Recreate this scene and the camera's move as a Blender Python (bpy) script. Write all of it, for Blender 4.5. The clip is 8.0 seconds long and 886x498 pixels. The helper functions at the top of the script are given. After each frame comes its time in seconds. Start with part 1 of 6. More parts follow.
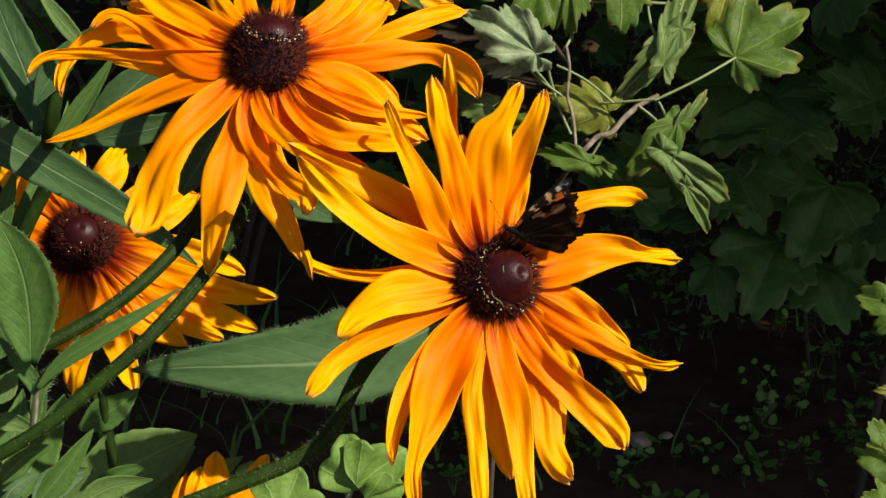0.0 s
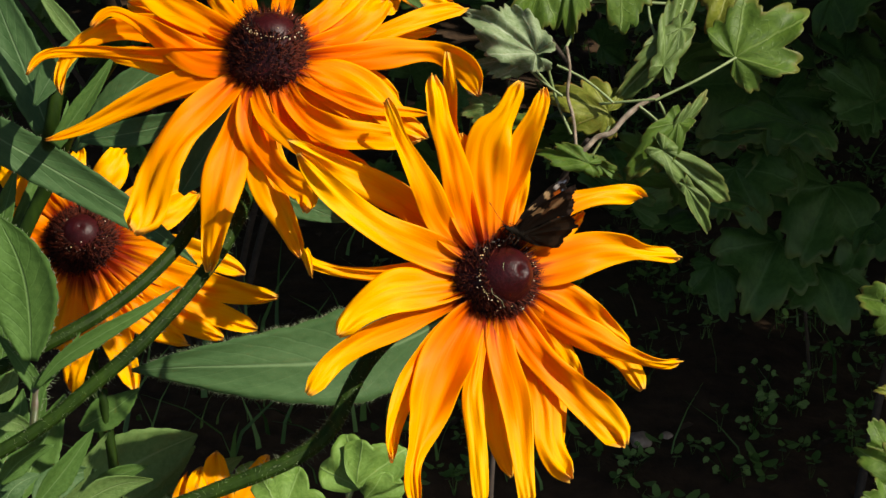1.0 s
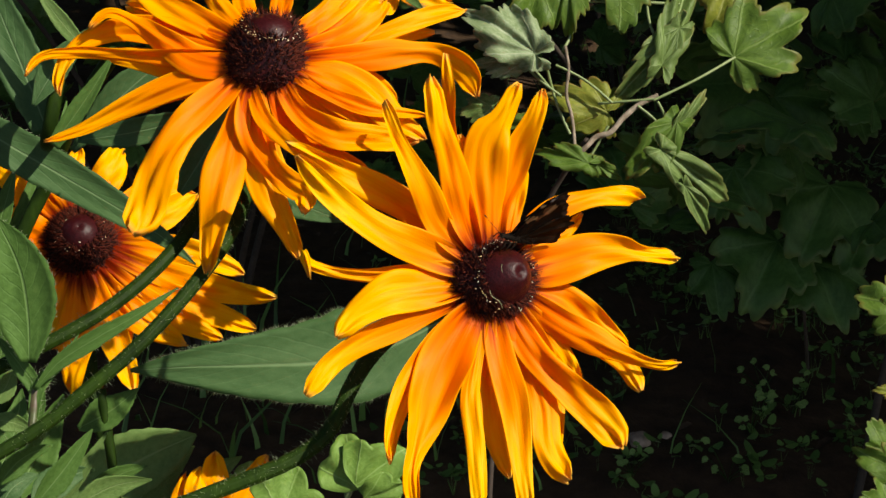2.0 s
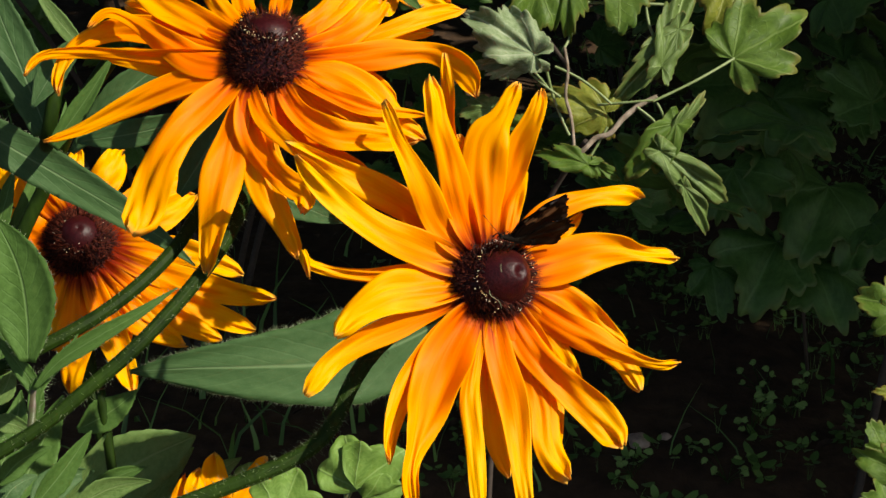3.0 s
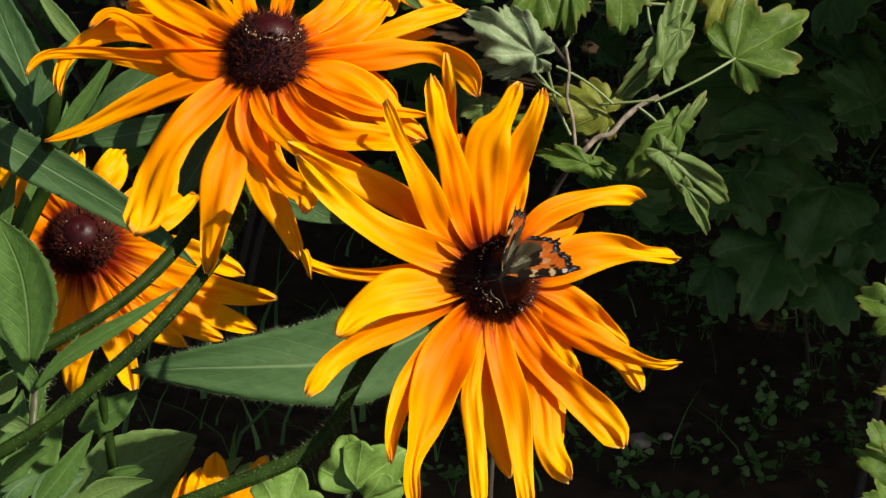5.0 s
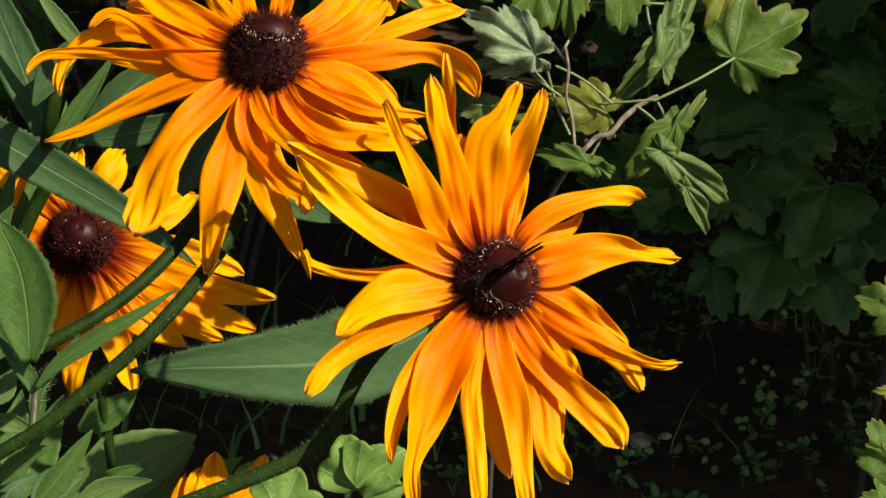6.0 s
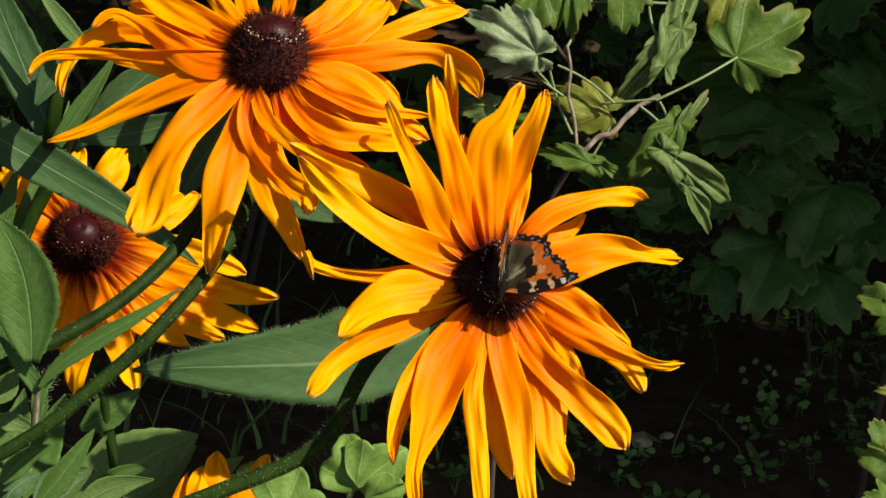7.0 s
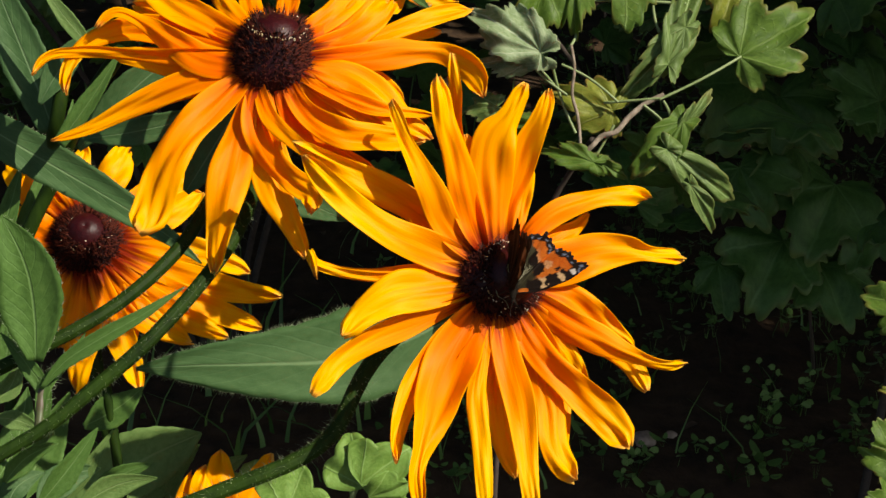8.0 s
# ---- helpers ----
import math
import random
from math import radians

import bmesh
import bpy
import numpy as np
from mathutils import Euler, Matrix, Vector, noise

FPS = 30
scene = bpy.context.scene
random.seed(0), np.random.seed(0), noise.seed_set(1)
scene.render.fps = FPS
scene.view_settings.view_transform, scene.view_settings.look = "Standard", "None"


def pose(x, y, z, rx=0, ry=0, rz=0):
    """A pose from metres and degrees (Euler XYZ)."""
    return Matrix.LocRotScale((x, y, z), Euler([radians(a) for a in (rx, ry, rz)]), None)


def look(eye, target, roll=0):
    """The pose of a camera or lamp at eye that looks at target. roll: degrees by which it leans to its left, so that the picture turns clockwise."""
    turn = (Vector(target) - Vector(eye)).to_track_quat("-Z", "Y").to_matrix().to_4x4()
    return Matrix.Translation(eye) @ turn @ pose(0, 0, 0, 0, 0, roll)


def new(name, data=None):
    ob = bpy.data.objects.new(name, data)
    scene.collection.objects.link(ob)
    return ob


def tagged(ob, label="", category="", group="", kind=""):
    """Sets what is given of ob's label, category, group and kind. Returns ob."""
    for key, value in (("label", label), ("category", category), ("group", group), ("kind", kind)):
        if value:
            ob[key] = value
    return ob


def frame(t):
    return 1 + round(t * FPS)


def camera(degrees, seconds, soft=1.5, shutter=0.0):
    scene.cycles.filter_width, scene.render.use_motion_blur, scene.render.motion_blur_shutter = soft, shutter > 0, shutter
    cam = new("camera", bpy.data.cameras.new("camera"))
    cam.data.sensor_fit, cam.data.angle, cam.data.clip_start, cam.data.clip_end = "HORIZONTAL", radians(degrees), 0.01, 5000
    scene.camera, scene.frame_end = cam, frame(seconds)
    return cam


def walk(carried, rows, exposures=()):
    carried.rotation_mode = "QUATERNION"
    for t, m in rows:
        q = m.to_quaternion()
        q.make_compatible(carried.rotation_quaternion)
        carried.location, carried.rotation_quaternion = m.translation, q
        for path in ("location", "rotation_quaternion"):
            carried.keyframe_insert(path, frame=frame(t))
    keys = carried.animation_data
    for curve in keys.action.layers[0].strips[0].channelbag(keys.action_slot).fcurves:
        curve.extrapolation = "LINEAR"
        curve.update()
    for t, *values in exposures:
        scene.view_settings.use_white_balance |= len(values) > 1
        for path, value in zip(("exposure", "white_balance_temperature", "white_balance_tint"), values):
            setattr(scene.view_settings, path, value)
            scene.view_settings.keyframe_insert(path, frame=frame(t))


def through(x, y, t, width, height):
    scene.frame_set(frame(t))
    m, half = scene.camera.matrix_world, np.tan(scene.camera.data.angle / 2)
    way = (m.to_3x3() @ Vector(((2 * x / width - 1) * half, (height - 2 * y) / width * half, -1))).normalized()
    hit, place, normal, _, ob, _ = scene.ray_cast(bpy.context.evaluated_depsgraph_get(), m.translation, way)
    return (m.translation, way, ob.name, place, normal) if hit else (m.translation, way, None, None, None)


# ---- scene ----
# Sunlit coneflowers with a butterfly, against a shaded currant bush. Lengths in centimetres where CM is applied.
CM = 0.01
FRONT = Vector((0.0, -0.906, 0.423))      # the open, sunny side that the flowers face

# ---- camera ----
cam = camera(32.0, 8.0, soft=1.5)
EYE = (0.0, 0.0, 0.80)


def gaze(yaw, tilt):
    """The camera on its stand, turned by small angles in degrees."""
    return pose(*EYE, 65.0 + tilt, 0, yaw)


walk(cam, [
    (0.00, gaze(0.0000, -0.0419)),
    (0.50, gaze(0.0210, -0.0419)),
    (1.00, gaze(0.0105, -0.0419)),
    (1.50, gaze(-0.0210, -0.0629)),
    (2.25, gaze(-0.0419, -0.0314)),
    (3.00, gaze(-0.0629, 0.0000)),
    (3.50, gaze(0.0000, 0.0000)),
    (4.00, gaze(0.0314, 0.0000)),
    (4.50, gaze(0.0000, 0.0000)),
    (5.25, gaze(-0.0210, -0.0105)),
    (6.00, gaze(-0.0419, -0.0210)),
    (6.50, gaze(0.0000, -0.0419)),
    (7.00, gaze(0.0419, -0.0419)),
    (7.50, gaze(0.1257, -0.0838)),
    (8.00, gaze(0.1886, -0.0838)),
], exposures=[(0.0, 0.52, 7000, 10), (8.0, 0.52, 7000, 10)])

# ---- world and sun ----
SUN = Vector((0.61, -0.31, 0.73)).normalized()
world = bpy.data.worlds.new("world")
scene.world = world
world.use_nodes = True
wn = world.node_tree.nodes
sky = wn.new("ShaderNodeTexSky")
sky.sky_type = 'NISHITA'
sky.sun_disc = False
sky.sun_elevation = math.asin(SUN.z)
sky.sun_rotation = math.atan2(SUN.x, SUN.y)
world.node_tree.links.new(sky.outputs[0], wn["Background"].inputs[0])
wn["Background"].inputs[1].default_value = 0.078
sun = new("sun", bpy.data.lights.new("sun", 'SUN'))
sun.data.energy = 5.0
sun.data.angle = radians(0.5)
sun.data.color = (1.0, 0.95, 0.86)
sun.matrix_world = look(SUN * 5, (0, 0, 0))

# ---- materials ----


class Nodes:
    """Short names for building a node material."""

    def __init__(self, name):
        self.mat = bpy.data.materials.new(name)
        self.mat.use_nodes = True
        self.tree = self.mat.node_tree
        self.bsdf = self.tree.nodes["Principled BSDF"]
        self.out = self.tree.nodes["Material Output"]

    def put(self, socket, value):
        if isinstance(value, bpy.types.NodeSocket):
            self.tree.links.new(value, socket)
        else:
            socket.default_value = value

    def node(self, kind, **inputs):
        n = self.tree.nodes.new(kind)
        for key, value in inputs.items():
            self.put(n.inputs[key.replace("_", " ")], value)
        return n

    def calc(self, op, a, b=0.0, c=0.0, clamp=False):
        n = self.tree.nodes.new("ShaderNodeMath")
        n.operation, n.use_clamp = op, clamp
        for i, v in enumerate((a, b, c)):
            self.put(n.inputs[i], v)
        return n.outputs[0]

    def ramp(self, fac, *stops):
        n = self.tree.nodes.new("ShaderNodeValToRGB")
        while len(n.color_ramp.elements) < len(stops):
            n.color_ramp.elements.new(0.5)
        for e, (p, c) in zip(n.color_ramp.elements, stops):
            e.position = p
            e.color = (*c, 1) if len(c) == 3 else c
        self.put(n.inputs[0], fac)
        return n.outputs[0]

    def mix(self, fac, a, b, mode='MIX'):
        n = self.tree.nodes.new("ShaderNodeMix")
        n.data_type, n.blend_type = 'RGBA', mode
        self.put(n.inputs[0], fac)
        for i, v in ((6, a), (7, b)):
            self.put(n.inputs[i], v if isinstance(v, bpy.types.NodeSocket) else (*v, 1))
        return n.outputs[2]

    def noise(self, vector, scale, detail=3.0, rough=0.55):
        n = self.node("ShaderNodeTexNoise", Scale=scale, Detail=detail, Roughness=rough)
        if vector is not None:
            self.put(n.inputs["Vector"], vector)
        return n.outputs[0]

    def uv(self, sx=1.0, sy=1.0):
        """UV scaled, shifted by a random amount for each object."""
        u = self.tree.nodes.new("ShaderNodeUVMap").outputs[0]
        m = self.tree.nodes.new("ShaderNodeVectorMath")
        m.operation = 'MULTIPLY_ADD'
        m.inputs[1].default_value = (sx, sy, 1)
        self.put(m.inputs[0], u)
        k = self.tree.nodes.new("ShaderNodeCombineXYZ")
        r = self.calc('MULTIPLY', self.rand(), 37.0)
        for i in range(3):
            self.put(k.inputs[i], r)
        self.put(m.inputs[2], k.outputs[0])
        return m.outputs[0]

    def uv_split(self):
        n = self.node("ShaderNodeSeparateXYZ")
        self.put(n.inputs[0], self.tree.nodes.new("ShaderNodeUVMap").outputs[0])
        return n.outputs[0], n.outputs[1]

    def obj(self):
        return self.tree.nodes.new("ShaderNodeTexCoord").outputs["Object"]

    def rand(self):
        return self.tree.nodes.new("ShaderNodeObjectInfo").outputs["Random"]

    def island(self):
        return self.tree.nodes.new("ShaderNodeNewGeometry").outputs["Random Per Island"]

    def bump(self, height, strength=0.3, distance=0.0005):
        n = self.node("ShaderNodeBump", Strength=strength, Distance=distance, Height=height)
        self.put(self.bsdf.inputs["Normal"], n.outputs[0])
        return n.outputs[0]

    def finish(self, colour, rough=0.5, spec=0.5, through=0.0, through_colour=None, metal=0.0):
        b = self.bsdf.inputs
        self.put(b["Base Color"], colour if isinstance(colour, bpy.types.NodeSocket) else (*colour, 1))
        self.put(b["Roughness"], rough)
        self.put(b["Specular IOR Level"], spec)
        b["Metallic"].default_value = metal
        if through:
            t = self.node("ShaderNodeBsdfTranslucent")
            c = colour if through_colour is None else through_colour
            self.put(t.inputs[0], c if isinstance(c, bpy.types.NodeSocket) else (*c, 1))
            m = self.node("ShaderNodeMixShader", Fac=through)
            self.tree.links.new(self.bsdf.outputs[0], m.inputs[1])
            self.tree.links.new(t.outputs[0], m.inputs[2])
            self.tree.links.new(m.outputs[0], self.out.inputs[0])
        return self.mat


def petal_material(name, red_from, red_to, gold=1.0):
    """Ray floret: fine lengthwise veins, orange at the base and yellow outwards, rusty towards the cone."""
    n = Nodes(name)
    u, v = n.uv_split()
    fine = n.noise(n.uv(34, 1.3), 1.0, 3)
    broad = n.noise(n.uv(7, 1.1), 1.0, 2)
    blot = n.noise(n.uv(2.2, 2.2), 1.6, 2)
    along = n.calc('ADD', v, n.calc('MULTIPLY_ADD', broad, 0.6, -0.30))
    along = n.calc('ADD', along, n.calc('MULTIPLY_ADD', n.rand(), 0.36, -0.18))
    col = n.ramp(along, (0.0, (0.88, 0.17 * gold, 0.0)), (0.24, (0.91, 0.25 * gold, 0.0)), (0.52, (0.93, 0.345 * gold, 0.0)), (0.8, (0.95, 0.475 * gold, 0.0)), (1.0, (0.95, 0.52 * gold, 0.002)))
    col = n.mix(n.calc('MULTIPLY', n.ramp(fine, (0.30, (1, 1, 1)), (0.46, (0, 0, 0))), 0.16), col, (0.66, 0.10, 0.0))
    edge = n.calc('ABSOLUTE', n.calc('SUBTRACT', u, 0.5))
    col = n.mix(n.calc('MULTIPLY', n.ramp(edge, (0.36, (0, 0, 0)), (0.5, (1, 1, 1))), 0.4), col, (0.95, 0.52, 0.003))
    red = n.calc('ADD', v, n.calc('MULTIPLY_ADD', broad, 0.34, -0.17))
    red = n.ramp(red, (red_from, (1, 1, 1)), (red_to, (0, 0, 0)))
    col = n.mix(red, col, n.ramp(fine, (0.3, (0.10, 0.006, 0.001)), (0.7, (0.38, 0.030, 0.001))))
    tip = n.ramp(n.calc('ADD', v, n.calc('MULTIPLY_ADD', blot, 0.08, -0.04)), (0.955, (0, 0, 0)), (1.0, (1, 1, 1)))
    col = n.mix(n.calc('MULTIPLY', tip, 0.55), col, (0.82, 0.52, 0.14))
    speck = n.ramp(n.noise(n.uv(26, 60), 1.0, 1), (0.80, (0, 0, 0)), (0.83, (1, 1, 1)))
    col = n.mix(n.calc('MULTIPLY', speck, 0.5), col, (0.16, 0.04, 0.004))
    n.bump(n.calc('ADD', n.calc('MULTIPLY', fine, 0.5), broad), 0.30, 0.0006)
    return n.finish(col, n.ramp(blot, (0.3, (0.42,) * 3), (0.7, (0.6,) * 3)), 0.10, 0.38, n.mix(0.55, col, (0.98, 0.24, 0.0)))


def leaf_material(name, low, high, vein, through=0.22, ribs=9.0, rough=0.55):
    """A long leaf: pale midrib, side veins that run forward, mottled green, faint down."""
    n = Nodes(name)
    u, v = n.uv_split()
    side = n.calc('ABSOLUTE', n.calc('SUBTRACT', u, 0.5))
    wob = n.noise(n.uv(3, 3), 1.0, 3)
    mott = n.noise(n.uv(9, 22), 1.0, 4)
    fine = n.noise(n.uv(60, 160), 1.0, 2)
    mid = n.ramp(side, (0.008, (1, 1, 1)), (0.03, (0, 0, 0)))
    ph = n.calc('FRACT', n.calc('ADD', n.calc('MULTIPLY', n.calc('SUBTRACT', v, n.calc('MULTIPLY', side, 0.55)), ribs), n.calc('MULTIPLY', wob, 0.9)))
    rib = n.ramp(n.calc('ABSOLUTE', n.calc('SUBTRACT', ph, 0.5)), (0.0, (1, 1, 1)), (0.10, (0, 0, 0)))
    col = n.ramp(n.calc('ADD', n.calc('MULTIPLY', mott, 0.6), n.calc('MULTIPLY', wob, 0.4)), (0.32, low), (0.66, high))
    col = n.mix(n.calc('MULTIPLY', rib, 0.06), col, vein)
    col = n.mix(n.calc('MULTIPLY', mid, 0.55), col, vein)
    col = n.mix(n.ramp(fine, (0.55, (0, 0, 0)), (0.75, (0.12, 0.12, 0.12))), col, (0.22, 0.32, 0.15))
    col = n.mix(n.calc('MULTIPLY', n.ramp(wob, (0.66, (0, 0, 0)), (0.78, (1, 1, 1))), 0.25), col, (0.16, 0.13, 0.05))
    n.bump(n.calc('SUBTRACT', n.calc('MULTIPLY', mott, 0.8), n.calc('ADD', n.calc('MULTIPLY', rib, 0.3), mid)), 0.4, 0.0006)
    return n.finish(col, rough, 0.16, through, n.mix(0.5, col, (0.20, 0.36, 0.03)))


def lobed_material(name, low, high, vein, brown=0.3, through=0.3, net=0.14):
    """A currant leaf: veins run from the stalk out to the lobes; the margin browns in places."""
    n = Nodes(name)
    r, a = n.uv_split()
    wob = n.noise(n.uv(4, 5), 1.0, 3)
    mott = n.noise(n.uv(14, 30), 1.0, 4)
    ph = n.calc('ABSOLUTE', n.calc('SUBTRACT', n.calc('FRACT', n.calc('ADD', n.calc('MULTIPLY', a, 5.0), n.calc('MULTIPLY_ADD', wob, 0.16, -0.08))), 0.5))
    main = n.ramp(n.calc('MULTIPLY', ph, n.calc('ADD', r, 0.12)), (0.010, (1, 1, 1)), (0.030, (0, 0, 0)))
    br = n.calc('ABSOLUTE', n.calc('SUBTRACT', n.calc('FRACT', n.calc('MULTIPLY', n.calc('SUBTRACT', r, n.calc('MULTIPLY', ph, 0.7)), 6.0)), 0.5))
    small = n.ramp(br, (0.0, (1, 1, 1)), (0.09, (0, 0, 0)))
    col = n.ramp(n.calc('ADD', n.calc('MULTIPLY', mott, 0.55), n.calc('MULTIPLY', wob, 0.45)), (0.38, low), (0.60, high))
    col = n.mix(n.calc('MULTIPLY', small, net), col, vein)
    col = n.mix(n.calc('MULTIPLY', main, 0.6), col, vein)
    rim = n.ramp(n.calc('ADD', r, n.calc('MULTIPLY_ADD', wob, 0.5, -0.25)), (0.90, (0, 0, 0)), (1.0, (1, 1, 1)))
    col = n.mix(n.calc('MULTIPLY', rim, brown), col, (0.24, 0.10, 0.045))
    n.bump(n.calc('SUBTRACT', n.calc('MULTIPLY', mott, 0.6), n.calc('ADD', main, n.calc('MULTIPLY', small, 0.3))), 0.4, 0.0006)
    return n.finish(col, 0.5, 0.24, through, n.mix(0.5, col, (0.24, 0.36, 0.02)))


def plain_material(name, low, high, scale, rough=0.6, spec=0.4, bump=0.3, dist=0.0004, through=0.0, islands=0.0, stretch=None):
    """Two tones mixed by noise at two scales, with relief."""
    n = Nodes(name)
    p = n.obj()
    if stretch:
        m = n.tree.nodes.new("ShaderNodeVectorMath")
        m.operation = 'MULTIPLY'
        m.inputs[1].default_value = stretch
        n.put(m.inputs[0], p)
        p = m.outputs[0]
    a = n.noise(p, scale, 4)
    b = n.noise(p, scale * 0.13, 2)
    f = n.calc('ADD', n.calc('MULTIPLY', a, 0.6), n.calc('MULTIPLY', b, 0.4))
    if islands:
        f = n.calc('ADD', f, n.calc('MULTIPLY_ADD', n.island(), islands, -islands / 2))
    col = n.ramp(f, (0.32, low), (0.68, high))
    n.bump(a, bump, dist)
    return n.finish(col, rough, spec, through)


PETAL = petal_material("petal_gold", 0.03, 0.15)
# Gold petal again for the tall head, its orange shading put into the colour.
PETAL_SHADED = petal_material("petal_gold_shaded", 0.02, 0.15, 0.86)
PETAL_RUST = petal_material("petal_gold_rusty", 0.10, 0.25)
LEAF_BLUE = leaf_material("leaf_bluegreen", (0.036, 0.086, 0.026), (0.066, 0.130, 0.046), (0.20, 0.30, 0.14))
LEAF_GREEN = leaf_material("leaf_green", (0.044, 0.098, 0.018), (0.080, 0.162, 0.034), (0.18, 0.29, 0.10))
LEAF_PALE = leaf_material("leaf_pale", (0.08, 0.15, 0.035), (0.15, 0.24, 0.07), (0.26, 0.36, 0.14), 0.3)
STEM = plain_material("stem_green", (0.005, 0.014, 0.0015), (0.019, 0.042, 0.004), 420, 0.6, 0.10, 0.6, 0.0004, 0, 0, (1, 1, 0.25))
STEM_RED = plain_material("stem_reddish", (0.055, 0.022, 0.014), (0.05, 0.085, 0.025), 300, 0.5)
HAIR = plain_material("plant_hair", (0.11, 0.17, 0.06), (0.34, 0.39, 0.24), 300, 0.6, 0.4, 0.0, 0.0001, 0.3, 0.6)
# Cane bark far darker than TWIG: the shade is put into its colour.
CANE_SHADE = plain_material("cane_painted_shade", (0.02, 0.014, 0.010), (0.05, 0.036, 0.026), 300, 0.85)
CONE_TOP = plain_material("cone_maroon", (0.010, 0.0010, 0.0014), (0.040, 0.0040, 0.0055), 1300, 0.40, 0.20, 0.5, 0.0003)
FLORET = plain_material("cone_florets", (0.006, 0.0012, 0.0008), (0.078, 0.014, 0.006), 700, 0.6, 0.10, 0.2, 0.0002, 0, 0.9)
POLLEN = plain_material("pollen", (0.85, 0.62, 0.28), (0.95, 0.86, 0.66), 900, 0.7, 0.3, 0.3, 0.0002, 0, 0.5)
CURRANT = lobed_material("currant_leaf", (0.056, 0.112, 0.013), (0.112, 0.195, 0.028), (0.20, 0.29, 0.075), 0.3, 0.38)
CURRANT_GREY = lobed_material("currant_leaf_greyish", (0.070, 0.120, 0.026), (0.145, 0.218, 0.062), (0.28, 0.38, 0.15), 0.25)
CURRANT_SILVER = lobed_material("currant_leaf_silvery", (0.125, 0.185, 0.080), (0.25, 0.32, 0.175), (0.40, 0.46, 0.31), 0.1, 0.25, 0.35)
CURRANT_YELLOW = lobed_material("currant_leaf_yellowing", (0.12, 0.15, 0.014), (0.22, 0.24, 0.035), (0.32, 0.34, 0.10), 0.5)
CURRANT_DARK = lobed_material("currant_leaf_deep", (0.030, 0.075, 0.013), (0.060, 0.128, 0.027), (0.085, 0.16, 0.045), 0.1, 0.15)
COLUMBINE = lobed_material("columbine_leaf", (0.11, 0.21, 0.032), (0.18, 0.31, 0.065), (0.28, 0.42, 0.13), 0.0)
TWIG = plain_material("twig_bark", (0.10, 0.075, 0.045), (0.30, 0.25, 0.19), 500, 0.8, 0.3, 0.6, 0.0006)
STALK = plain_material("leaf_stalk", (0.11, 0.16, 0.05), (0.22, 0.28, 0.12), 400, 0.5)
SOIL = plain_material("soil", (0.018, 0.010, 0.005), (0.068, 0.039, 0.019), 40, 0.95, 0.2, 0.9, 0.006)
GRASS = plain_material("grass", (0.045, 0.100, 0.018), (0.115, 0.215, 0.045), 30, 0.5, 0.4, 0.1, 0.0003, 0.2, 0.5)
LITTER = plain_material("leaf_litter", (0.03, 0.018, 0.010), (0.10, 0.062, 0.035), 120, 0.85, 0.2, 0.4, 0.0006, 0, 0.7)
STONE = plain_material("pebble", (0.20, 0.13, 0.09), (0.42, 0.31, 0.23), 160, 0.8, 0.3, 0.4, 0.0006)
CROWN = plain_material("tree_leaf", (0.03, 0.07, 0.015), (0.07, 0.13, 0.03), 20, 0.5, 0.4, 0.1, 0.0005, 0.08, 0.4)
BARK = plain_material("tree_bark", (0.07, 0.05, 0.035), (0.17, 0.13, 0.10), 30, 0.9, 0.2, 0.9, 0.006)

# ---- mesh tools ----


def link_mesh(name, me, material, parent=None, label="", smooth=True):
    me.materials.append(material)
    if smooth:
        me.polygons.foreach_set("use_smooth", [True] * len(me.polygons))
    ob = new(name, me)
    ob.parent = parent
    if label:
        tagged(ob, label)
    return ob


def mesh_from(name, verts, faces, uvs=None):
    me = bpy.data.meshes.new(name)
    me.from_pydata([tuple(v) for v in verts], [], faces)
    if uvs is not None:
        layer = me.uv_layers.new(name="UVMap")
        idx = np.empty(len(me.loops), dtype=np.int32)
        me.loops.foreach_get("vertex_index", idx)
        layer.data.foreach_set("uv", np.asarray(uvs, dtype=np.float32)[idx].ravel())
    me.update()
    return me


def thing(name, base, label, category, group=""):
    ob = new(name)
    ob.empty_display_size = 0.02
    ob.location = base
    return tagged(ob, label, category, group)


def spline(points, count):
    """A smooth line through the points (centripetal in spirit: chord-length Hermite)."""
    p = np.array(points, dtype=float)
    seg = np.linalg.norm(np.diff(p, axis=0), axis=1)
    t = np.concatenate(([0], np.cumsum(np.maximum(seg, 1e-6))))
    m = np.empty_like(p)
    d = np.diff(p, axis=0) / np.diff(t)[:, None]
    m[0], m[-1] = d[0], d[-1]
    if len(p) > 2:
        w0, w1 = np.diff(t)[:-1, None], np.diff(t)[1:, None]
        m[1:-1] = (d[:-1] * w1 + d[1:] * w0) / (w0 + w1)
        m[0] = 1.5 * d[0] - 0.5 * m[1]
        m[-1] = 1.5 * d[-1] - 0.5 * m[-2]
    q = np.linspace(0, t[-1], count)
    k = np.clip(np.searchsorted(t, q, side="right") - 1, 0, len(seg) - 1)
    h = (t[k + 1] - t[k])[:, None]
    s = ((q - t[k])[:, None]) / h
    out = (2 * s**3 - 3 * s**2 + 1) * p[k] + (s**3 - 2 * s**2 + s) * h * m[k] + (-2 * s**3 + 3 * s**2) * p[k + 1] + (s**3 - s**2) * h * m[k + 1]
    return out


def unit(a):
    return a / np.maximum(np.linalg.norm(a, axis=-1, keepdims=True), 1e-9)


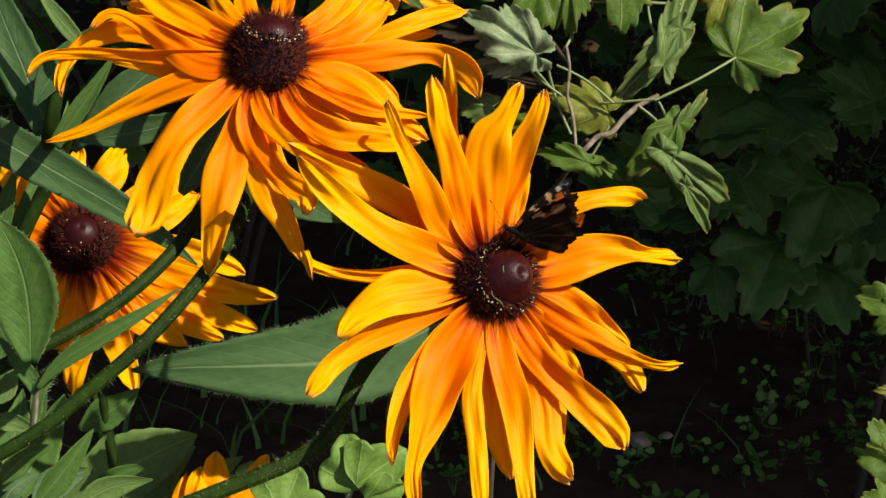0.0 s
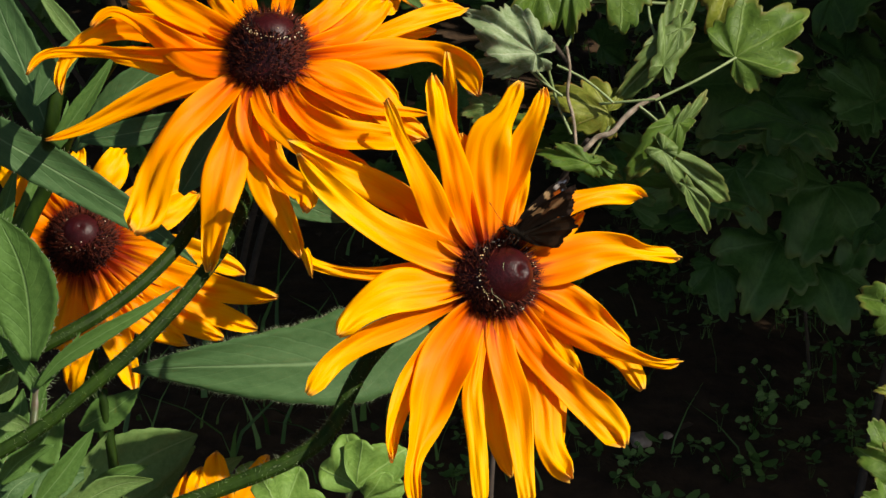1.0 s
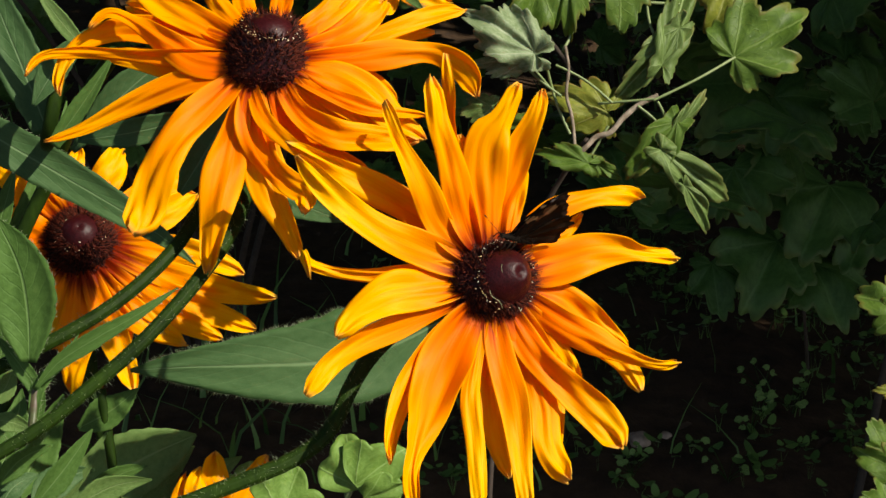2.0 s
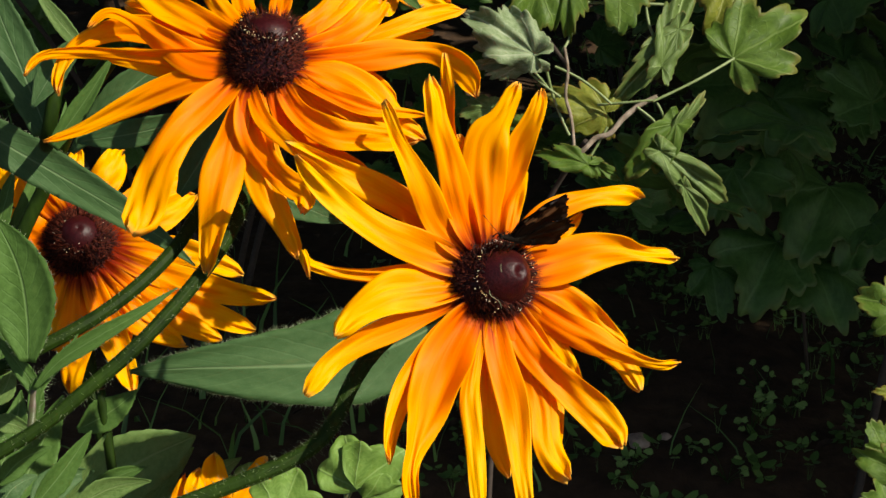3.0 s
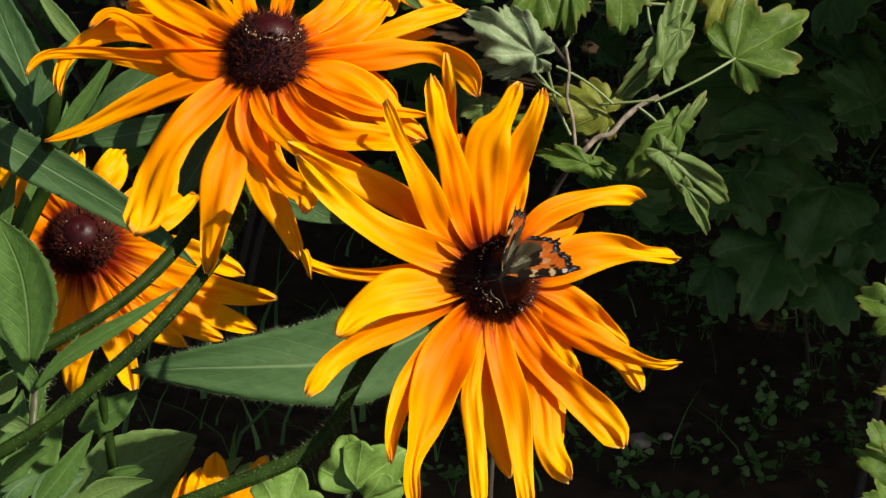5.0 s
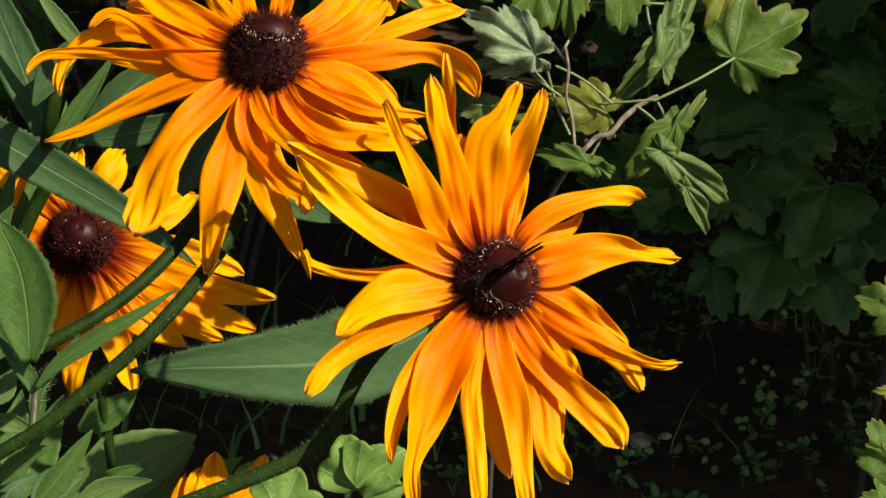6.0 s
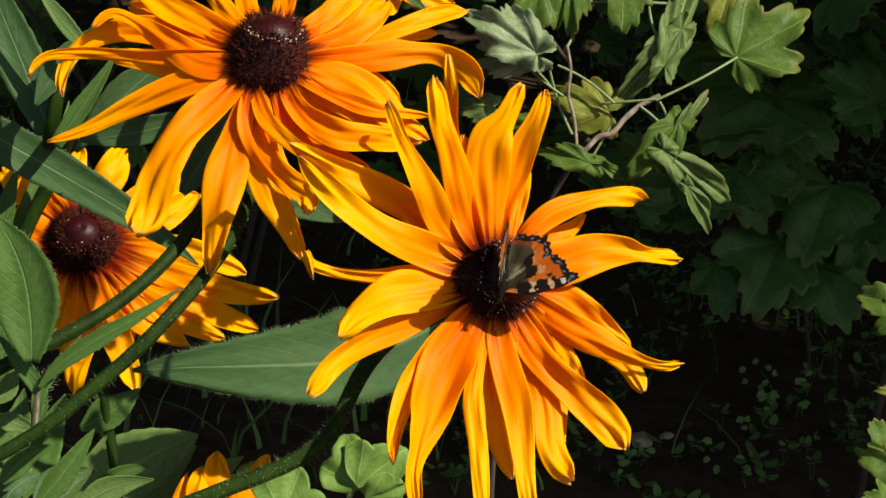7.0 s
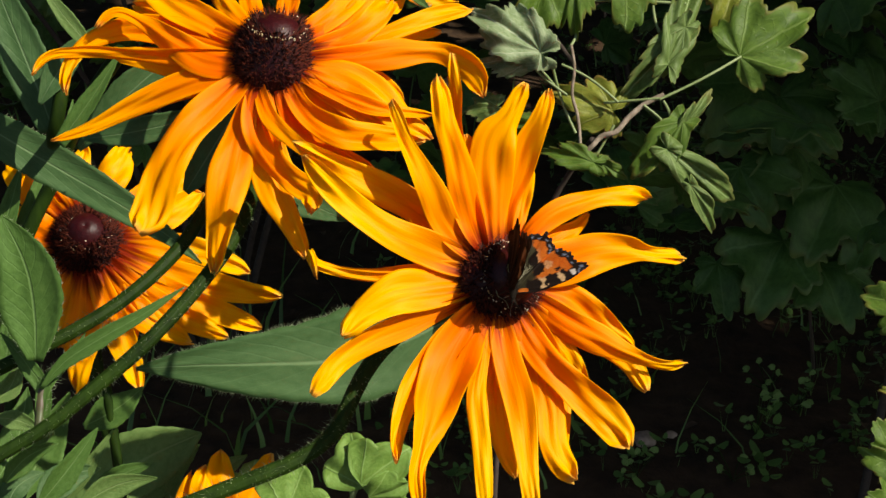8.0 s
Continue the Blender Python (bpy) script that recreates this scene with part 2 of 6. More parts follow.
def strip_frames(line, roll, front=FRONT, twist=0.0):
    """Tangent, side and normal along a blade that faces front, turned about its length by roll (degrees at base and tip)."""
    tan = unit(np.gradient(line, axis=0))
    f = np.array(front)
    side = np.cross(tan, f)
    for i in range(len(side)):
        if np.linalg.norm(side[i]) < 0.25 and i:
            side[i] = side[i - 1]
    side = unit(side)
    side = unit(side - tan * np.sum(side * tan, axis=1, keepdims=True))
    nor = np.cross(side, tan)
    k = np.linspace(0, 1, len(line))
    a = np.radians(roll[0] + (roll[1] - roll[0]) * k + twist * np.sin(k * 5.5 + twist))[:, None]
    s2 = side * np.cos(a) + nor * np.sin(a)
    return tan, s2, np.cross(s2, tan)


def crease_height(a, v, pleat, crease, ph):
    """Relief of a ray floret: two grooves beside a raised middle, a rolled edge, soft buckles and a crumpled tip."""
    rise = math.sin(math.pi * min(1.0, 0.12 + v * 0.92)) ** 0.7
    mid = 0.10 * math.sin(ph[0] + 2.5 * v)
    z = -pleat * 1.5 * rise * (math.exp(-((a - mid - 0.33) / 0.13) ** 2) + math.exp(-((a - mid + 0.33) / 0.13) ** 2))
    z += pleat * 0.8 * rise * math.exp(-((a - mid) / 0.16) ** 2)
    z += crease * 0.16 * math.sin(2.1 * a + 6.5 * v + ph[1]) * math.sin(4.3 * v + ph[2]) * min(1.0, v * 3)
    z += crease * 0.07 * math.sin(5.0 * a - 11.0 * v + ph[3]) * min(1.0, v * 2)
    tip = max(0.0, (v - 0.72) / 0.28)
    z += crease * tip * (0.16 * math.sin(5.5 * a + ph[2]) + 0.09 * math.sin(10 * a + 14 * v + ph[0]))
    side = math.sin(ph[1]) > 0
    z -= crease * 0.30 * max(0.0, (a if side else -a) - 0.45) ** 2 * (0.6 + 0.4 * math.sin(5 * v + ph[3])) * min(1.0, v * 3)
    return z


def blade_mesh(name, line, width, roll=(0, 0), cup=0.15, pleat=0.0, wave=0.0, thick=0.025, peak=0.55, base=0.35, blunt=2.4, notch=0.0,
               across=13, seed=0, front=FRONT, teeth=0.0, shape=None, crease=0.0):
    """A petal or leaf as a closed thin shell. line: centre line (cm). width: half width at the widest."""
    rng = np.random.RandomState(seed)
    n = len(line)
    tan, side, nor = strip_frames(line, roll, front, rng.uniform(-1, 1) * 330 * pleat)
    v = np.linspace(0, 1, n)
    w = np.where(v < peak, base + (1 - base) * np.sin(np.clip(v / peak, 0, 1) * np.pi / 2) ** 1.1,
                 (1 - np.clip((v - peak) / (1 - peak), 0, 1) ** blunt) ** (0.8 if blunt < 2 else 0.52))
    if shape:
        w = spline([(x, y, 0) for x, y in zip(np.linspace(0, 1, len(shape)), shape)], 120)
        w = np.interp(v, w[:, 0], w[:, 1]) * np.sqrt(np.clip((1.008 - v) / 0.075, 0, 1))
    w = np.maximum(w, 0.04) * width
    s = np.linspace(-1, 1, across)
    ph = rng.uniform(0, 6.28, 4)
    verts, uvs = [], []
    sgn = 1 if rng.rand() < 0.5 else -1
    for i in range(n):
        for j, a in enumerate(s):
            k = w[i]
            z = cup * w[i] * (abs(a) ** 1.4 - 0.4)
            if crease:
                z += width * crease_height(a, v[i], pleat, crease, ph)
            else:
                z += pleat * width * (np.cos(2.2 * np.pi * a + 0.5 * np.sin(ph[0]) + 0.8 * np.sin(3 * v[i] + ph[0])) + 0.35 * np.cos(5.3 * np.pi * a + ph[3] + 2 * v[i])) * np.sin(np.pi * min(1, v[i] * 1.05)) ** 0.5
            z += wave * width * np.sin(v[i] * 9 + ph[1] + a * 1.5) * abs(a)
            e = 1 + teeth * (np.sin(v[i] * 60 + ph[2] + sgn * a) * (abs(a) > 0.9)) + 0.05 * np.sin(v[i] * 7 + ph[1] + 2 * a)
            along = 0.0
            if notch and i > n - 4:
                along = -notch * width * (0.5 + 0.5 * np.cos(3 * np.pi * a)) * (i - n + 4) / 3
            verts.append(line[i] + side[i] * a * k * e + nor[i] * z + tan[i] * along)
            uvs.append((j / (across - 1), v[i]))
    top = np.array(verts)
    grid = top.reshape(n, across, 3)
    du = np.gradient(grid, axis=1)
    dv = np.gradient(grid, axis=0)
    nn = unit(np.cross(du, dv)).reshape(-1, 3)
    fall = np.clip(1.0 - np.abs(np.tile(s, n)) ** 6, 0.15, 1)[:, None]
    low = top - nn * thick * fall
    m = n * across
    faces = []
    for i in range(n - 1):
        for j in range(across - 1):
            a = i * across + j
            faces.append((a, a + 1, a + across + 1, a + across))
            faces.append((m + a, m + a + across, m + a + across + 1, m + a + 1))
    for i in range(n - 1):
        a, b = i * across, i * across + across - 1
        faces.append((a, a + across, m + a + across, m + a))
        faces.append((b, m + b, m + b + across, b + across))
    for j in range(across - 1):
        faces.append((j, m + j, m + j + 1, j + 1))
        a = (n - 1) * across + j
        faces.append((a, a + 1, m + a + 1, m + a))
    return mesh_from(name, np.concatenate((top, low)) * CM, faces, uvs + uvs), grid, nn.reshape(n, across, 3)


def tube_mesh(name, line, radii, ribs=0, depth=0.0, sides=14):
    """A round or ribbed stalk along the line (cm)."""
    n = len(line)
    tan = unit(np.gradient(line, axis=0))
    ref = np.array((0.31, 0.2, 0.93))
    verts, faces = [], []
    side = np.cross(tan[0], ref)
    for i in range(n):
        side = side - tan[i] * np.dot(side, tan[i])
        side = side / np.linalg.norm(side)
        up = np.cross(tan[i], side)
        for j in range(sides):
            a = 2 * np.pi * j / sides
            r = radii[i] * (1 + depth * np.cos(ribs * a))
            verts.append(line[i] + (side * np.cos(a) + up * np.sin(a)) * r)
    for i in range(n - 1):
        for j in range(sides):
            k = (j + 1) % sides
            faces.append((i * sides + j, i * sides + k, (i + 1) * sides + k, (i + 1) * sides + j))
    faces.append(tuple(range(sides))[::-1])
    faces.append(tuple((n - 1) * sides + j for j in range(sides)))
    return mesh_from(name, np.array(verts) * CM, faces)


def spikes_mesh(name, roots, ways, lengths, radius):
    """Many thin tapered hairs in one mesh (cm)."""
    roots, ways, lengths = np.array(roots), unit(np.array(ways)), np.array(lengths)
    ref = np.where(np.abs(ways[:, 2:3]) < 0.9, [[0, 0, 1]], [[1, 0, 0]])
    a = unit(np.cross(ways, ref))
    b = np.cross(ways, a)
    rad = np.broadcast_to(np.array(radius, dtype=float), lengths.shape)[:, None]
    ring = [roots + (a * np.cos(t) + b * np.sin(t)) * rad for t in (0, 2.094, 4.189)]
    tip = roots + ways * lengths[:, None]
    verts = np.stack(ring + [tip], axis=1).reshape(-1, 3)
    faces = []
    for i in range(len(roots)):
        k = 4 * i
        faces += [(k, k + 1, k + 3), (k + 1, k + 2, k + 3), (k + 2, k, k + 3)]
    return mesh_from(name, verts * CM, faces)


def beads_mesh(name, places, radii):
    """Many small octahedral grains in one mesh (cm)."""
    o = np.array(((1, 0, 0), (-1, 0, 0), (0, 1, 0), (0, -1, 0), (0, 0, 1), (0, 0, -1)), dtype=float)
    verts = (np.array(places)[:, None, :] + o[None] * np.array(radii)[:, None, None]).reshape(-1, 3)
    f = ((0, 2, 4), (2, 1, 4), (1, 3, 4), (3, 0, 4), (2, 0, 5), (1, 2, 5), (3, 1, 5), (0, 3, 5))
    faces = [tuple(6 * i + k for k in t) for i in range(len(radii)) for t in f]
    return mesh_from(name, verts * CM, faces)


# ---- coneflower parts ----
SEED = [100]
HEAD = {}          # where each plant carries its head, cm from its root


def next_seed():
    SEED[0] += 1
    return SEED[0]


def stage(plant, points):
    """Points in cm from the plant's head, as points from its root."""
    return np.array(points, dtype=float) + np.array(HEAD[plant.name])


def petal(plant, points, width, shape, roll=(0, 0), cup=0.15, material=None):
    """A ray floret along the points. shape: its half widths from base to tip, as shares of the widest."""
    shape = (*shape[:-1], max(shape[-1], 0.34))
    n = 44
    line = spline(stage(plant, points), n)
    seed = next_seed()
    rng = np.random.RandomState(seed)
    v = np.linspace(0, 1, n)[:, None]
    _, side, nor = strip_frames(line, roll)
    ease = np.clip((v - 0.84) / 0.16, 0, 1) ** 2
    line = line + nor * width * rng.uniform(-1.0, 0.8) * ease + side * width * 0.07 * np.sin(v * 7 + rng.uniform(0, 6)) * v
    me, _, _ = blade_mesh("petal", line, width, roll, cup + rng.uniform(-0.34, 0.26), rng.uniform(0.015, 0.05), rng.uniform(0.10, 0.26), 0.022, notch=rng.uniform(0.0, 0.12), across=21, seed=seed, shape=shape, crease=rng.uniform(0.7, 1.3))
    return link_mesh("petal", me, material or PETAL, plant)


def leaf(plant, points, width, roll=(0, 0), cup=0.2, wave=0.05, peak=0.42, base=0.18, blunt=1.25, material=None, hairs=0, hair_len=0.16, name="leaf"):
    line = spline(stage(plant, points), 30)
    seed = next_seed()
    me, grid, nn = blade_mesh(name, line, width, roll, cup, 0.03, wave, 0.035, peak, base, blunt, 0.0, 11, seed, teeth=0.03)
    ob = link_mesh(name, me, material or LEAF_BLUE, plant)
    if hairs:
        rng = np.random.RandomState(seed)
        roots, ways, lens = [], [], []
        for _ in range(hairs):
            i, e = rng.randint(1, len(grid) - 1), rng.randint(2)
            f = rng.rand()
            a, b = grid[i, -1 if e else 0], grid[i + 1, -1 if e else 0]
            inner = grid[i, -2 if e else 1]
            roots.append(a + (b - a) * f)
            out = unit(a - inner)
            ways.append(out + 0.5 * unit(b - a) + rng.normal(0, 0.35, 3))
            lens.append(hair_len * rng.uniform(0.5, 1.3))
        link_mesh("hair_fringe", spikes_mesh("hair_fringe", roots, ways, lens, 0.0075), HAIR, ob)
        tagged(ob.children[0], kind="stuff")
    return ob


def stem(plant, points, thick, hairs=0, hair_len=0.22, material=None, name="stem", fall=(1.0, 1.0)):
    n = 150
    line = spline(stage(plant, points), n)
    seed = next_seed()
    rng = np.random.RandomState(seed)
    radii = thick * np.linspace(fall[0], fall[1], n) * (1 + 0.04 * np.sin(np.linspace(0, 17, n) + seed))
    ob = link_mesh(name, tube_mesh(name, line, radii, 9, 0.04, 36 if hairs else 10), material or STEM, plant)
    if hairs:
        tan = unit(np.gradient(line, axis=0))
        i = rng.randint(0, n - 1, hairs)
        way = rng.normal(0, 1, (hairs, 3))
        way -= tan[i] * np.sum(way * tan[i], axis=1, keepdims=True)
        way = unit(way)
        roots = line[i] + (line[i + 1] - line[i]) * rng.rand(hairs, 1) + way * radii[i][:, None] * 0.95
        ways = way + tan[i] * rng.normal(0.15, 0.25, (hairs, 1))
        h = link_mesh("hair_coat", spikes_mesh("hair_coat", roots, ways, hair_len * rng.uniform(0.35, 1.25, hairs), 0.0055), HAIR, ob)
        tagged(h, kind="stuff")
    return ob


def cone(plant, axis, radius, height, crown=0.74, ring=0.62, rise=0.62, sink=0.5, seed=1, pollen=90, spikes=1500):
    """The dark centre: a smooth maroon crown of buds over a bristly skirt of florets, pollen between them."""
    rng = np.random.RandomState(seed)
    ax = unit(np.array(axis, dtype=float))
    e1 = unit(np.cross(ax, (0.1, 0.3, 0.95)))
    e2 = np.cross(ax, e1)
    head = np.array(HEAD[plant.name])

    def place(h, a):
        """h: 0 at the rim of the skirt, 1 at the crown's middle."""
        h = np.asarray(h, dtype=float)
        q = np.clip((h - ring) / (1 - ring), 0, 1)
        f = np.clip(h / ring, 0, 1)
        r = radius * np.where(h < ring, (0.88 + 0.12 * np.sin(np.clip(f * 2.2, 0, 1) * np.pi / 2)) * (1 - (1 - crown) * np.clip((f - 0.25) / 0.75, 0, 1) ** 1.7),
                              crown * (1 - q) ** 0.62)
        z = height * np.where(h < ring, f * rise, rise + (1 - rise) * (q * (1.45 - 0.45 * q) - 0.22 * np.clip(q * 12 - 11, 0, 1))) - height * sink
        return head + np.outer(z, ax) + (np.cos(a) * r)[:, None] * e1 + (np.sin(a) * r)[:, None] * e2

    nh, na = 64, 40
    hh, aa = np.linspace(0, 1, nh), np.linspace(0, 2 * np.pi, na, endpoint=False)
    verts = place(np.repeat(hh, na), np.tile(aa, nh))
    faces = [(i * na + j, i * na + (j + 1) % na, (i + 1) * na + (j + 1) % na, (i + 1) * na + j) for i in range(nh - 1) for j in range(na)]
    faces.append(tuple(range(na))[::-1])
    body = link_mesh("cone", mesh_from("cone", verts * CM, faces), CONE_TOP, plant, "dark maroon domed flower centre")

    def out_way(h, a):
        p = place(h, a)
        d = 1e-3
        t1 = place(np.clip(h + d, 0, 1), a) - place(np.clip(h - d, 0, 1), a)
        t2 = place(h, a + d) - place(h, a - d)
        nrm = unit(np.cross(t2, t1))
        c = head
        flip = np.sign(np.sum(nrm * (p - c), axis=1, keepdims=True))
        return p, nrm * flip

    # Tight buds in spirals over the crown.
    count = 420
    q = (np.arange(count) + 7.5) / (count + 7)
    h = ring + (1 - ring) * (1 - np.sqrt(q))
    p, nrm = out_way(h, np.arange(count) * 2.39996)
    buds = link_mesh("bud_dome", beads_mesh("bud_dome", p - nrm * radius * 0.022, radius * crown * (0.030 + 0.026 * q) * rng.uniform(0.85, 1.15, count)), CONE_TOP, body)
    tagged(buds, kind="stuff")

    # Bristles of the skirt.
    h = rng.uniform(0.0, ring + 0.03, spikes)
    a = rng.uniform(0, 2 * np.pi, spikes)
    p, nrm = out_way(h, a)
    way = nrm + ax * rng.normal(0.35, 0.3, (spikes, 1)) + rng.normal(0, 0.22, (spikes, 3))
    fl = link_mesh("floret_skirt", spikes_mesh("floret_skirt", p - nrm * 0.02, way, radius * rng.uniform(0.10, 0.25, spikes) * (0.6 + 0.9 * h / ring), radius * 0.019), FLORET, body)
    tagged(fl, kind="stuff")
    h = np.clip(rng.normal(ring - 0.03, 0.012 + 0.03 * (rng.rand(pollen) < 0.3), pollen), 0.2, 0.95)
    a = rng.uniform(0, 2 * np.pi, pollen)
    p, nrm = out_way(h, a)
    po = link_mesh("pollen", beads_mesh("pollen", p + nrm * radius * rng.uniform(0.06, 0.16, (pollen, 1)), radius * rng.uniform(0.010, 0.021, pollen)), POLLEN, body, "yellow pollen grains")
    tagged(po, kind="stuff")
    return body


# ---- ground ----
def build_ground():
    """Soil that rises and falls a little, fine where it is near, one sheet out to the horizon."""
    xs = np.concatenate((-np.geomspace(400, 1.6, 22), np.linspace(-1.4, 1.8, 90), np.geomspace(2.0, 400, 22)))
    ys = np.concatenate((-np.geomspace(400, 0.6, 20), np.linspace(-0.4, 3.2, 100), np.geomspace(3.4, 400, 22)))
    nx = len(xs)
    verts = []
    for y in ys:
        for x in xs:
            near = math.exp(-(x * x + (y - 1) ** 2) / 6)
            z = near * (0.02 * noise.noise((x * 3, y * 3, 0)) + 0.012 * noise.noise((x * 17, y * 17, 3)) + 0.006 * noise.noise((x * 45, y * 45, 7)))
            verts.append((x, y, z))
    faces = [(j * nx + i, j * nx + i + 1, (j + 1) * nx + i + 1, (j + 1) * nx + i) for j in range(len(ys) - 1) for i in range(nx - 1)]
    ob = link_mesh("ground", mesh_from("ground", verts, faces), SOIL)
    tagged(ob, "dark moist garden soil with fine crumbs", "ground", kind="structure")


build_ground()

# ---- the coneflower that the butterfly visits ----
flower_main = thing("rudbeckia", (-0.17, 0.34, 0), "golden-orange coneflower with dark maroon centre on hairy green stem", "flower", "coneflowers")
HEAD[flower_main.name] = (18.51, 3.74, 61.55)
cone(flower_main, (0.58, -0.64, 0.5), 1.24, 1.95, crown=0.66, ring=0.72, rise=0.64, sink=0.45, seed=3, pollen=110, spikes=3200)
petal(flower_main, [(-0.63, 0.06, 0.85), (-0.92, 1.3, 2.64), (-1.03, 1.52, 3.6)], 0.28, (0.67, 0.88, 1, 0.56))
petal(flower_main, [(-0.25, 0.2, 0.91), (-0.32, 0.66, 2.07), (-0.39, 0.92, 2.79), (-0.32, 1.16, 3.51), (0.21, 1.51, 4.27), (0.61, 1.8, 4.95)], 0.62, (0.44, 0.7, 1, 0.98, 0.49, 0.15))
petal(flower_main, [(0.28, 0.38, 0.83), (0.58, 1.39, 1.76), (0.76, 1.68, 2.57)], 0.20, (0.92, 0.97, 1, 0.62))
petal(flower_main, [(-0.03, 0.57, 0.76), (0.12, 0.94, 1.79), (0.44, 1.18, 2.52), (0.65, 1.32, 3.31), (0.95, 1.45, 4.07), (1.21, 1.69, 4.80)], 0.38, (0.6, 0.63, 0.84, 1, 0.72, 0.44), roll=(5, -12))
petal(flower_main, [(-0.63, 0.07, 0.9), (-1.11, 0.82, 2.83), (-1.31, 1.25, 3.8), (-1.34, 1.48, 4.84), (-1.51, 1.64, 5.78)], 0.29, (0.78, 1, 0.84, 0.78, 0.33), roll=(15, 25))
petal(flower_main, [(-0.58, 0.08, 0.9), (-0.96, 0.29, 1.9), (-1.17, 0.37, 2.69), (-1.39, 0.51, 3.6), (-1.62, 0.67, 4.49), (-1.65, 0.87, 5.43)], 0.43, (0.55, 1, 0.98, 0.84, 0.73, 0.62), roll=(-12, -22))
petal(flower_main, [(-0.84, -0.04, 0.72), (-1.64, 0.01, 1.69), (-1.98, 0.02, 2.51), (-2.34, 0.08, 3.29), (-2.67, 0.2, 4.04), (-2.89, 0.37, 4.95)], 0.41, (0.56, 0.9, 1, 0.78, 0.48, 0.26), roll=(-8, -20))
petal(flower_main, [(-0.90, 0.21, 0.45), (-2.26, 0.52, 1.72), (-3.39, 0.49, 2.48), (-4.57, 0.38, 3.17), (-5.58, 0.22, 3.79)], 0.48, (0.48, 0.96, 1, 0.74, 0.26), roll=(20, 8))
petal(flower_main, [(-0.84, -0.15, 0.38), (-2.09, -0.35, 1.03), (-3.06, -0.57, 1.62), (-3.93, -0.62, 2.3), (-4.73, -0.54, 3.06), (-5.29, -0.44, 3.78)], 0.47, (0.48, 0.99, 1, 0.87, 0.68, 0.23), roll=(-15, -12))
petal(flower_main, [(-0.84, -0.2, 0.22), (-2.48, -0.41, 0.3), (-3.68, -0.55, 0.32), (-4.59, -0.56, 0.49), (-5.09, -0.73, 0.84), (-5.17, -0.85, 1.13), (-5.01, -1.23, 0.62)], 0.41, (0.49, 1, 0.72, 0.49, 0.38, 0.34, 0.26), roll=(18, 8))
petal(flower_main, [(-0.84, -0.37, -0.07), (-2.02, -0.82, 0.05), (-2.91, -1.27, 0.14), (-3.57, -1.61, -0.11), (-4.24, -2.21, -0.64)], 0.59, (0.39, 0.86, 1, 0.76, 0.24), roll=(-22, -12))
petal(flower_main, [(-0.87, -0.58, -0.3), (-2.47, -1.23, -0.72), (-3.51, -1.71, -0.98), (-4.38, -2.25, -1.36), (-5.04, -2.97, -1.93)], 0.35, (0.64, 0.82, 1, 0.95, 0.5), roll=(25, 15))
petal(flower_main, [(-0.75, -0.71, -0.5), (-1.87, -1.69, -1.33), (-2.53, -2.62, -2), (-2.81, -3.45, -2.69), (-2.87, -4.16, -3.27)], 0.35, (0.61, 0.97, 1, 0.74, 0.3), roll=(12, 18))
petal(flower_main, [(-0.54, -0.63, -0.5), (-1.27, -1.71, -1.32), (-1.71, -2.73, -1.93), (-1.93, -3.51, -2.32), (-2.14, -4.02, -2.71), (-2.31, -4.55, -3.1), (-2.33, -5.29, -3.68)], 0.75, (0.29, 0.79, 1, 0.86, 0.51, 0.25, 0.25), roll=(-5, -10))
petal(flower_main, [(-0.38, -0.74, -0.68), (-0.63, -1.73, -1.65), (-0.76, -2.53, -2.22), (-0.64, -3.41, -3.06), (-0.6, -4.81, -4.21)], 0.27, (0.67, 0.7, 1, 0.94, 0.72))
petal(flower_main, [(-0.13, -0.67, -0.72), (0.09, -1.64, -1.7), (0.34, -2.52, -2.4), (0.52, -3.47, -3.2), (0.62, -4.13, -3.81), (0.69, -4.75, -4.34)], 0.43, (0.48, 0.91, 1, 0.83, 0.62, 0.48))
petal(flower_main, [(-0.25, -0.75, -0.74), (-0.24, -1.8, -2.3), (-0.07, -2.7, -3.33), (0.28, -3.48, -4.15)], 0.31, (0.67, 0.8, 1, 0.43))
petal(flower_main, [(0.27, -0.48, -0.75), (0.95, -1.23, -2.1), (1.25, -1.85, -2.97), (1.37, -2.61, -3.74), (1.79, -3.19, -4.46)], 0.40, (0.56, 0.85, 0.92, 1, 0.6), roll=(15, 20))
petal(flower_main, [(0.52, -0.3, -0.71), (1.37, -0.7, -2.22), (1.65, -1.22, -3.17), (1.56, -2.29, -4.12)], 0.29, (0.74, 1, 0.79, 0.42))
petal(flower_main, [(0.27, -0.42, -0.69), (1.05, -1.24, -1.75), (1.95, -1.76, -2.47), (2.84, -2.08, -3.27), (3.34, -2.44, -3.88)], 0.50, (0.42, 0.8, 0.88, 1, 0.55), roll=(0, -10))
petal(flower_main, [(0.7, -0.22, -0.75), (1.62, -0.3, -1.82), (2.05, -0.45, -2.45), (2.29, -0.77, -2.93)], 0.30, (0.74, 1, 0.79, 0.42))
petal(flower_main, [(0.67, -0.07, -0.56), (1.83, -0.35, -1.32), (2.77, -0.42, -1.76), (3.56, -0.43, -2.14), (4.38, -0.33, -2.52), (5.17, -0.12, -2.78)], 0.45, (0.51, 1, 0.98, 0.65, 0.44, 0.36), roll=(-10, -25))
petal(flower_main, [(0.73, -0.07, -0.6), (2.5, -0.01, -1.81), (3.66, -0.05, -2.68), (4.03, -0.44, -3.3)], 0.33, (0.67, 0.8, 1, 0.71))
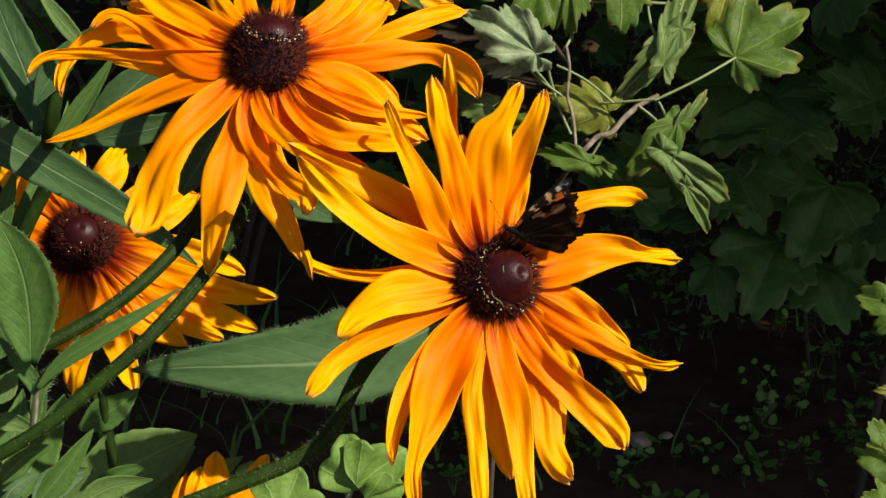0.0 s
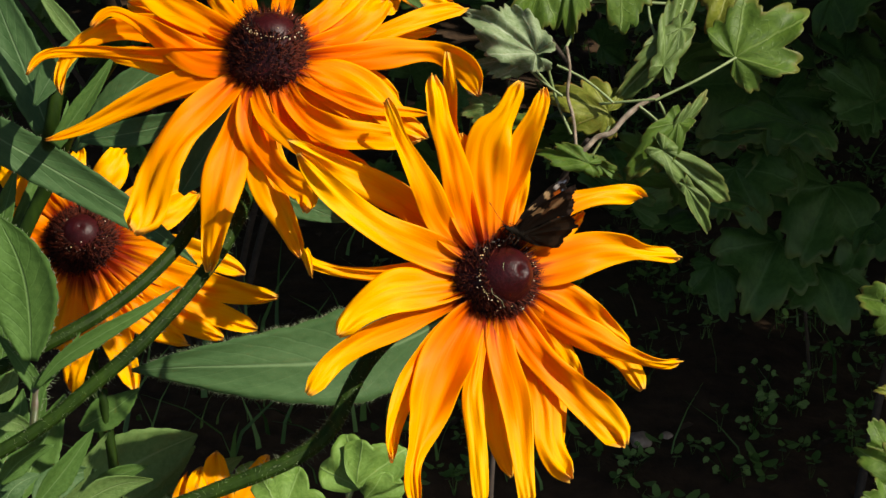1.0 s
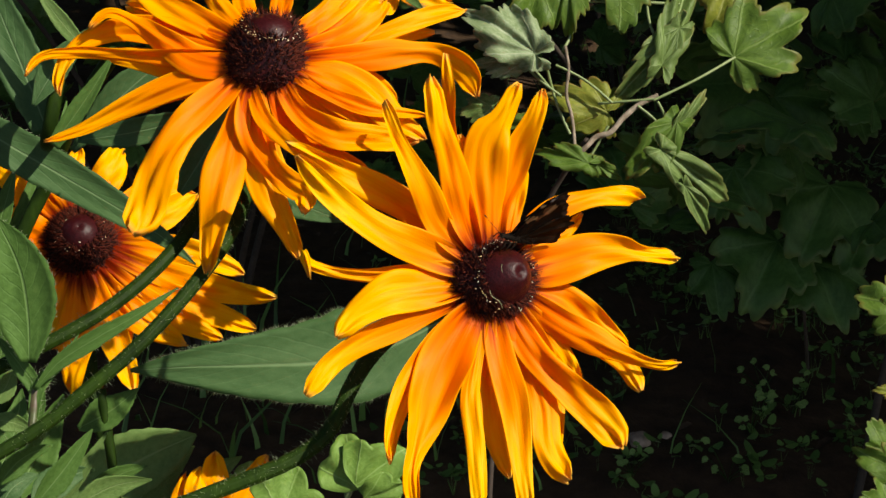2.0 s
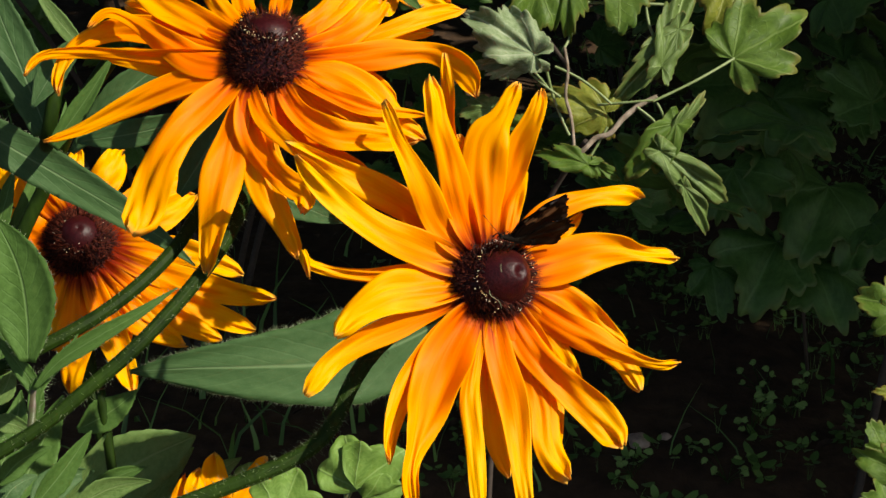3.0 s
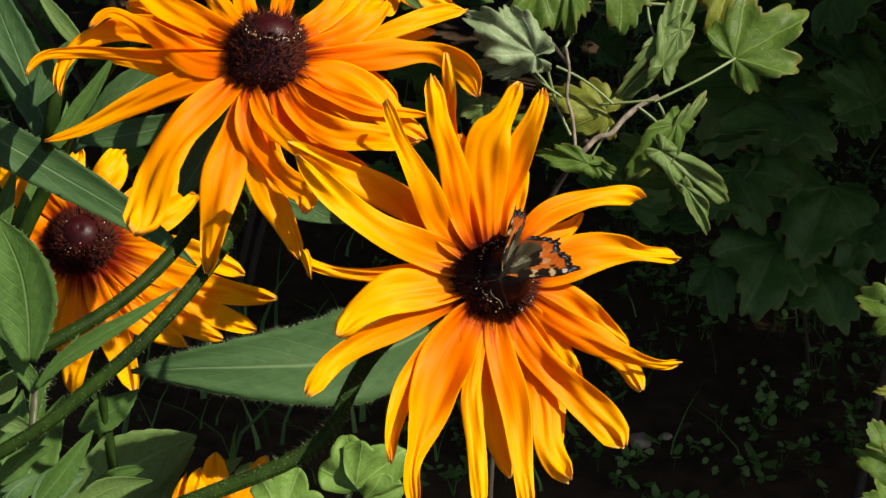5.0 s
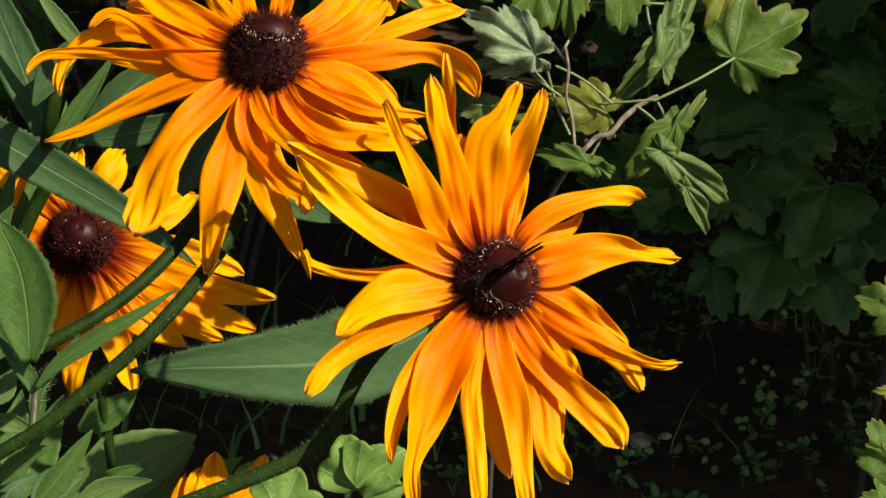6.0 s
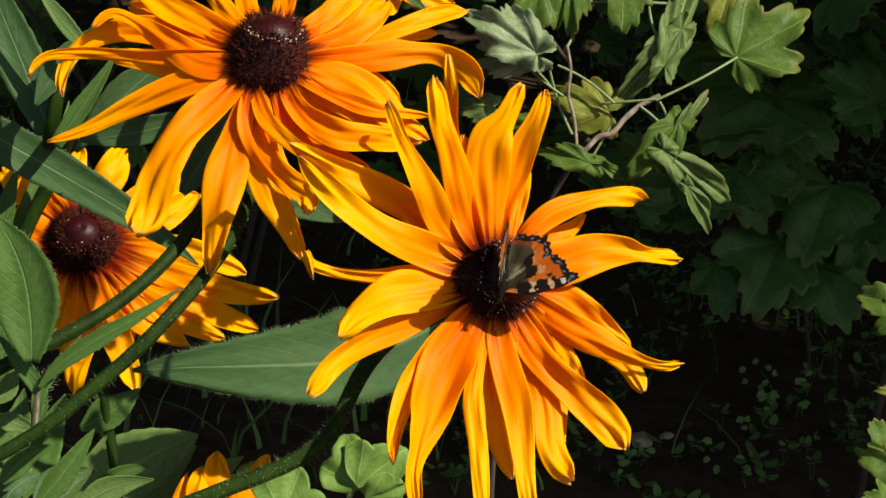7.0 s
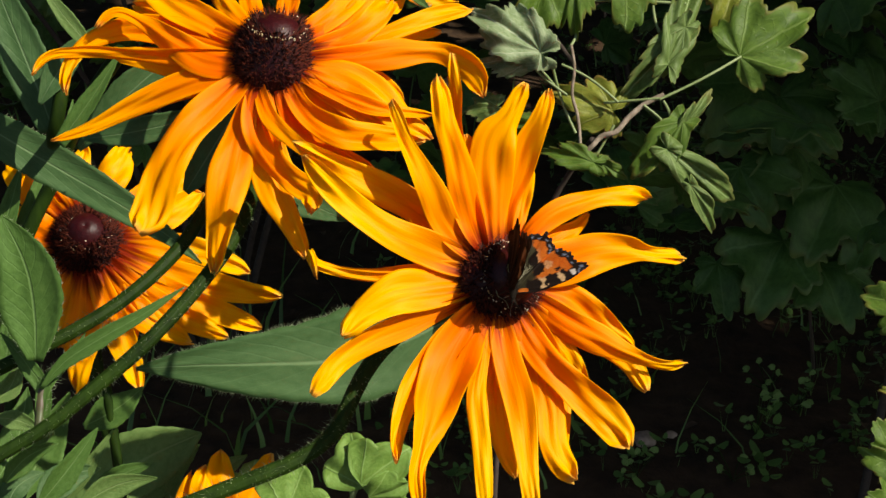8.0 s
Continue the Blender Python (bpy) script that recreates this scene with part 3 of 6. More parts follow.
petal(flower_main, [(0.78, 0.16, -0.36), (1.86, 0.31, -0.69), (2.57, 0.22, -1.22), (3.21, 0.06, -1.79), (3.73, -0.09, -2.28)], 0.39, (0.48, 0.89, 1, 0.68, 0.32), roll=(10, 0))
petal(flower_main, [(0.71, 0.34, 0.01), (1.77, 0.64, 0.23), (2.49, 0.85, 0.36), (3.29, 1.11, 0.29), (4.29, 1.45, 0.01), (5.17, 1.77, -0.17)], 0.62, (0.46, 1, 0.92, 0.69, 0.33, 0.2), roll=(0, -10))
petal(flower_main, [(0.4, 0.41, 0.72), (1.36, 0.9, 1.5), (2.39, 1.29, 1.77), (3.28, 1.66, 1.75), (4.17, 1.99, 1.59)], 0.33, (0.7, 1, 0.95, 0.9, 0.5), roll=(22, 18))
petal(flower_main, [(0.61, 0.43, 0.47), (1.64, 1.21, 0.73), (2.14, 1.62, 0.87), (2.39, 1.81, 1.14)], 0.32, (0.7, 1, 0.75, 0.35))
stem(flower_main, [(-0.48, 1.25, -0.86), (-1.77, 1.94, -1.98), (-2.87, 1.49, -2.48), (-3.45, 1.08, -2.88), (-3.89, 0.65, -3.34), (-4.23, 0.19, -3.85), (-4.57, -0.31, -4.44), (-5.03, -0.71, -4.84), (-5.65, -1.06, -5.12), (-6.69, -1.52, -5.38), (-7.74, -1.86, -5.64), (-8.57, -2.17, -5.84), (-11.83, -2.63, -6.82), (-18.54, -5.81, -14.82), (-18.52, -3.75, -61.51)], 0.20, hairs=5200, hair_len=0.25, fall=(1.2, 0.95))
leaf(flower_main, [(-1.25, 0.75, -1.23), (-1.81, 0.71, -1.56), (-2.36, 0.66, -1.9)], 0.22, material=LEAF_GREEN, name='sepal', hairs=40, hair_len=0.1)
leaf(flower_main, [(0.8, 1.55, 0.49), (1.04, 1.73, 0.63), (1.29, 1.9, 0.77)], 0.22, material=LEAF_GREEN, name='sepal', hairs=40, hair_len=0.1)
leaf(flower_main, [(-0.46, 0.55, -1.66), (-0.41, 0.41, -2.21), (-0.36, 0.26, -2.76)], 0.22, material=LEAF_GREEN, name='sepal', hairs=40, hair_len=0.1)
stem(flower_main, [(-0.24, -1.12, 0.20), (-0.20, -1.28, 0.10), (-0.02, -1.37, 0.01), (0.09, -1.33, -0.25)], 0.006, material=HAIR, name='style')
stem(flower_main, [(0.06, -1.15, 0.96), (0.05, -1.24, 0.89), (0.07, -1.28, 0.80)], 0.006, material=HAIR, name='style')
# ---- the tall coneflower beside it ----
flower_tall = thing("rudbeckia", (-0.24, 0.3, 0), "golden-orange coneflower with drooping twisted petals and bristly dark centre", "flower", "coneflowers")
HEAD[flower_tall.name] = (18.99, 12.76, 66.4)
cone(flower_tall, (0.17, -0.15, 0.97), 1.22, 2.15, crown=0.54, ring=0.80, rise=0.86, seed=5, pollen=80, spikes=3600)
petal(flower_tall, [(-0.69, -0.66, -0.5), (-1.61, -1.41, -1.17), (-2.34, -2.08, -1.76), (-2.89, -2.8, -2.58), (-3.17, -3.37, -3.37), (-3.42, -3.89, -4.13)], 0.64, (0.37, 0.72, 0.82, 1, 0.95, 0.24), roll=(-12, -28), material=PETAL_SHADED)
petal(flower_tall, [(-0.86, -0.51, -0.36), (-2.85, -0.52, -0.93), (-4.2, -0.58, -1.58), (-5.34, -0.81, -2.12), (-6.49, -0.85, -2.49)], 0.38, (0.64, 1, 0.9, 0.56, 0.21), roll=(12, 0), material=PETAL_SHADED)
petal(flower_tall, [(-0.83, -0.44, -0.31), (-2.09, -0.37, -0.17), (-2.92, -0.05, 0.24), (-3.78, 0.44, 0.64), (-4.72, 0.74, 0.86), (-5.07, 0.37, 0.66)], 0.47, (0.53, 1, 0.95, 0.67, 0.32, 0.21), roll=(12, 10), material=PETAL_SHADED)
petal(flower_tall, [(-0.87, -0.32, -0.21), (-2.86, -0.11, -0.2), (-4.38, 0.19, -0.18), (-5.76, 0.47, -0.22), (-6.73, 0.36, -0.36), (-7.1, -0.14, -0.74)], 0.32, (0.83, 1, 0.77, 0.59, 0.47, 0.3), roll=(30, 28), material=PETAL_SHADED)
petal(flower_tall, [(-0.94, -0.01, 0.04), (-3.11, 0.66, 0.35), (-4.66, 0.99, 0.25), (-5.73, 0.74, -0.18), (-6.12, 0.28, -0.64), (-6.03, -0.52, -1.19)], 0.46, (0.55, 1, 0.91, 0.69, 0.55, 0.33), material=PETAL_SHADED)
petal(flower_tall, [(-0.85, 0.15, 0.17), (-2.1, 0.66, 0.69), (-3.14, 1.16, 1.06), (-4.13, 1.88, 1.53)], 0.45, (0.56, 0.98, 1, 0.52), material=PETAL_SHADED)
petal(flower_tall, [(-0.68, 0.42, 0.37), (-1.49, 1.18, 1), (-2.14, 1.94, 1.6)], 0.30, (0.78, 1, 0.95, 0.56), material=PETAL_SHADED)
petal(flower_tall, [(-0.5, 0.6, 0.51), (-0.84, 1.55, 1.11), (-1.04, 2.57, 1.95)], 0.32, (0.74, 1, 1, 0.63), material=PETAL_SHADED)
petal(flower_tall, [(0.25, 0.89, 0.69), (0.36, 1.88, 1.45), (0.4, 2.68, 2.09)], 0.37, (0.63, 1, 0.99, 0.54), material=PETAL_SHADED)
petal(flower_tall, [(0.78, 0.48, 0.33), (1.63, 1.25, 0.69), (2.18, 1.99, 1.08), (2.66, 2.61, 1.51)], 0.42, (0.56, 0.89, 1, 0.72), material=PETAL_SHADED)
petal(flower_tall, [(0.91, 0.01, -0.06), (2.09, 0.32, 0.24), (2.78, 0.8, 0.6), (3.42, 1.61, 1.15)], 0.38, (0.61, 0.97, 1, 0.65), material=PETAL_SHADED)
petal(flower_tall, [(0.92, -0.11, -0.15), (2.49, 0.33, 0.06), (3.63, 0.91, 0.36), (4.7, 1.48, 0.57), (5.75, 2, 0.69)], 0.32, (0.74, 1, 0.89, 0.89, 0.47), roll=(8, 8), material=PETAL_SHADED)
petal(flower_tall, [(0.92, -0.22, -0.24), (2.66, 0, -0.24), (3.88, 0.3, -0.16), (4.86, 0.48, -0.24), (5.57, 0.06, -0.53), (5.95, -0.86, -1.1)], 0.45, (0.52, 0.82, 1, 0.67, 0.93, 0.44), roll=(-5, -15), material=PETAL_SHADED)
petal(flower_tall, [(0.86, -0.39, -0.37), (2.19, -0.55, -0.7), (3.01, -0.84, -1.11), (3.74, -1.22, -1.75), (4.53, -1.39, -2.22)], 0.55, (0.47, 0.89, 1, 0.84, 0.22), roll=(28, 12), material=PETAL_SHADED)
petal(flower_tall, [(0.77, -0.62, -0.55), (1.72, -0.99, -1.16), (2.53, -1.17, -1.54), (3.49, -1.21, -1.87)], 0.24, (0.8, 0.91, 1, 0.53), material=PETAL_SHADED)
petal(flower_tall, [(0.79, -0.58, -0.52), (2.05, -1.09, -1.06), (3.02, -1.35, -1.32), (3.98, -1.23, -1.49), (4.59, -1.12, -1.59)], 0.24, (0.8, 0.84, 1, 0.73, 0.33), material=PETAL_SHADED)
petal(flower_tall, [(0.42, -0.82, -0.68), (1.2, -1.69, -1.49), (2.1, -2.14, -1.82), (3.04, -2.01, -1.93), (4.28, -1.8, -2.09)], 0.43, (0.52, 0.78, 1, 0.85, 0.37), roll=(-8, 0), material=PETAL_SHADED)
petal(flower_tall, [(0.21, -0.89, -0.72), (0.78, -1.52, -1.81), (1.57, -1.73, -2.41), (2.29, -1.84, -2.71), (2.95, -1.91, -2.98)], 0.34, (0.66, 1, 0.99, 0.8, 0.38), material=PETAL_SHADED)
petal(flower_tall, [(-0.21, -0.91, -0.72), (-0.03, -1.51, -1.89), (0.3, -2.01, -2.73), (0.79, -2.38, -3.27)], 0.27, (0.76, 0.93, 1, 0.47), material=PETAL_SHADED)
petal(flower_tall, [(-0.44, -0.84, -0.65), (-0.04, -1.91, -1.32), (0.65, -2.74, -1.68), (1.28, -3, -2.08), (2.14, -3.15, -2.44)], 0.24, (0.73, 0.99, 1, 0.87, 0.33), roll=(-15, -15), material=PETAL_SHADED)
petal(flower_tall, [(-0.47, -0.88, -0.69), (-0.21, -2.05, -1.86), (0.22, -2.72, -2.44), (0.71, -3.08, -2.81), (1.21, -3.47, -3.07), (1.17, -3.97, -3.41)], 0.50, (0.42, 0.85, 1, 0.81, 0.68, 0.32), roll=(-10, -20), material=PETAL_SHADED)
petal(flower_tall, [(-0.37, -0.94, -0.74), (-0.14, -2.25, -2.46), (0.2, -2.89, -3.4), (0.61, -3.34, -4.07), (1.03, -3.83, -4.85)], 0.52, (0.42, 0.9, 1, 0.7, 0.24), material=PETAL_SHADED)
petal(flower_tall, [(-0.54, -0.91, -0.72), (-0.91, -1.93, -1.91), (-1.11, -2.7, -2.79), (-1.29, -3.47, -3.84), (-1.57, -4.28, -5.05)], 0.59, (0.38, 0.71, 1, 0.76, 0.22), material=PETAL_SHADED)
petal(flower_tall, [(1.06, 0.05, -0.04), (2.95, 1.1, -0.04), (4.27, 1.8, -0.08), (4.78, 1.95, -0.09)], 0.20, (1, 0.97, 1, 0.67), material=PETAL_SHADED)
petal(flower_tall, [(-0.88, -0.18, -0.1), (-2.45, 0.52, 0.06), (-3.55, 1.42, 0.55), (-4.54, 1.92, 0.84)], 0.41, (0.62, 1, 0.99, 0.49), material=PETAL_SHADED)
petal(flower_tall, [(-0.88, -0.39, -0.27), (-2.58, 0.03, -0.52), (-3.81, 0.53, -0.46), (-4.85, 0.78, -0.42)], 0.37, (0.63, 1, 0.99, 0.54), material=PETAL_SHADED)
petal(flower_tall, [(-0.82, -0.55, -0.4), (-2.25, -0.21, -0.99), (-3.12, -0.09, -1.37), (-3.93, -0.35, -1.81)], 0.33, (0.7, 1, 0.9, 0.4), material=PETAL_SHADED)
petal(flower_tall, [(0.6, -0.69, -0.59), (1.39, -0.94, -1.5), (2.19, -1.01, -1.99), (3.16, -1.07, -2.32)], 0.32, (0.7, 0.9, 1, 0.5), material=PETAL_SHADED)
petal(flower_tall, [(0.93, -0.32, -0.32), (2, 0.03, -0.69), (2.97, 0.12, -1.1), (3.63, -0.18, -1.61)], 0.36, (0.64, 0.91, 1, 0.55), material=PETAL_SHADED)
petal(flower_tall, [(0.86, 0.27, 0.15), (1.95, 1.28, 0.42), (2.58, 2.2, 0.84), (2.99, 2.89, 1.35)], 0.37, (0.64, 0.91, 1, 0.64), material=PETAL_SHADED)
stem(flower_tall, [(-0.18, 0.52, -1.24), (-0.41, 0.44, -2.61), (-0.70, -0.83, -3.92), (-1.12, -2.56, -4.77), (-1.80, -3.75, -5.45), (-2.53, -4.90, -6.01), (-3.35, -5.84, -6.60), (-4.48, -6.63, -7.35), (-5.90, -7.48, -8.24), (-6.75, -7.88, -8.61), (-8.81, -8.93, -9.68), (-11.57, -13.67, -18.66), (-18.97, -12.75, -66.39)], 0.165, hairs=3600, hair_len=0.2, fall=(1.2, 1))
leaf(flower_tall, [(-5.95, -7.34, -8.41), (-5.91, -6.66, -7.42), (-6.31, -6.4, -6.86), (-7.07, -6.01, -6.04)], 0.24, material=LEAF_GREEN, peak=0.6, base=0.5, hairs=60)
leaf(flower_tall, [(-5.92, -7.34, -8.41), (-5.82, -6.59, -7.28), (-5.29, -6.16, -6.82), (-4.88, -5.66, -6.22)], 0.20, material=LEAF_GREEN, hairs=60)
stem(flower_tall, [(-5.99, -7.42, -8.33), (-5.98, -7.03, -7.98), (-6.00, -6.57, -7.47)], 0.10, material=STEM_RED, name='side_shoot', fall=(1, 1.6))
leaf(flower_tall, [(-6.02, -6.69, -6.53), (-6.00, -6.38, -5.40), (-6.15, -6.03, -4.17), (-6.75, -5.61, -2.80)], 0.86, material=LEAF_GREEN, hairs=160, hair_len=0.1, peak=0.45, cup=0.3, base=0.25, blunt=1.7)
leaf(flower_tall, [(-5.92, -6.83, -7.31), (-5.32, -6.63, -6.65), (-4.24, -6.42, -5.96), (-3.11, -6.15, -5.38), (-2.06, -5.76, -4.77)], 0.25, material=LEAF_GREEN, hairs=60, hair_len=0.1)
# ---- a third head behind, and the far stem ----
flower_low = thing("rudbeckia", (-0.24, 0.5, 0), "yellow coneflower with rust-red petal bases and dark centre", "flower", "coneflowers")
HEAD[flower_low.name] = (9.79, 5.44, 54.54)
cone(flower_low, (0.08, -0.62, 0.78), 1.52, 2.3, crown=0.50, ring=0.86, rise=0.80, seed=8, pollen=24, spikes=4800)
petal(flower_low, [(0.04, 0.83, 0.78), (0.75, 1.92, 1.86), (1.2, 3.12, 2.78)], 0.73, (0.44, 0.83, 1, 0.8, 0.22), material=PETAL_RUST)
petal(flower_low, [(-0.3, 0.79, 0.74), (-0.59, 1.79, 1.79), (-0.4, 2.96, 2.74)], 0.50, (0.52, 0.84, 1, 0.8, 0.22), material=PETAL_RUST)
petal(flower_low, [(-0.65, 0.77, 0.71), (-1.71, 1.67, 1.6), (-3.09, 3.17, 2.66)], 0.77, (0.43, 0.82, 1, 0.8, 0.22), material=PETAL_RUST)
petal(flower_low, [(-0.96, 0.42, 0.38), (-2.33, 1.29, 1.27), (-3.71, 2.72, 2.27)], 0.68, (0.45, 0.83, 1, 0.8, 0.22), material=PETAL_RUST)
petal(flower_low, [(-1.04, 0.08, 0.06), (-2.45, 0.46, 0.41), (-3.69, 1, 0.65)], 0.67, (0.45, 0.83, 1, 0.8, 0.22), material=PETAL_RUST)
petal(flower_low, [(-0.99, -0.31, -0.33), (-2.33, -0.61, -0.82), (-3.95, -0.72, -1.51)], 0.67, (0.45, 0.83, 1, 0.8, 0.22), material=PETAL_RUST)
petal(flower_low, [(0.95, 0.48, 0.42), (2.59, 1.48, 1.19), (4.05, 2.51, 1.69)], 0.81, (0.42, 0.82, 1, 0.8, 0.22), material=PETAL_RUST)
petal(flower_low, [(1.09, 0.3, 0.24), (2.88, 0.81, 0.62), (4.38, 1.87, 1.14)], 0.63, (0.46, 0.83, 1, 0.8, 0.22), material=PETAL_RUST)
petal(flower_low, [(1.13, -0.04, -0.08), (3.36, 0.11, -0.42), (6.31, 0.25, -1.61)], 0.58, (0.48, 0.83, 1, 0.8, 0.22), material=PETAL_RUST)
petal(flower_low, [(1.09, -0.31, -0.34), (4.08, -0.69, -1.53), (7.45, -0.03, -2.51)], 0.60, (0.47, 0.83, 1, 0.8, 0.22), material=PETAL_RUST)
petal(flower_low, [(0.98, -0.54, -0.57), (3.88, -1.14, -2.17), (6.82, -0.92, -3.47)], 0.58, (0.48, 0.83, 1, 0.8, 0.22), material=PETAL_RUST)
petal(flower_low, [(0.82, -0.7, -0.73), (3.26, -1.56, -2.46), (5.54, -1.53, -3.55)], 0.58, (0.48, 0.83, 1, 0.8, 0.22), material=PETAL_RUST)
petal(flower_low, [(0.57, -0.81, -0.83), (2.29, -1.78, -2.59), (4.12, -1.92, -3.55)], 0.60, (0.47, 0.83, 1, 0.8, 0.22), material=PETAL_RUST)
petal(flower_low, [(0.32, -0.87, -0.88), (1.34, -2.2, -2.99), (2.21, -3.11, -5.06)], 0.62, (0.46, 0.83, 1, 0.8, 0.22), material=PETAL_RUST)
petal(flower_low, [(0.58, -0.83, -0.85), (1.62, -1.89, -2.91), (1.41, -2.61, -4.27)], 0.58, (0.48, 0.83, 1, 0.8, 0.22), material=PETAL_RUST)
petal(flower_low, [(0.01, -0.87, -0.88), (0.04, -2.28, -2.95), (-0.4, -3.3, -5.1)], 0.79, (0.42, 0.82, 1, 0.8, 0.22), material=PETAL_RUST)
petal(flower_low, [(-0.38, -0.79, -0.8), (-0.76, -1.89, -2.41), (-0.97, -2.51, -3.58)], 0.62, (0.46, 0.83, 1, 0.8, 0.22), material=PETAL_RUST)
petal(flower_low, [(-0.75, -0.58, -0.59), (-1.59, -1.43, -1.9), (-2.24, -2.14, -3.27)], 0.62, (0.46, 0.83, 1, 0.8, 0.22), material=PETAL_RUST)
stem(flower_low, [(-0.23, 0.48, -1.32), (-0.19, -0.24, -4.30), (0.11, -1.21, -6.37), (0.52, -1.97, -7.77), (1.22, -3.14, -10.03), (3.06, -8.65, -23.26), (-9.77, -5.45, -54.51)], 0.30, hairs=700, hair_len=0.16)
leaf(flower_low, [(-4.02, -3.67, 7.29), (-1.56, -3.95, 5.73), (0.60, -4.31, 4.49), (3.07, -5.10, 3.27), (4.51, -5.68, 2.50), (5.50, -6.20, 1.86)], 0.80, hairs=260, hair_len=0.12, peak=0.4, base=0.7, roll=(5, 0))
leaf(flower_low, [(-3.01, -1.95, 0.54), (-2.53, -1.32, 1.91), (-2.1, -0.66, 3.32)], 0.41, material=LEAF_GREEN)
leaf(flower_low, [(-2.41, -1.41, 0.53), (-1.53, -0.54, 2.16), (-0.8, 0.53, 3.5), (-0.51, 1.93, 5.09)], 0.40, material=LEAF_GREEN, base=0.8)
# ---- a head in the rear, above ----
flower_rear = thing("rudbeckia", (-0.21, 0.44, 0), "golden coneflower partly hidden behind taller heads", "flower", "coneflowers")
HEAD[flower_rear.name] = (18.65, 3.33, 67.92)
cone(flower_rear, (0.21, -0.12, 0.97), 1.1, 1.8, seed=9)
petal(flower_rear, [(0.02, -0.64, -0.46), (-0.14, -1.17, -1.02), (-0.34, -1.47, -1.32)], 0.42, (0.5, 0.84, 1, 0.8, 0.22))
petal(flower_rear, [(0.56, -0.5, -0.36), (1.59, -0.94, -0.91), (2.63, -1.03, -1.2)], 0.42, (0.5, 0.84, 1, 0.8, 0.22))
petal(flower_rear, [(0.69, -0.36, -0.25), (2.11, -0.58, -0.65), (3.25, -0.51, -0.85)], 0.42, (0.5, 0.84, 1, 0.8, 0.22))
petal(flower_rear, [(0.29, -0.64, -0.46), (0.72, -1.15, -1.02), (0.64, -1.57, -1.44)], 0.35, (0.55, 0.84, 1, 0.8, 0.22))
stem(flower_rear, [(-0.23, 0.57, -1.14), (-1.71, 0.08, -3.60), (-3.71, -2.48, -5.33), (-4.73, -6.09, -5.95), (-5.15, -7.00, -6.49), (-5.88, -7.93, -7.07), (-6.88, -8.86, -7.64), (-8.15, -9.75, -8.13), (-9.44, -10.39, -8.57), (-11.81, -11.64, -9.57), (-15.05, -16.14, -20.41), (-18.68, -3.32, -67.93)], 0.185, hairs=3600, hair_len=0.18, fall=(1.1, 1.05))
leaf(flower_rear, [(0.91, -1.24, -0.29), (1.51, -1.57, -0.99), (1.8, -1.68, -1.23)], 0.21, material=LEAF_GREEN, name='sepal', hairs=60)
# ---- a half-open head low down ----
flower_bud = thing("rudbeckia", (-0.18, 0.46, 0), "half-open yellow coneflower head with upright petals", "flower", "coneflowers")
HEAD[flower_bud.name] = (9.85, 1.69, 45.03)
cone(flower_bud, (0, -0.12, 0.99), 1.2, 1.6, seed=12, spikes=500)
petal(flower_bud, [(-0.17, 0.23, 0.36), (-0.37, 1.20, 1.93), (-0.45, 2.12, 3.21)], 0.61, (0.46, 0.83, 1, 0.8, 0.22))
petal(flower_bud, [(-0.60, 0.19, 0.28), (-1.12, 0.99, 1.83), (-0.97, 1.67, 2.80)], 0.53, (0.5, 0.84, 1, 0.8, 0.22))
petal(flower_bud, [(0.33, 0.23, 0.36), (0.93, 1.32, 1.85), (1.45, 2.13, 2.95)], 0.67, (0.45, 0.83, 1, 0.8, 0.22))
petal(flower_bud, [(0.68, 0.23, 0.36), (1.48, 1.21, 1.40), (1.68, 1.77, 2.21)], 0.57, (0.48, 0.83, 1, 0.8, 0.22))
petal(flower_bud, [(-0.87, 0.13, 0.21), (-1.71, 1.11, 1.48), (-1.59, 1.72, 2.37)], 0.48, (0.52, 0.84, 1, 0.8, 0.22))
stem(flower_bud, [(-0.09, 0.41, -0.71), (-0.08, -0.47, -4.16), (-0.15, -4.73, -16.47), (-9.85, -1.69, -45.03)], 0.32, hairs=60)
# ---- a young shoot behind, with one broad leaf in view ----
young_shoot = thing("leafy_plant", (0.015, 0.56, 0), "broad hairy blue-green leaf on a young coneflower shoot", "plant", "")
HEAD[young_shoot.name] = (-1.15, -3.07, 51.54)
leaf(young_shoot, [(-0.02, -3.21, 2.58), (-2.06, -3.92, 1.76), (-4.08, -4.42, 1.39), (-7.08, -4.76, 1.37), (-9.48, -4.88, 1.37), (-11.45, -4.93, 1.26)], 1.72, hairs=900, hair_len=0.17, peak=0.34, base=0.5, blunt=1.15, cup=0.08, wave=0.03)
stem(young_shoot, [(0.10, -3.08, 2.61), (0.81, -3.37, 0.81), (1.00, -4.00, -2.66), (1.12, -4.56, -7.41), (1.14, 3.10, -51.57)], 0.20, hairs=60)
# ---- leafy stems behind the coneflowers ----
leafy_clump = thing("leafy_plant", (-0.22, 0.46, 0), "tall clump of grey-green lance-shaped leaves", "plant", "")
HEAD[leafy_clump.name] = (9.94, 2.26, 60.45)
leaf(leafy_clump, [(-1.49, 1.46, 0.77), (-2.27, 2.32, 2.61), (-3.14, 3.22, 4.54), (-3.91, 4.04, 6.3)], 0.81, base=0.6)
leaf(leafy_clump, [(0.23, 0.77, 4.01), (-0.51, 1.12, 4.77), (-1.45, 1.67, 5.95)], 0.28, material=LEAF_PALE, base=0.7)
leaf(leafy_clump, [(-1.71, 0.88, 1.9), (-0.76, 1.53, 3.28), (0.29, 2.01, 4.31)], 0.49)
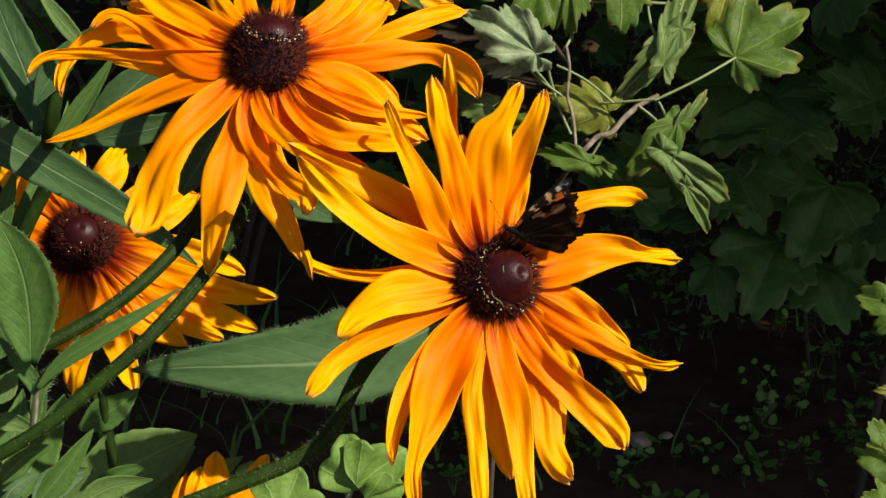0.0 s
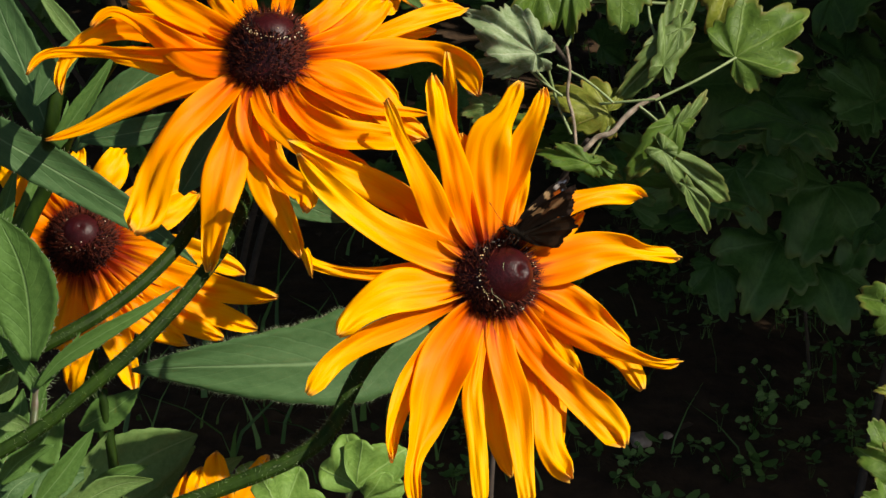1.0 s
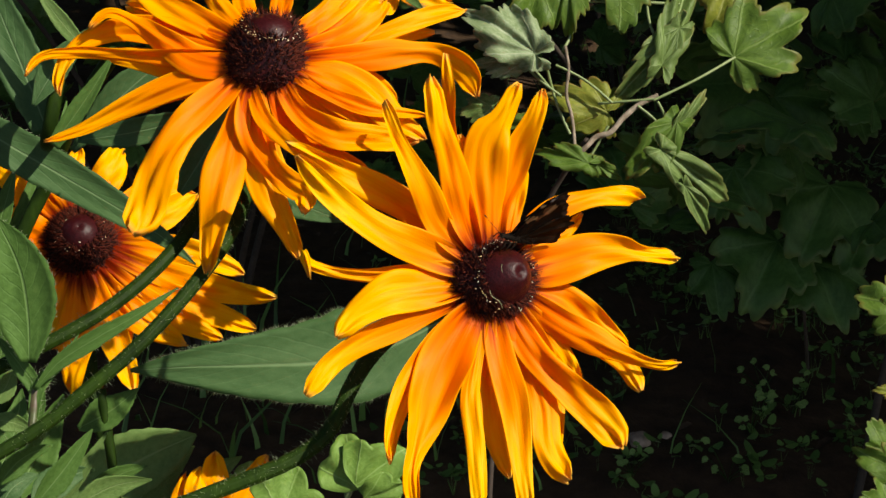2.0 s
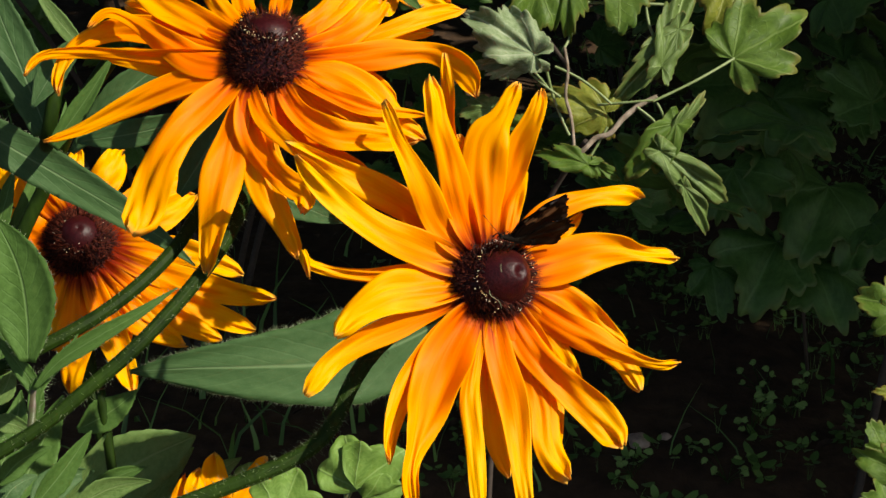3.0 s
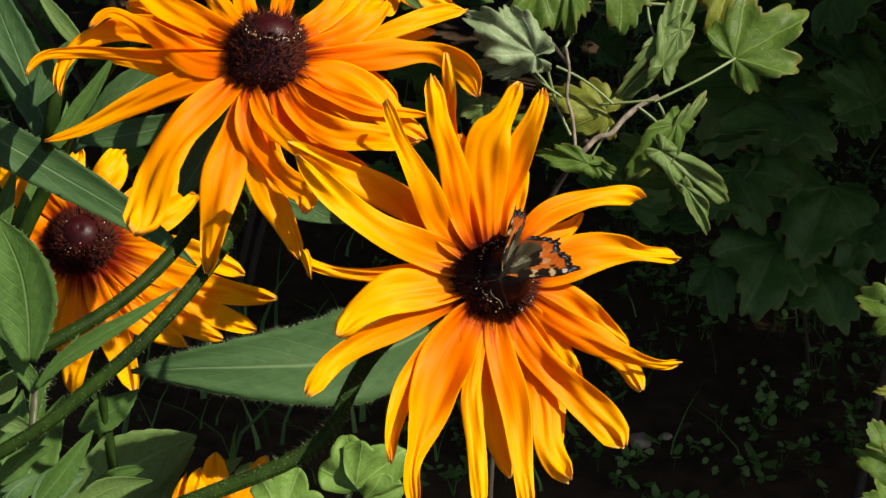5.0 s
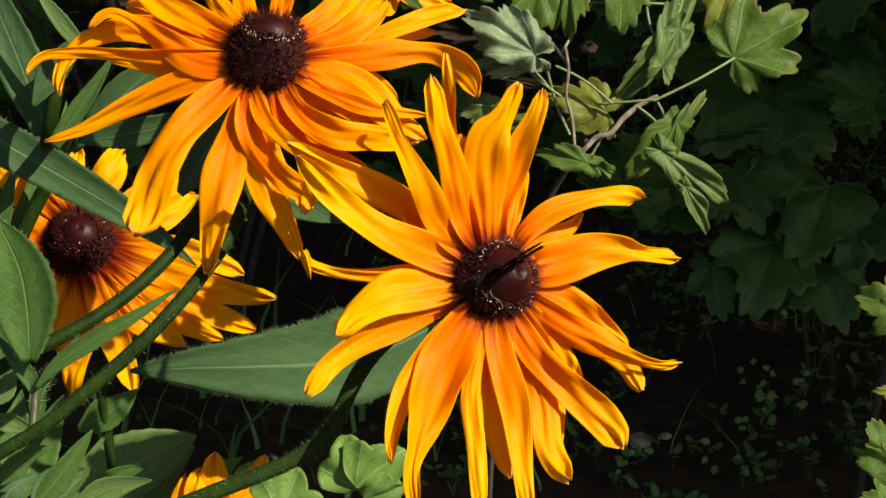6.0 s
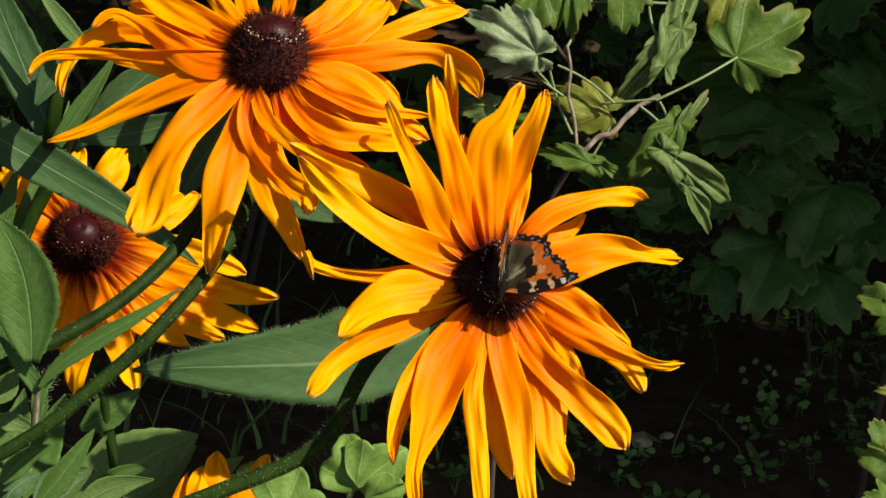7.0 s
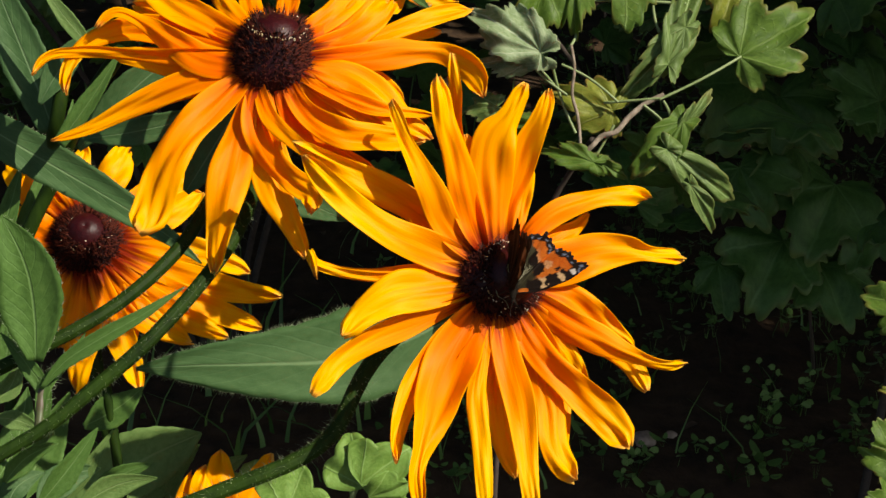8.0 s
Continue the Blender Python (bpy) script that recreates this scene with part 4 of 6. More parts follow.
leaf(leafy_clump, [(-0.02, -1.16, 1.07), (1.84, -0.81, 2.99), (3.76, -0.16, 4.4)], 0.59, peak=0.5)
leaf(leafy_clump, [(0.28, -1.47, 1.58), (2.57, -1.8, 2.06), (5.2, -1.48, 2.74)], 0.47)
leaf(leafy_clump, [(3.57, -2.2, 0.01), (4.6, -2.01, 1.6), (5.83, -1.17, 3.4)], 0.69)
leaf(leafy_clump, [(-0.49, -1.73, 1.49), (0.83, -1.15, 3.2), (1.55, -0.66, 4.27)], 0.31, material=LEAF_GREEN, base=0.7)
leaf(leafy_clump, [(5.78, -3.32, 1.15), (7.2, -3.64, 0.48), (8.97, -3.96, -0.21)], 0.60)
leaf(leafy_clump, [(-2.31, 1.86, -14.94), (-0.23, 2.49, -13.58), (2.43, 3.48, -12.66)], 1.28, peak=0.5, blunt=1.6, material=LEAF_PALE)
leaf(leafy_clump, [(0.14, -8.16, -8.04), (0.97, -7.81, -6.82), (1.71, -7.34, -5.8)], 0.24, material=LEAF_PALE, base=0.6)
leaf(leafy_clump, [(-1.76, -7.87, -5.05), (-0.9, -7.92, -5.16), (-0.22, -8.09, -5.52)], 0.31, material=LEAF_PALE)
leaf(leafy_clump, [(-1.63, -7.33, -8.62), (-1, -5.72, -7.54), (-0.18, -4.95, -5.88)], 0.69, material=LEAF_GREEN)
leaf(leafy_clump, [(-2.23, -8.02, -7.72), (-1.49, -6.92, -6.56), (-1.28, -5.74, -5.21)], 0.64, material=LEAF_GREEN)
leaf(leafy_clump, [(-0.39, -9.07, -7.62), (0.35, -8.21, -6.97), (1.28, -7.68, -7.01)], 0.52, material=LEAF_BLUE)
leaf(leafy_clump, [(-1.13, -10.05, -7.35), (-0.8, -9.62, -6.44), (-0.09, -8.99, -6.26)], 0.44, material=LEAF_BLUE)
leaf(leafy_clump, [(-0.19, -3.7, -7.93), (1.14, -3.38, -7.24), (1.81, -3.13, -6.72)], 0.57, material=LEAF_GREEN)
leaf(leafy_clump, [(-1.17, -9.21, -3.19), (-0.76, -8.72, -2.14), (-0.85, -8.31, -1.25)], 0.43, material=LEAF_GREEN)
leaf(leafy_clump, [(0.85, 3.44, -16.29), (1.08, 3.82, -15.48), (1.50, 4.15, -14.75)], 0.30, material=LEAF_PALE)
leaf(leafy_clump, [(1.76, 3.43, -16.30), (2.67, 4.01, -15.06), (4.03, 4.39, -14.24)], 0.59, material=LEAF_PALE)
leaf(leafy_clump, [(-0.62, 3.48, -16.19), (0.75, 4.01, -15.07), (2.11, 4.57, -13.87)], 0.58, material=LEAF_PALE)
leaf(leafy_clump, [(0.46, -6.53, -9.28), (1.38, -6.11, -8.36), (2.51, -5.92, -7.97)], 0.40, material=LEAF_GREEN)
leaf(leafy_clump, [(1.09, 3.53, -16.09), (0.90, 3.80, -15.51), (1.09, 4.09, -14.89)], 0.22, material=LEAF_PALE, peak=0.5)
leaf(leafy_clump, [(0.28, -11.09, -6.03), (1.22, -10.61, -4.99), (1.96, -10.05, -4.04)], 0.40, material=LEAF_GREEN, roll=(-20, -30))
leaf(leafy_clump, [(-0.56, -11.23, -5.16), (0.09, -10.93, -4.50), (0.92, -10.59, -4.24)], 0.36, material=LEAF_GREEN, roll=(-25, -25))
leaf(leafy_clump, [(1.30, -10.70, -6.39), (2.49, -10.24, -5.86), (3.53, -10.00, -5.82)], 0.42, material=LEAF_PALE, roll=(-15, -20))
leaf(leafy_clump, [(-0.73, -10.71, -2.86), (-0.28, -10.42, -2.47), (-0.03, -10.09, -1.75)], 0.30, material=LEAF_PALE, roll=(-20, -20))
stem(leafy_clump, [(0.84, 2.61, 3.23), (-0.71, 3.81, 1.06), (-1.80, 5.17, -0.74), (-2.62, 5.48, -2.44), (-3.88, 4.95, -4.77), (-5.40, 0.19, -13.79), (-9.92, -2.25, -60.43)], 0.28)
stem(leafy_clump, [(-0.88, 2.01, 3.12), (-1.17, 1.28, 1.55), (-3.91, 9.66, -2.94), (-5.36, 9.95, -7.06), (-6.29, 5.2, -17.24), (-9.94, -2.26, -60.45)], 0.25)
stem(leafy_clump, [(0.57, -3.13, -6.72), (0.94, -4.08, -9.93), (1.13, -8.9, -21.46), (-9.94, -2.26, -60.45)], 0.17)

# ---- lobed leaves ----


def lobed_mesh(name, tooth=0.13, lobes=((0, 1.0), (52, 0.86), (-52, 0.86), (104, 0.58), (-104, 0.58)), sharp=1.75, power=0.75, fold=0.15, droop=0.2, spread=280.0, seed=0,
               tines=19, crumple=1.0):
    """A palmate leaf of unit length along +Y, its stalk end at the origin, its upper face to +Z. lobes: angle and length of each."""
    rng = np.random.RandomState(seed)
    na, nr = 121, 13
    half = math.radians(spread) / 2
    ph = rng.uniform(0, 6.28, 8)
    sizes = [(math.radians(a + rng.uniform(-6, 6)), d * rng.uniform(0.88, 1.1)) for a, d in lobes]
    verts, uvs = [], []
    for i in range(nr):
        r = i / (nr - 1)
        for j in range(na):
            u = j / (na - 1)
            a = -half + 2 * half * u
            near, out = 9.0, 0.36
            for b, d in sizes:
                near = min(near, abs(a - b))
                out = max(out, d * max(0.0, math.cos(min(1.57, abs(a - b) * sharp))) ** power)
            saw = 1 - abs(math.sin(math.pi * (u * tines + 0.3 * math.sin(a * 3 + ph[4]))))
            end = 0.45 + 0.55 * min(1.0, min(u, 1 - u) * 12)
            rho = r * out * end * (1 + tooth * (0.5 - saw) * max(0.0, r - 0.6) * 2.5)
            x, y = rho * math.sin(a), rho * math.cos(a)
            z = fold * abs(x) - droop * rho * rho - 0.10 * r * math.exp(-(near * 5) ** 2) * rho
            z += crumple * r * (0.05 * math.sin(5 * x + 3 * y + ph[1]) + 0.035 * math.sin(9 * y - 4 * x + ph[2]) + 0.02 * math.sin(a * 9 + ph[3]))
            verts.append((x, y, z))
            uvs.append((r, u * spread / 260.0 + 0.5 - 0.5 * spread / 260.0))
    top = np.array(verts)
    low = top - np.array((0, 0, 0.012))
    m = len(top)
    faces = []
    for i in range(nr - 1):
        for j in range(na - 1):
            a = i * na + j
            faces.append((a, a + na, a + na + 1, a + 1))
            faces.append((m + a, m + a + 1, m + a + na + 1, m + a + na))
    for j in range(na - 1):
        a = (nr - 1) * na + j
        faces.append((a, m + a, m + a + 1, a + 1))
    for i in range(nr - 1):
        for e in (0, na - 1):
            a = i * na + e
            faces.append((a, m + a, m + a + na, a + na) if e == 0 else (a, a + na, m + a + na, m + a))
    return mesh_from(name, np.concatenate((top, low)), faces, uvs + uvs)


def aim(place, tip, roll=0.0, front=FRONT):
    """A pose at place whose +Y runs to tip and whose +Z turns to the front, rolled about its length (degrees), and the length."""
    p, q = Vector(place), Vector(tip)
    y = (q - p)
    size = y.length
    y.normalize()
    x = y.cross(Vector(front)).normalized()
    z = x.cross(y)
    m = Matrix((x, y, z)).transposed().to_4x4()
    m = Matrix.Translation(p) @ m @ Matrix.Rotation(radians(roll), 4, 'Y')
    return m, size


def lobed_leaf(plant, at, tip, roll=0.0, material=None, wide=1.0, name="leaf", **shape):
    a, b = stage(plant, [at, tip]) * CM
    m, size = aim(a, b, roll)
    me = lobed_mesh(name, seed=next_seed(), **shape)
    me.transform(m @ Matrix.Diagonal((size * wide, size, size, 1)))
    return link_mesh(name, me, material or CURRANT, plant)


currant_branch = thing("currant_branch", (0.34, 0.5, 0), "sunlit currant branch with lobed fading leaves and pale stalks", "branch", "")
HEAD[currant_branch.name] = (-28.95, -2.71, 63.11)
lobed_leaf(currant_branch, (4.48, 1.11, 1.19), (6.54, 1.20, 2.57), wide=0.9, roll=-8, fold=0.1, power=1.1, sharp=2.0, lobes=((0, 1.0), (46, 0.92), (-50, 0.95), (84, 0.55), (-84, 0.6)))
lobed_leaf(currant_branch, (4.8, 3.86, 3.55), (4.11, 2.49, 1.8), material=CURRANT_YELLOW, wide=0.6)
lobed_leaf(currant_branch, (2.08, 0.52, 1.11), (3.32, 2.41, 3.74), material=CURRANT_GREY, wide=0.34, roll=5, fold=0.25, lobes=((0, 1.0), (40, 0.7), (-40, 0.75), (100, 0.4), (-100, 0.4)))
lobed_leaf(currant_branch, (2.66, 1.22, 2.15), (0.96, -0.06, 0.35), material=CURRANT_GREY, wide=0.36, roll=-10, fold=0.2, lobes=((0, 1.0), (36, 0.7), (-30, 0.72), (90, 0.3), (-90, 0.3)))
lobed_leaf(currant_branch, (-2.10, -0.08, 1.72), (-4.12, 0.24, 3.11), material=CURRANT_SILVER, wide=0.62, lobes=((0, 1.0), (36, 0.85), (-38, 0.8), (80, 0.5), (-85, 0.4)), crumple=1.8, tines=23, roll=5, fold=0.3)
lobed_leaf(currant_branch, (-2.11, 0.26, 1.50), (-4.26, -0.01, 1.40), material=CURRANT_SILVER, wide=0.36, tines=23, roll=5)
lobed_leaf(currant_branch, (-1.91, 1.86, 3.51), (-2.29, 0.67, 1.67), wide=0.5, roll=-20, fold=0.25)
lobed_leaf(currant_branch, (-0.90, 1.94, 3.68), (-1.03, 0.83, 1.78), wide=0.42, roll=15)
lobed_leaf(currant_branch, (0.79, 2.31, 3.77), (0.69, 1.11, 2.37), wide=0.85, roll=8)
lobed_leaf(currant_branch, (0.34, 0.45, -0.45), (-1.53, 0.54, 0.20), material=CURRANT_YELLOW, wide=0.7, roll=0)
lobed_leaf(currant_branch, (0.13, 0.73, -0.56), (-0.66, 0.44, -0.94), material=CURRANT_YELLOW, wide=0.8, roll=10)
lobed_leaf(currant_branch, (-3.42, 0.42, -0.29), (-4.53, 0.37, -0.39), material=CURRANT_GREY, wide=0.6, roll=8)
lobed_leaf(currant_branch, (-1.96, 2.1, -1.42), (-3.01, 2.02, -1.59), wide=0.5, roll=-15)
lobed_leaf(currant_branch, (-0.33, -0.82, -1.77), (-2.11, -0.59, -1.27), wide=0.34, roll=10)
lobed_leaf(currant_branch, (2.53, -0.44, -0.48), (0.91, -1.49, -2.01), wide=0.5, roll=10, fold=0.25, lobes=((0, 1.0), (34, 0.7), (-34, 0.8), (100, 0.35), (-100, 0.35)), tooth=0.06)
lobed_leaf(currant_branch, (2.29, -0.57, -0.98), (3.46, -0.25, 0.41), wide=0.3, roll=8, material=CURRANT_GREY, lobes=((0, 1.0), (30, 0.75), (-30, 0.75), (100, 0.4), (-100, 0.4)), tooth=0.09)
lobed_leaf(currant_branch, (1.99, -1.01, -1.23), (4.17, -1.75, -2.81), material=CURRANT_GREY, wide=0.42, roll=8, fold=0.2, lobes=((0, 1.0), (22, 0.82), (-24, 0.85), (90, 0.3), (-90, 0.3)), tooth=0.05)
lobed_leaf(currant_branch, (2.73, -1.39, -2.29), (3.67, -1.81, -3.65), material=CURRANT_GREY, wide=0.36, roll=-10, lobes=((0, 1.0), (26, 0.8), (-26, 0.8), (90, 0.3), (-90, 0.3)), tooth=0.05)
lobed_leaf(currant_branch, (-0.02, -0.64, -1.85), (0.75, -0.89, -2.38), wide=0.35, roll=20)
stem(currant_branch, [(-0.68, -0.53, -1.61), (-0.36, -0.50, -1.31), (-0.07, -0.37, -1.04), (0.36, -0.41, -0.88), (0.80, -0.20, -0.45), (1.28, -0.03, -0.08), (1.94, 0.10, 0.22)], 0.09, name='twig', material=TWIG)
stem(currant_branch, [(-1.05, 0.98, 1.62), (-0.94, 0.66, 0.93), (-1.00, 0.40, 0.15), (-0.82, 0.09, -0.52), (-0.73, -0.36, -1.48)], 0.055, name='twig', material=TWIG)
stem(currant_branch, [(-0.34, -0.53, -1.85), (-0.02, -0.39, -1.32), (0.34, -0.22, -0.7)], 0.045, name='leaf_stalk', material=STALK)
stem(currant_branch, [(1.78, -0.06, 0.12), (3.11, 0.31, 0.66), (4.5, 1.01, 1.22)], 0.045, name='leaf_stalk', material=STALK)
stem(currant_branch, [(0.04, 0.37, -0.15), (0.93, 0.12, 0.02), (1.78, -0.04, 0.15)], 0.045, name='leaf_stalk', material=STALK)
stem(currant_branch, [(1.27, -0.13, -0.05), (1.79, -0.21, -0.45), (2.2, -0.11, -0.95)], 0.045, name='leaf_stalk', material=STALK)
stem(currant_branch, [(1.91, -0.07, 0.08), (2.12, -0.15, -0.33), (2.13, -0.1, -0.93)], 0.045, name='leaf_stalk', material=STALK)
stem(currant_branch, [(-2.37, 0.61, 1.08), (-1.85, 0.5, 0.6), (-1.16, 0.48, 0.08)], 0.045, name='leaf_stalk', material=STALK)
stem(currant_branch, [(-2.29, 0.54, 1.16), (-1.91, 0.48, 0.8), (-1.59, 0.52, 0.4)], 0.045, name='leaf_stalk', material=STALK)
stem(currant_branch, [(-1.36, 0.71, 1.05), (-0.53, 0.54, 0.68), (0.47, 0.09, -0.03)], 0.045, name='leaf_stalk', material=STALK)
stem(currant_branch, [(-1.13, 1.01, 1.45), (-0.84, 1.41, 1.84), (-0.64, 1.86, 2.56)], 0.05, name='leaf_stalk', material=STALK)
stem(currant_branch, [(-0.31, 1.98, 2.82), (1.17, 1.97, 2.8), (2.74, 1.94, 2.73)], 0.05, name='leaf_stalk', material=STALK)
stem(currant_branch, [(1.65, 1.98, 2.82), (1.76, 1.66, 2.15), (2.06, 1.39, 1.56)], 0.05, name='leaf_stalk', material=STALK)
stem(currant_branch, [(-1.63, 0.65, 0.93), (-1.33, 0.61, -0.12), (-0.86, 0.14, -1.13)], 0.05, name='leaf_stalk', material=STALK)
stem(currant_branch, [(-0.35, -0.32, -1.15), (-0.88, 0.5, -2.47), (-1.86, 0.62, -4.59), (-2.8, -0.56, -8.3), (-2.88, -3.98, -22.72), (28.95, 2.71, -63.11)], 0.10, name='cane', material=CANE_SHADE)
currant_shoot = thing("currant_branch", (0.22, 0.38, 0), "currant shoot with bright green toothed leaves", "branch", "")
HEAD[currant_shoot.name] = (-6.78, 6.18, 54.07)
lobed_leaf(currant_shoot, (0.39, 2.09, 2.11), (-0.99, 2.27, 2.51), wide=1.1, roll=10)
lobed_leaf(currant_shoot, (0.3, 1.99, 1.9), (-0.69, 1.83, 1.56), wide=1.0)
lobed_leaf(currant_shoot, (-0.08, -1.99, -1.91), (-1.72, -1.69, -1.25), wide=0.7, roll=-10)
lobed_leaf(currant_shoot, (-0.7, -1.21, -1.42), (-0.15, -0.75, -0.42), wide=1.1, roll=10)
lobed_leaf(currant_shoot, (-0.76, -2.41, -2.81), (-1.03, -1.91, -1.73), wide=1.0, roll=25)
lobed_leaf(currant_shoot, (0.6, 1.73, -1.02), (-0.47, 1.81, -0.84), wide=0.4, roll=25, material=CURRANT_YELLOW)
stem(currant_shoot, [(0.45, 2.92, 2.72), (0.45, 0.87, -0.51), (0.37, -1.58, -3.38), (0.43, -7.05, -12.75), (6.78, -6.18, -54.07)], 0.11, name='cane', material=TWIG)
columbine = thing("columbine", (-0.04, 0.52, 0), "low columbine with rounded pale green leaflets", "plant", "")
HEAD[columbine.name] = (1.05, -4.7, 48.93)
lobed_leaf(columbine, (0, -0.24, -0.52), (-0.57, 0.59, 1.26), wide=0.85, material=COLUMBINE, lobes=((0, 1.0), (58, 0.95), (-58, 0.95)), tooth=0.03, sharp=1.85, power=0.42, spread=180.0, tines=8, fold=0.08, droop=0.1, crumple=0.7)
lobed_leaf(columbine, (-0.19, -0.36, -0.3), (1.57, 0.01, 0.96), wide=0.8, material=COLUMBINE, lobes=((0, 1.0), (58, 0.95), (-58, 0.95)), tooth=0.03, sharp=1.85, power=0.42, spread=180.0, tines=8, fold=0.08, droop=0.1, crumple=0.7)
lobed_leaf(columbine, (0.13, -0.81, -0.55), (1.7, -0.91, -0.07), wide=0.6, roll=30, material=COLUMBINE, lobes=((0, 1.0), (58, 0.95), (-58, 0.95)), tooth=0.03, sharp=1.85, power=0.42, spread=180.0, tines=8, fold=0.08, droop=0.1, crumple=0.7)
lobed_leaf(columbine, (-2.87, -0.62, -1.34), (-2.29, 0.07, 0.15), wide=0.95, material=COLUMBINE, lobes=((0, 1.0), (58, 0.95), (-58, 0.95)), tooth=0.03, sharp=1.85, power=0.42, spread=180.0, tines=8, fold=0.08, droop=0.1, crumple=0.7)
lobed_leaf(columbine, (-4.85, 4.60, -4.34), (-4.85, 5.21, -3.02), wide=1.1, material=COLUMBINE, lobes=((0, 1.0), (58, 0.95), (-58, 0.95)), tooth=0.03, sharp=1.85, power=0.42, spread=180.0, tines=8, fold=0.08, droop=0.1, crumple=0.7)
stem(columbine, [(-0.31, -0.11, -0.46), (-0.63, -0.27, -1.29), (-0.89, -4.97, -13.03), (-1.05, 4.7, -48.93)], 0.10, name='leaf_stalk', material=STALK)
stem(columbine, [(-3.29, -0.48, -1.26), (-2.52, -0.89, -3.33), (-1.72, -4.97, -13.03), (-1.05, 4.7, -48.93)], 0.10, name='leaf_stalk', material=STALK)
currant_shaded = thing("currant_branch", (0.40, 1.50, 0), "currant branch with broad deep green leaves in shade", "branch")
HEAD[currant_shaded.name] = (-10.01, -27.27, 28.20)
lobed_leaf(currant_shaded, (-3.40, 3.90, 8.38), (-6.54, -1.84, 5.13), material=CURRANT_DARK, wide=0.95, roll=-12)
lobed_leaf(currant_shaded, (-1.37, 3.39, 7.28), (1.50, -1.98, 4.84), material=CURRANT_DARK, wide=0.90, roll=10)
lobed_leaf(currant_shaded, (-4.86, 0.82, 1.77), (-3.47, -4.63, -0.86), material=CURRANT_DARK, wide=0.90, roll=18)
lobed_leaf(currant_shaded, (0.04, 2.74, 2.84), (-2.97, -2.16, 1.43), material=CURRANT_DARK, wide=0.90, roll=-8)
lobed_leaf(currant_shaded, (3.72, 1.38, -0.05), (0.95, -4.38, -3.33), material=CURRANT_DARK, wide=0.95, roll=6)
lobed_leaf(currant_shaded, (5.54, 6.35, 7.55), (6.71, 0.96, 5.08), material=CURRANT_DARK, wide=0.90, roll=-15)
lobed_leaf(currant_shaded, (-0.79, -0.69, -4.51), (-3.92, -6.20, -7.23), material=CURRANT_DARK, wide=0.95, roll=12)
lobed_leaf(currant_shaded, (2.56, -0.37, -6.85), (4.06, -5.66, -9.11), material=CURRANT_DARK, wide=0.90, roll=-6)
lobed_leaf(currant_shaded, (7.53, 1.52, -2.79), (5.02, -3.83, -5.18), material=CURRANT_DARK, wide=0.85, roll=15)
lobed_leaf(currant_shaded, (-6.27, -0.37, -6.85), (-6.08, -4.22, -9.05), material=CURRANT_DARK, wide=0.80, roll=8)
stem(currant_shaded, [(0.08, 6.55, 8.00), (0.87, 5.24, 2.14), (1.91, 3.44, -4.74), (2.71, 1.15, -12.66), (10.01, 27.27, -28.20)], 0.16, name='cane', material=CANE_SHADE)
# Added seedlings: their pale leaf colour stands in for sun flecks on the soil.
seedling = thing("weed_seedling", (0.326, 1.357, 0), "small weed seedling, sun flecks put into its pale leaf colour", "weed", "seedlings")
HEAD[seedling.name] = (-0.52, -1.09, 3.58)
leaf(seedling, [(-0.94, 1.62, 0.49), (-0.84, 1.49, 0.46), (-0.7, 1.39, 0.02)], 0.39, material=LEAF_PALE, name='leaf')
stem(seedling, [(-0.94, 1.62, 0.49), (-0.26, 1.31, -1.11), (0.52, 1.09, -3.58)], 0.05, material=STEM, name='leaf_stalk')
leaf(seedling, [(0.94, -0.85, 0.4), (0.82, -0.95, 0.42), (0.73, -1.02, 0.03)], 0.40, material=LEAF_PALE, name='leaf')
stem(seedling, [(0.94, -0.85, 0.4), (0.46, -0.88, -0.61), (0.52, 1.09, -3.58)], 0.04, material=STEM, name='leaf_stalk')
leaf(seedling, [(-0.39, -1.18, -0.92), (-0.1, -1.12, -0.56), (0.23, -1.03, -0.6)], 0.33, material=LEAF_PALE, name='leaf')
stem(seedling, [(-0.39, -1.18, -0.92), (-0.18, -0.93, -1.34), (0.52, 1.09, -3.58)], 0.05, material=STEM, name='leaf_stalk')
leaf(seedling, [(0.4, -0.55, 0.48), (0.06, -0.51, 0.81), (-0.25, -0.43, 0.74)], 0.32, material=LEAF_PALE, name='leaf')
stem(seedling, [(0.4, -0.55, 0.48), (0.21, -0.62, -0.62), (0.52, 1.09, -3.58)], 0.05, material=STEM, name='leaf_stalk')
leaf(seedling, [(-0.46, 0.6, -2.01), (-0.19, 0.46, -2.07), (0.11, 0.35, -2.54)], 0.32, material=LEAF_PALE, name='leaf')
stem(seedling, [(-0.46, 0.6, -2.01), (0, 0.86, -2.4), (0.52, 1.09, -3.58)], 0.05, material=STEM, name='leaf_stalk')
leaf(seedling, [(-1.88, 0.21, -1.53), (-2, 0.28, -1.15), (-2.09, 0.38, -1.17)], 0.38, material=LEAF_PALE, name='leaf')
stem(seedling, [(-1.88, 0.21, -1.53), (-0.77, 0.42, -2.02), (0.52, 1.09, -3.58)], 0.05, material=STEM, name='leaf_stalk')
leaf(seedling, [(-1.86, 1.24, -0.8), (-2.13, 1.3, -0.43), (-2.37, 1.39, -0.46)], 0.42, material=LEAF_PALE, name='leaf')
stem(seedling, [(-1.86, 1.24, -0.8), (-0.7, 1.2, -1.81), (0.52, 1.09, -3.58)], 0.05, material=STEM, name='leaf_stalk')
seedling = thing("weed_seedling", (0.3, 1.282, 0), "small weed seedling, sun flecks put into its pale leaf colour", "weed", "seedlings")
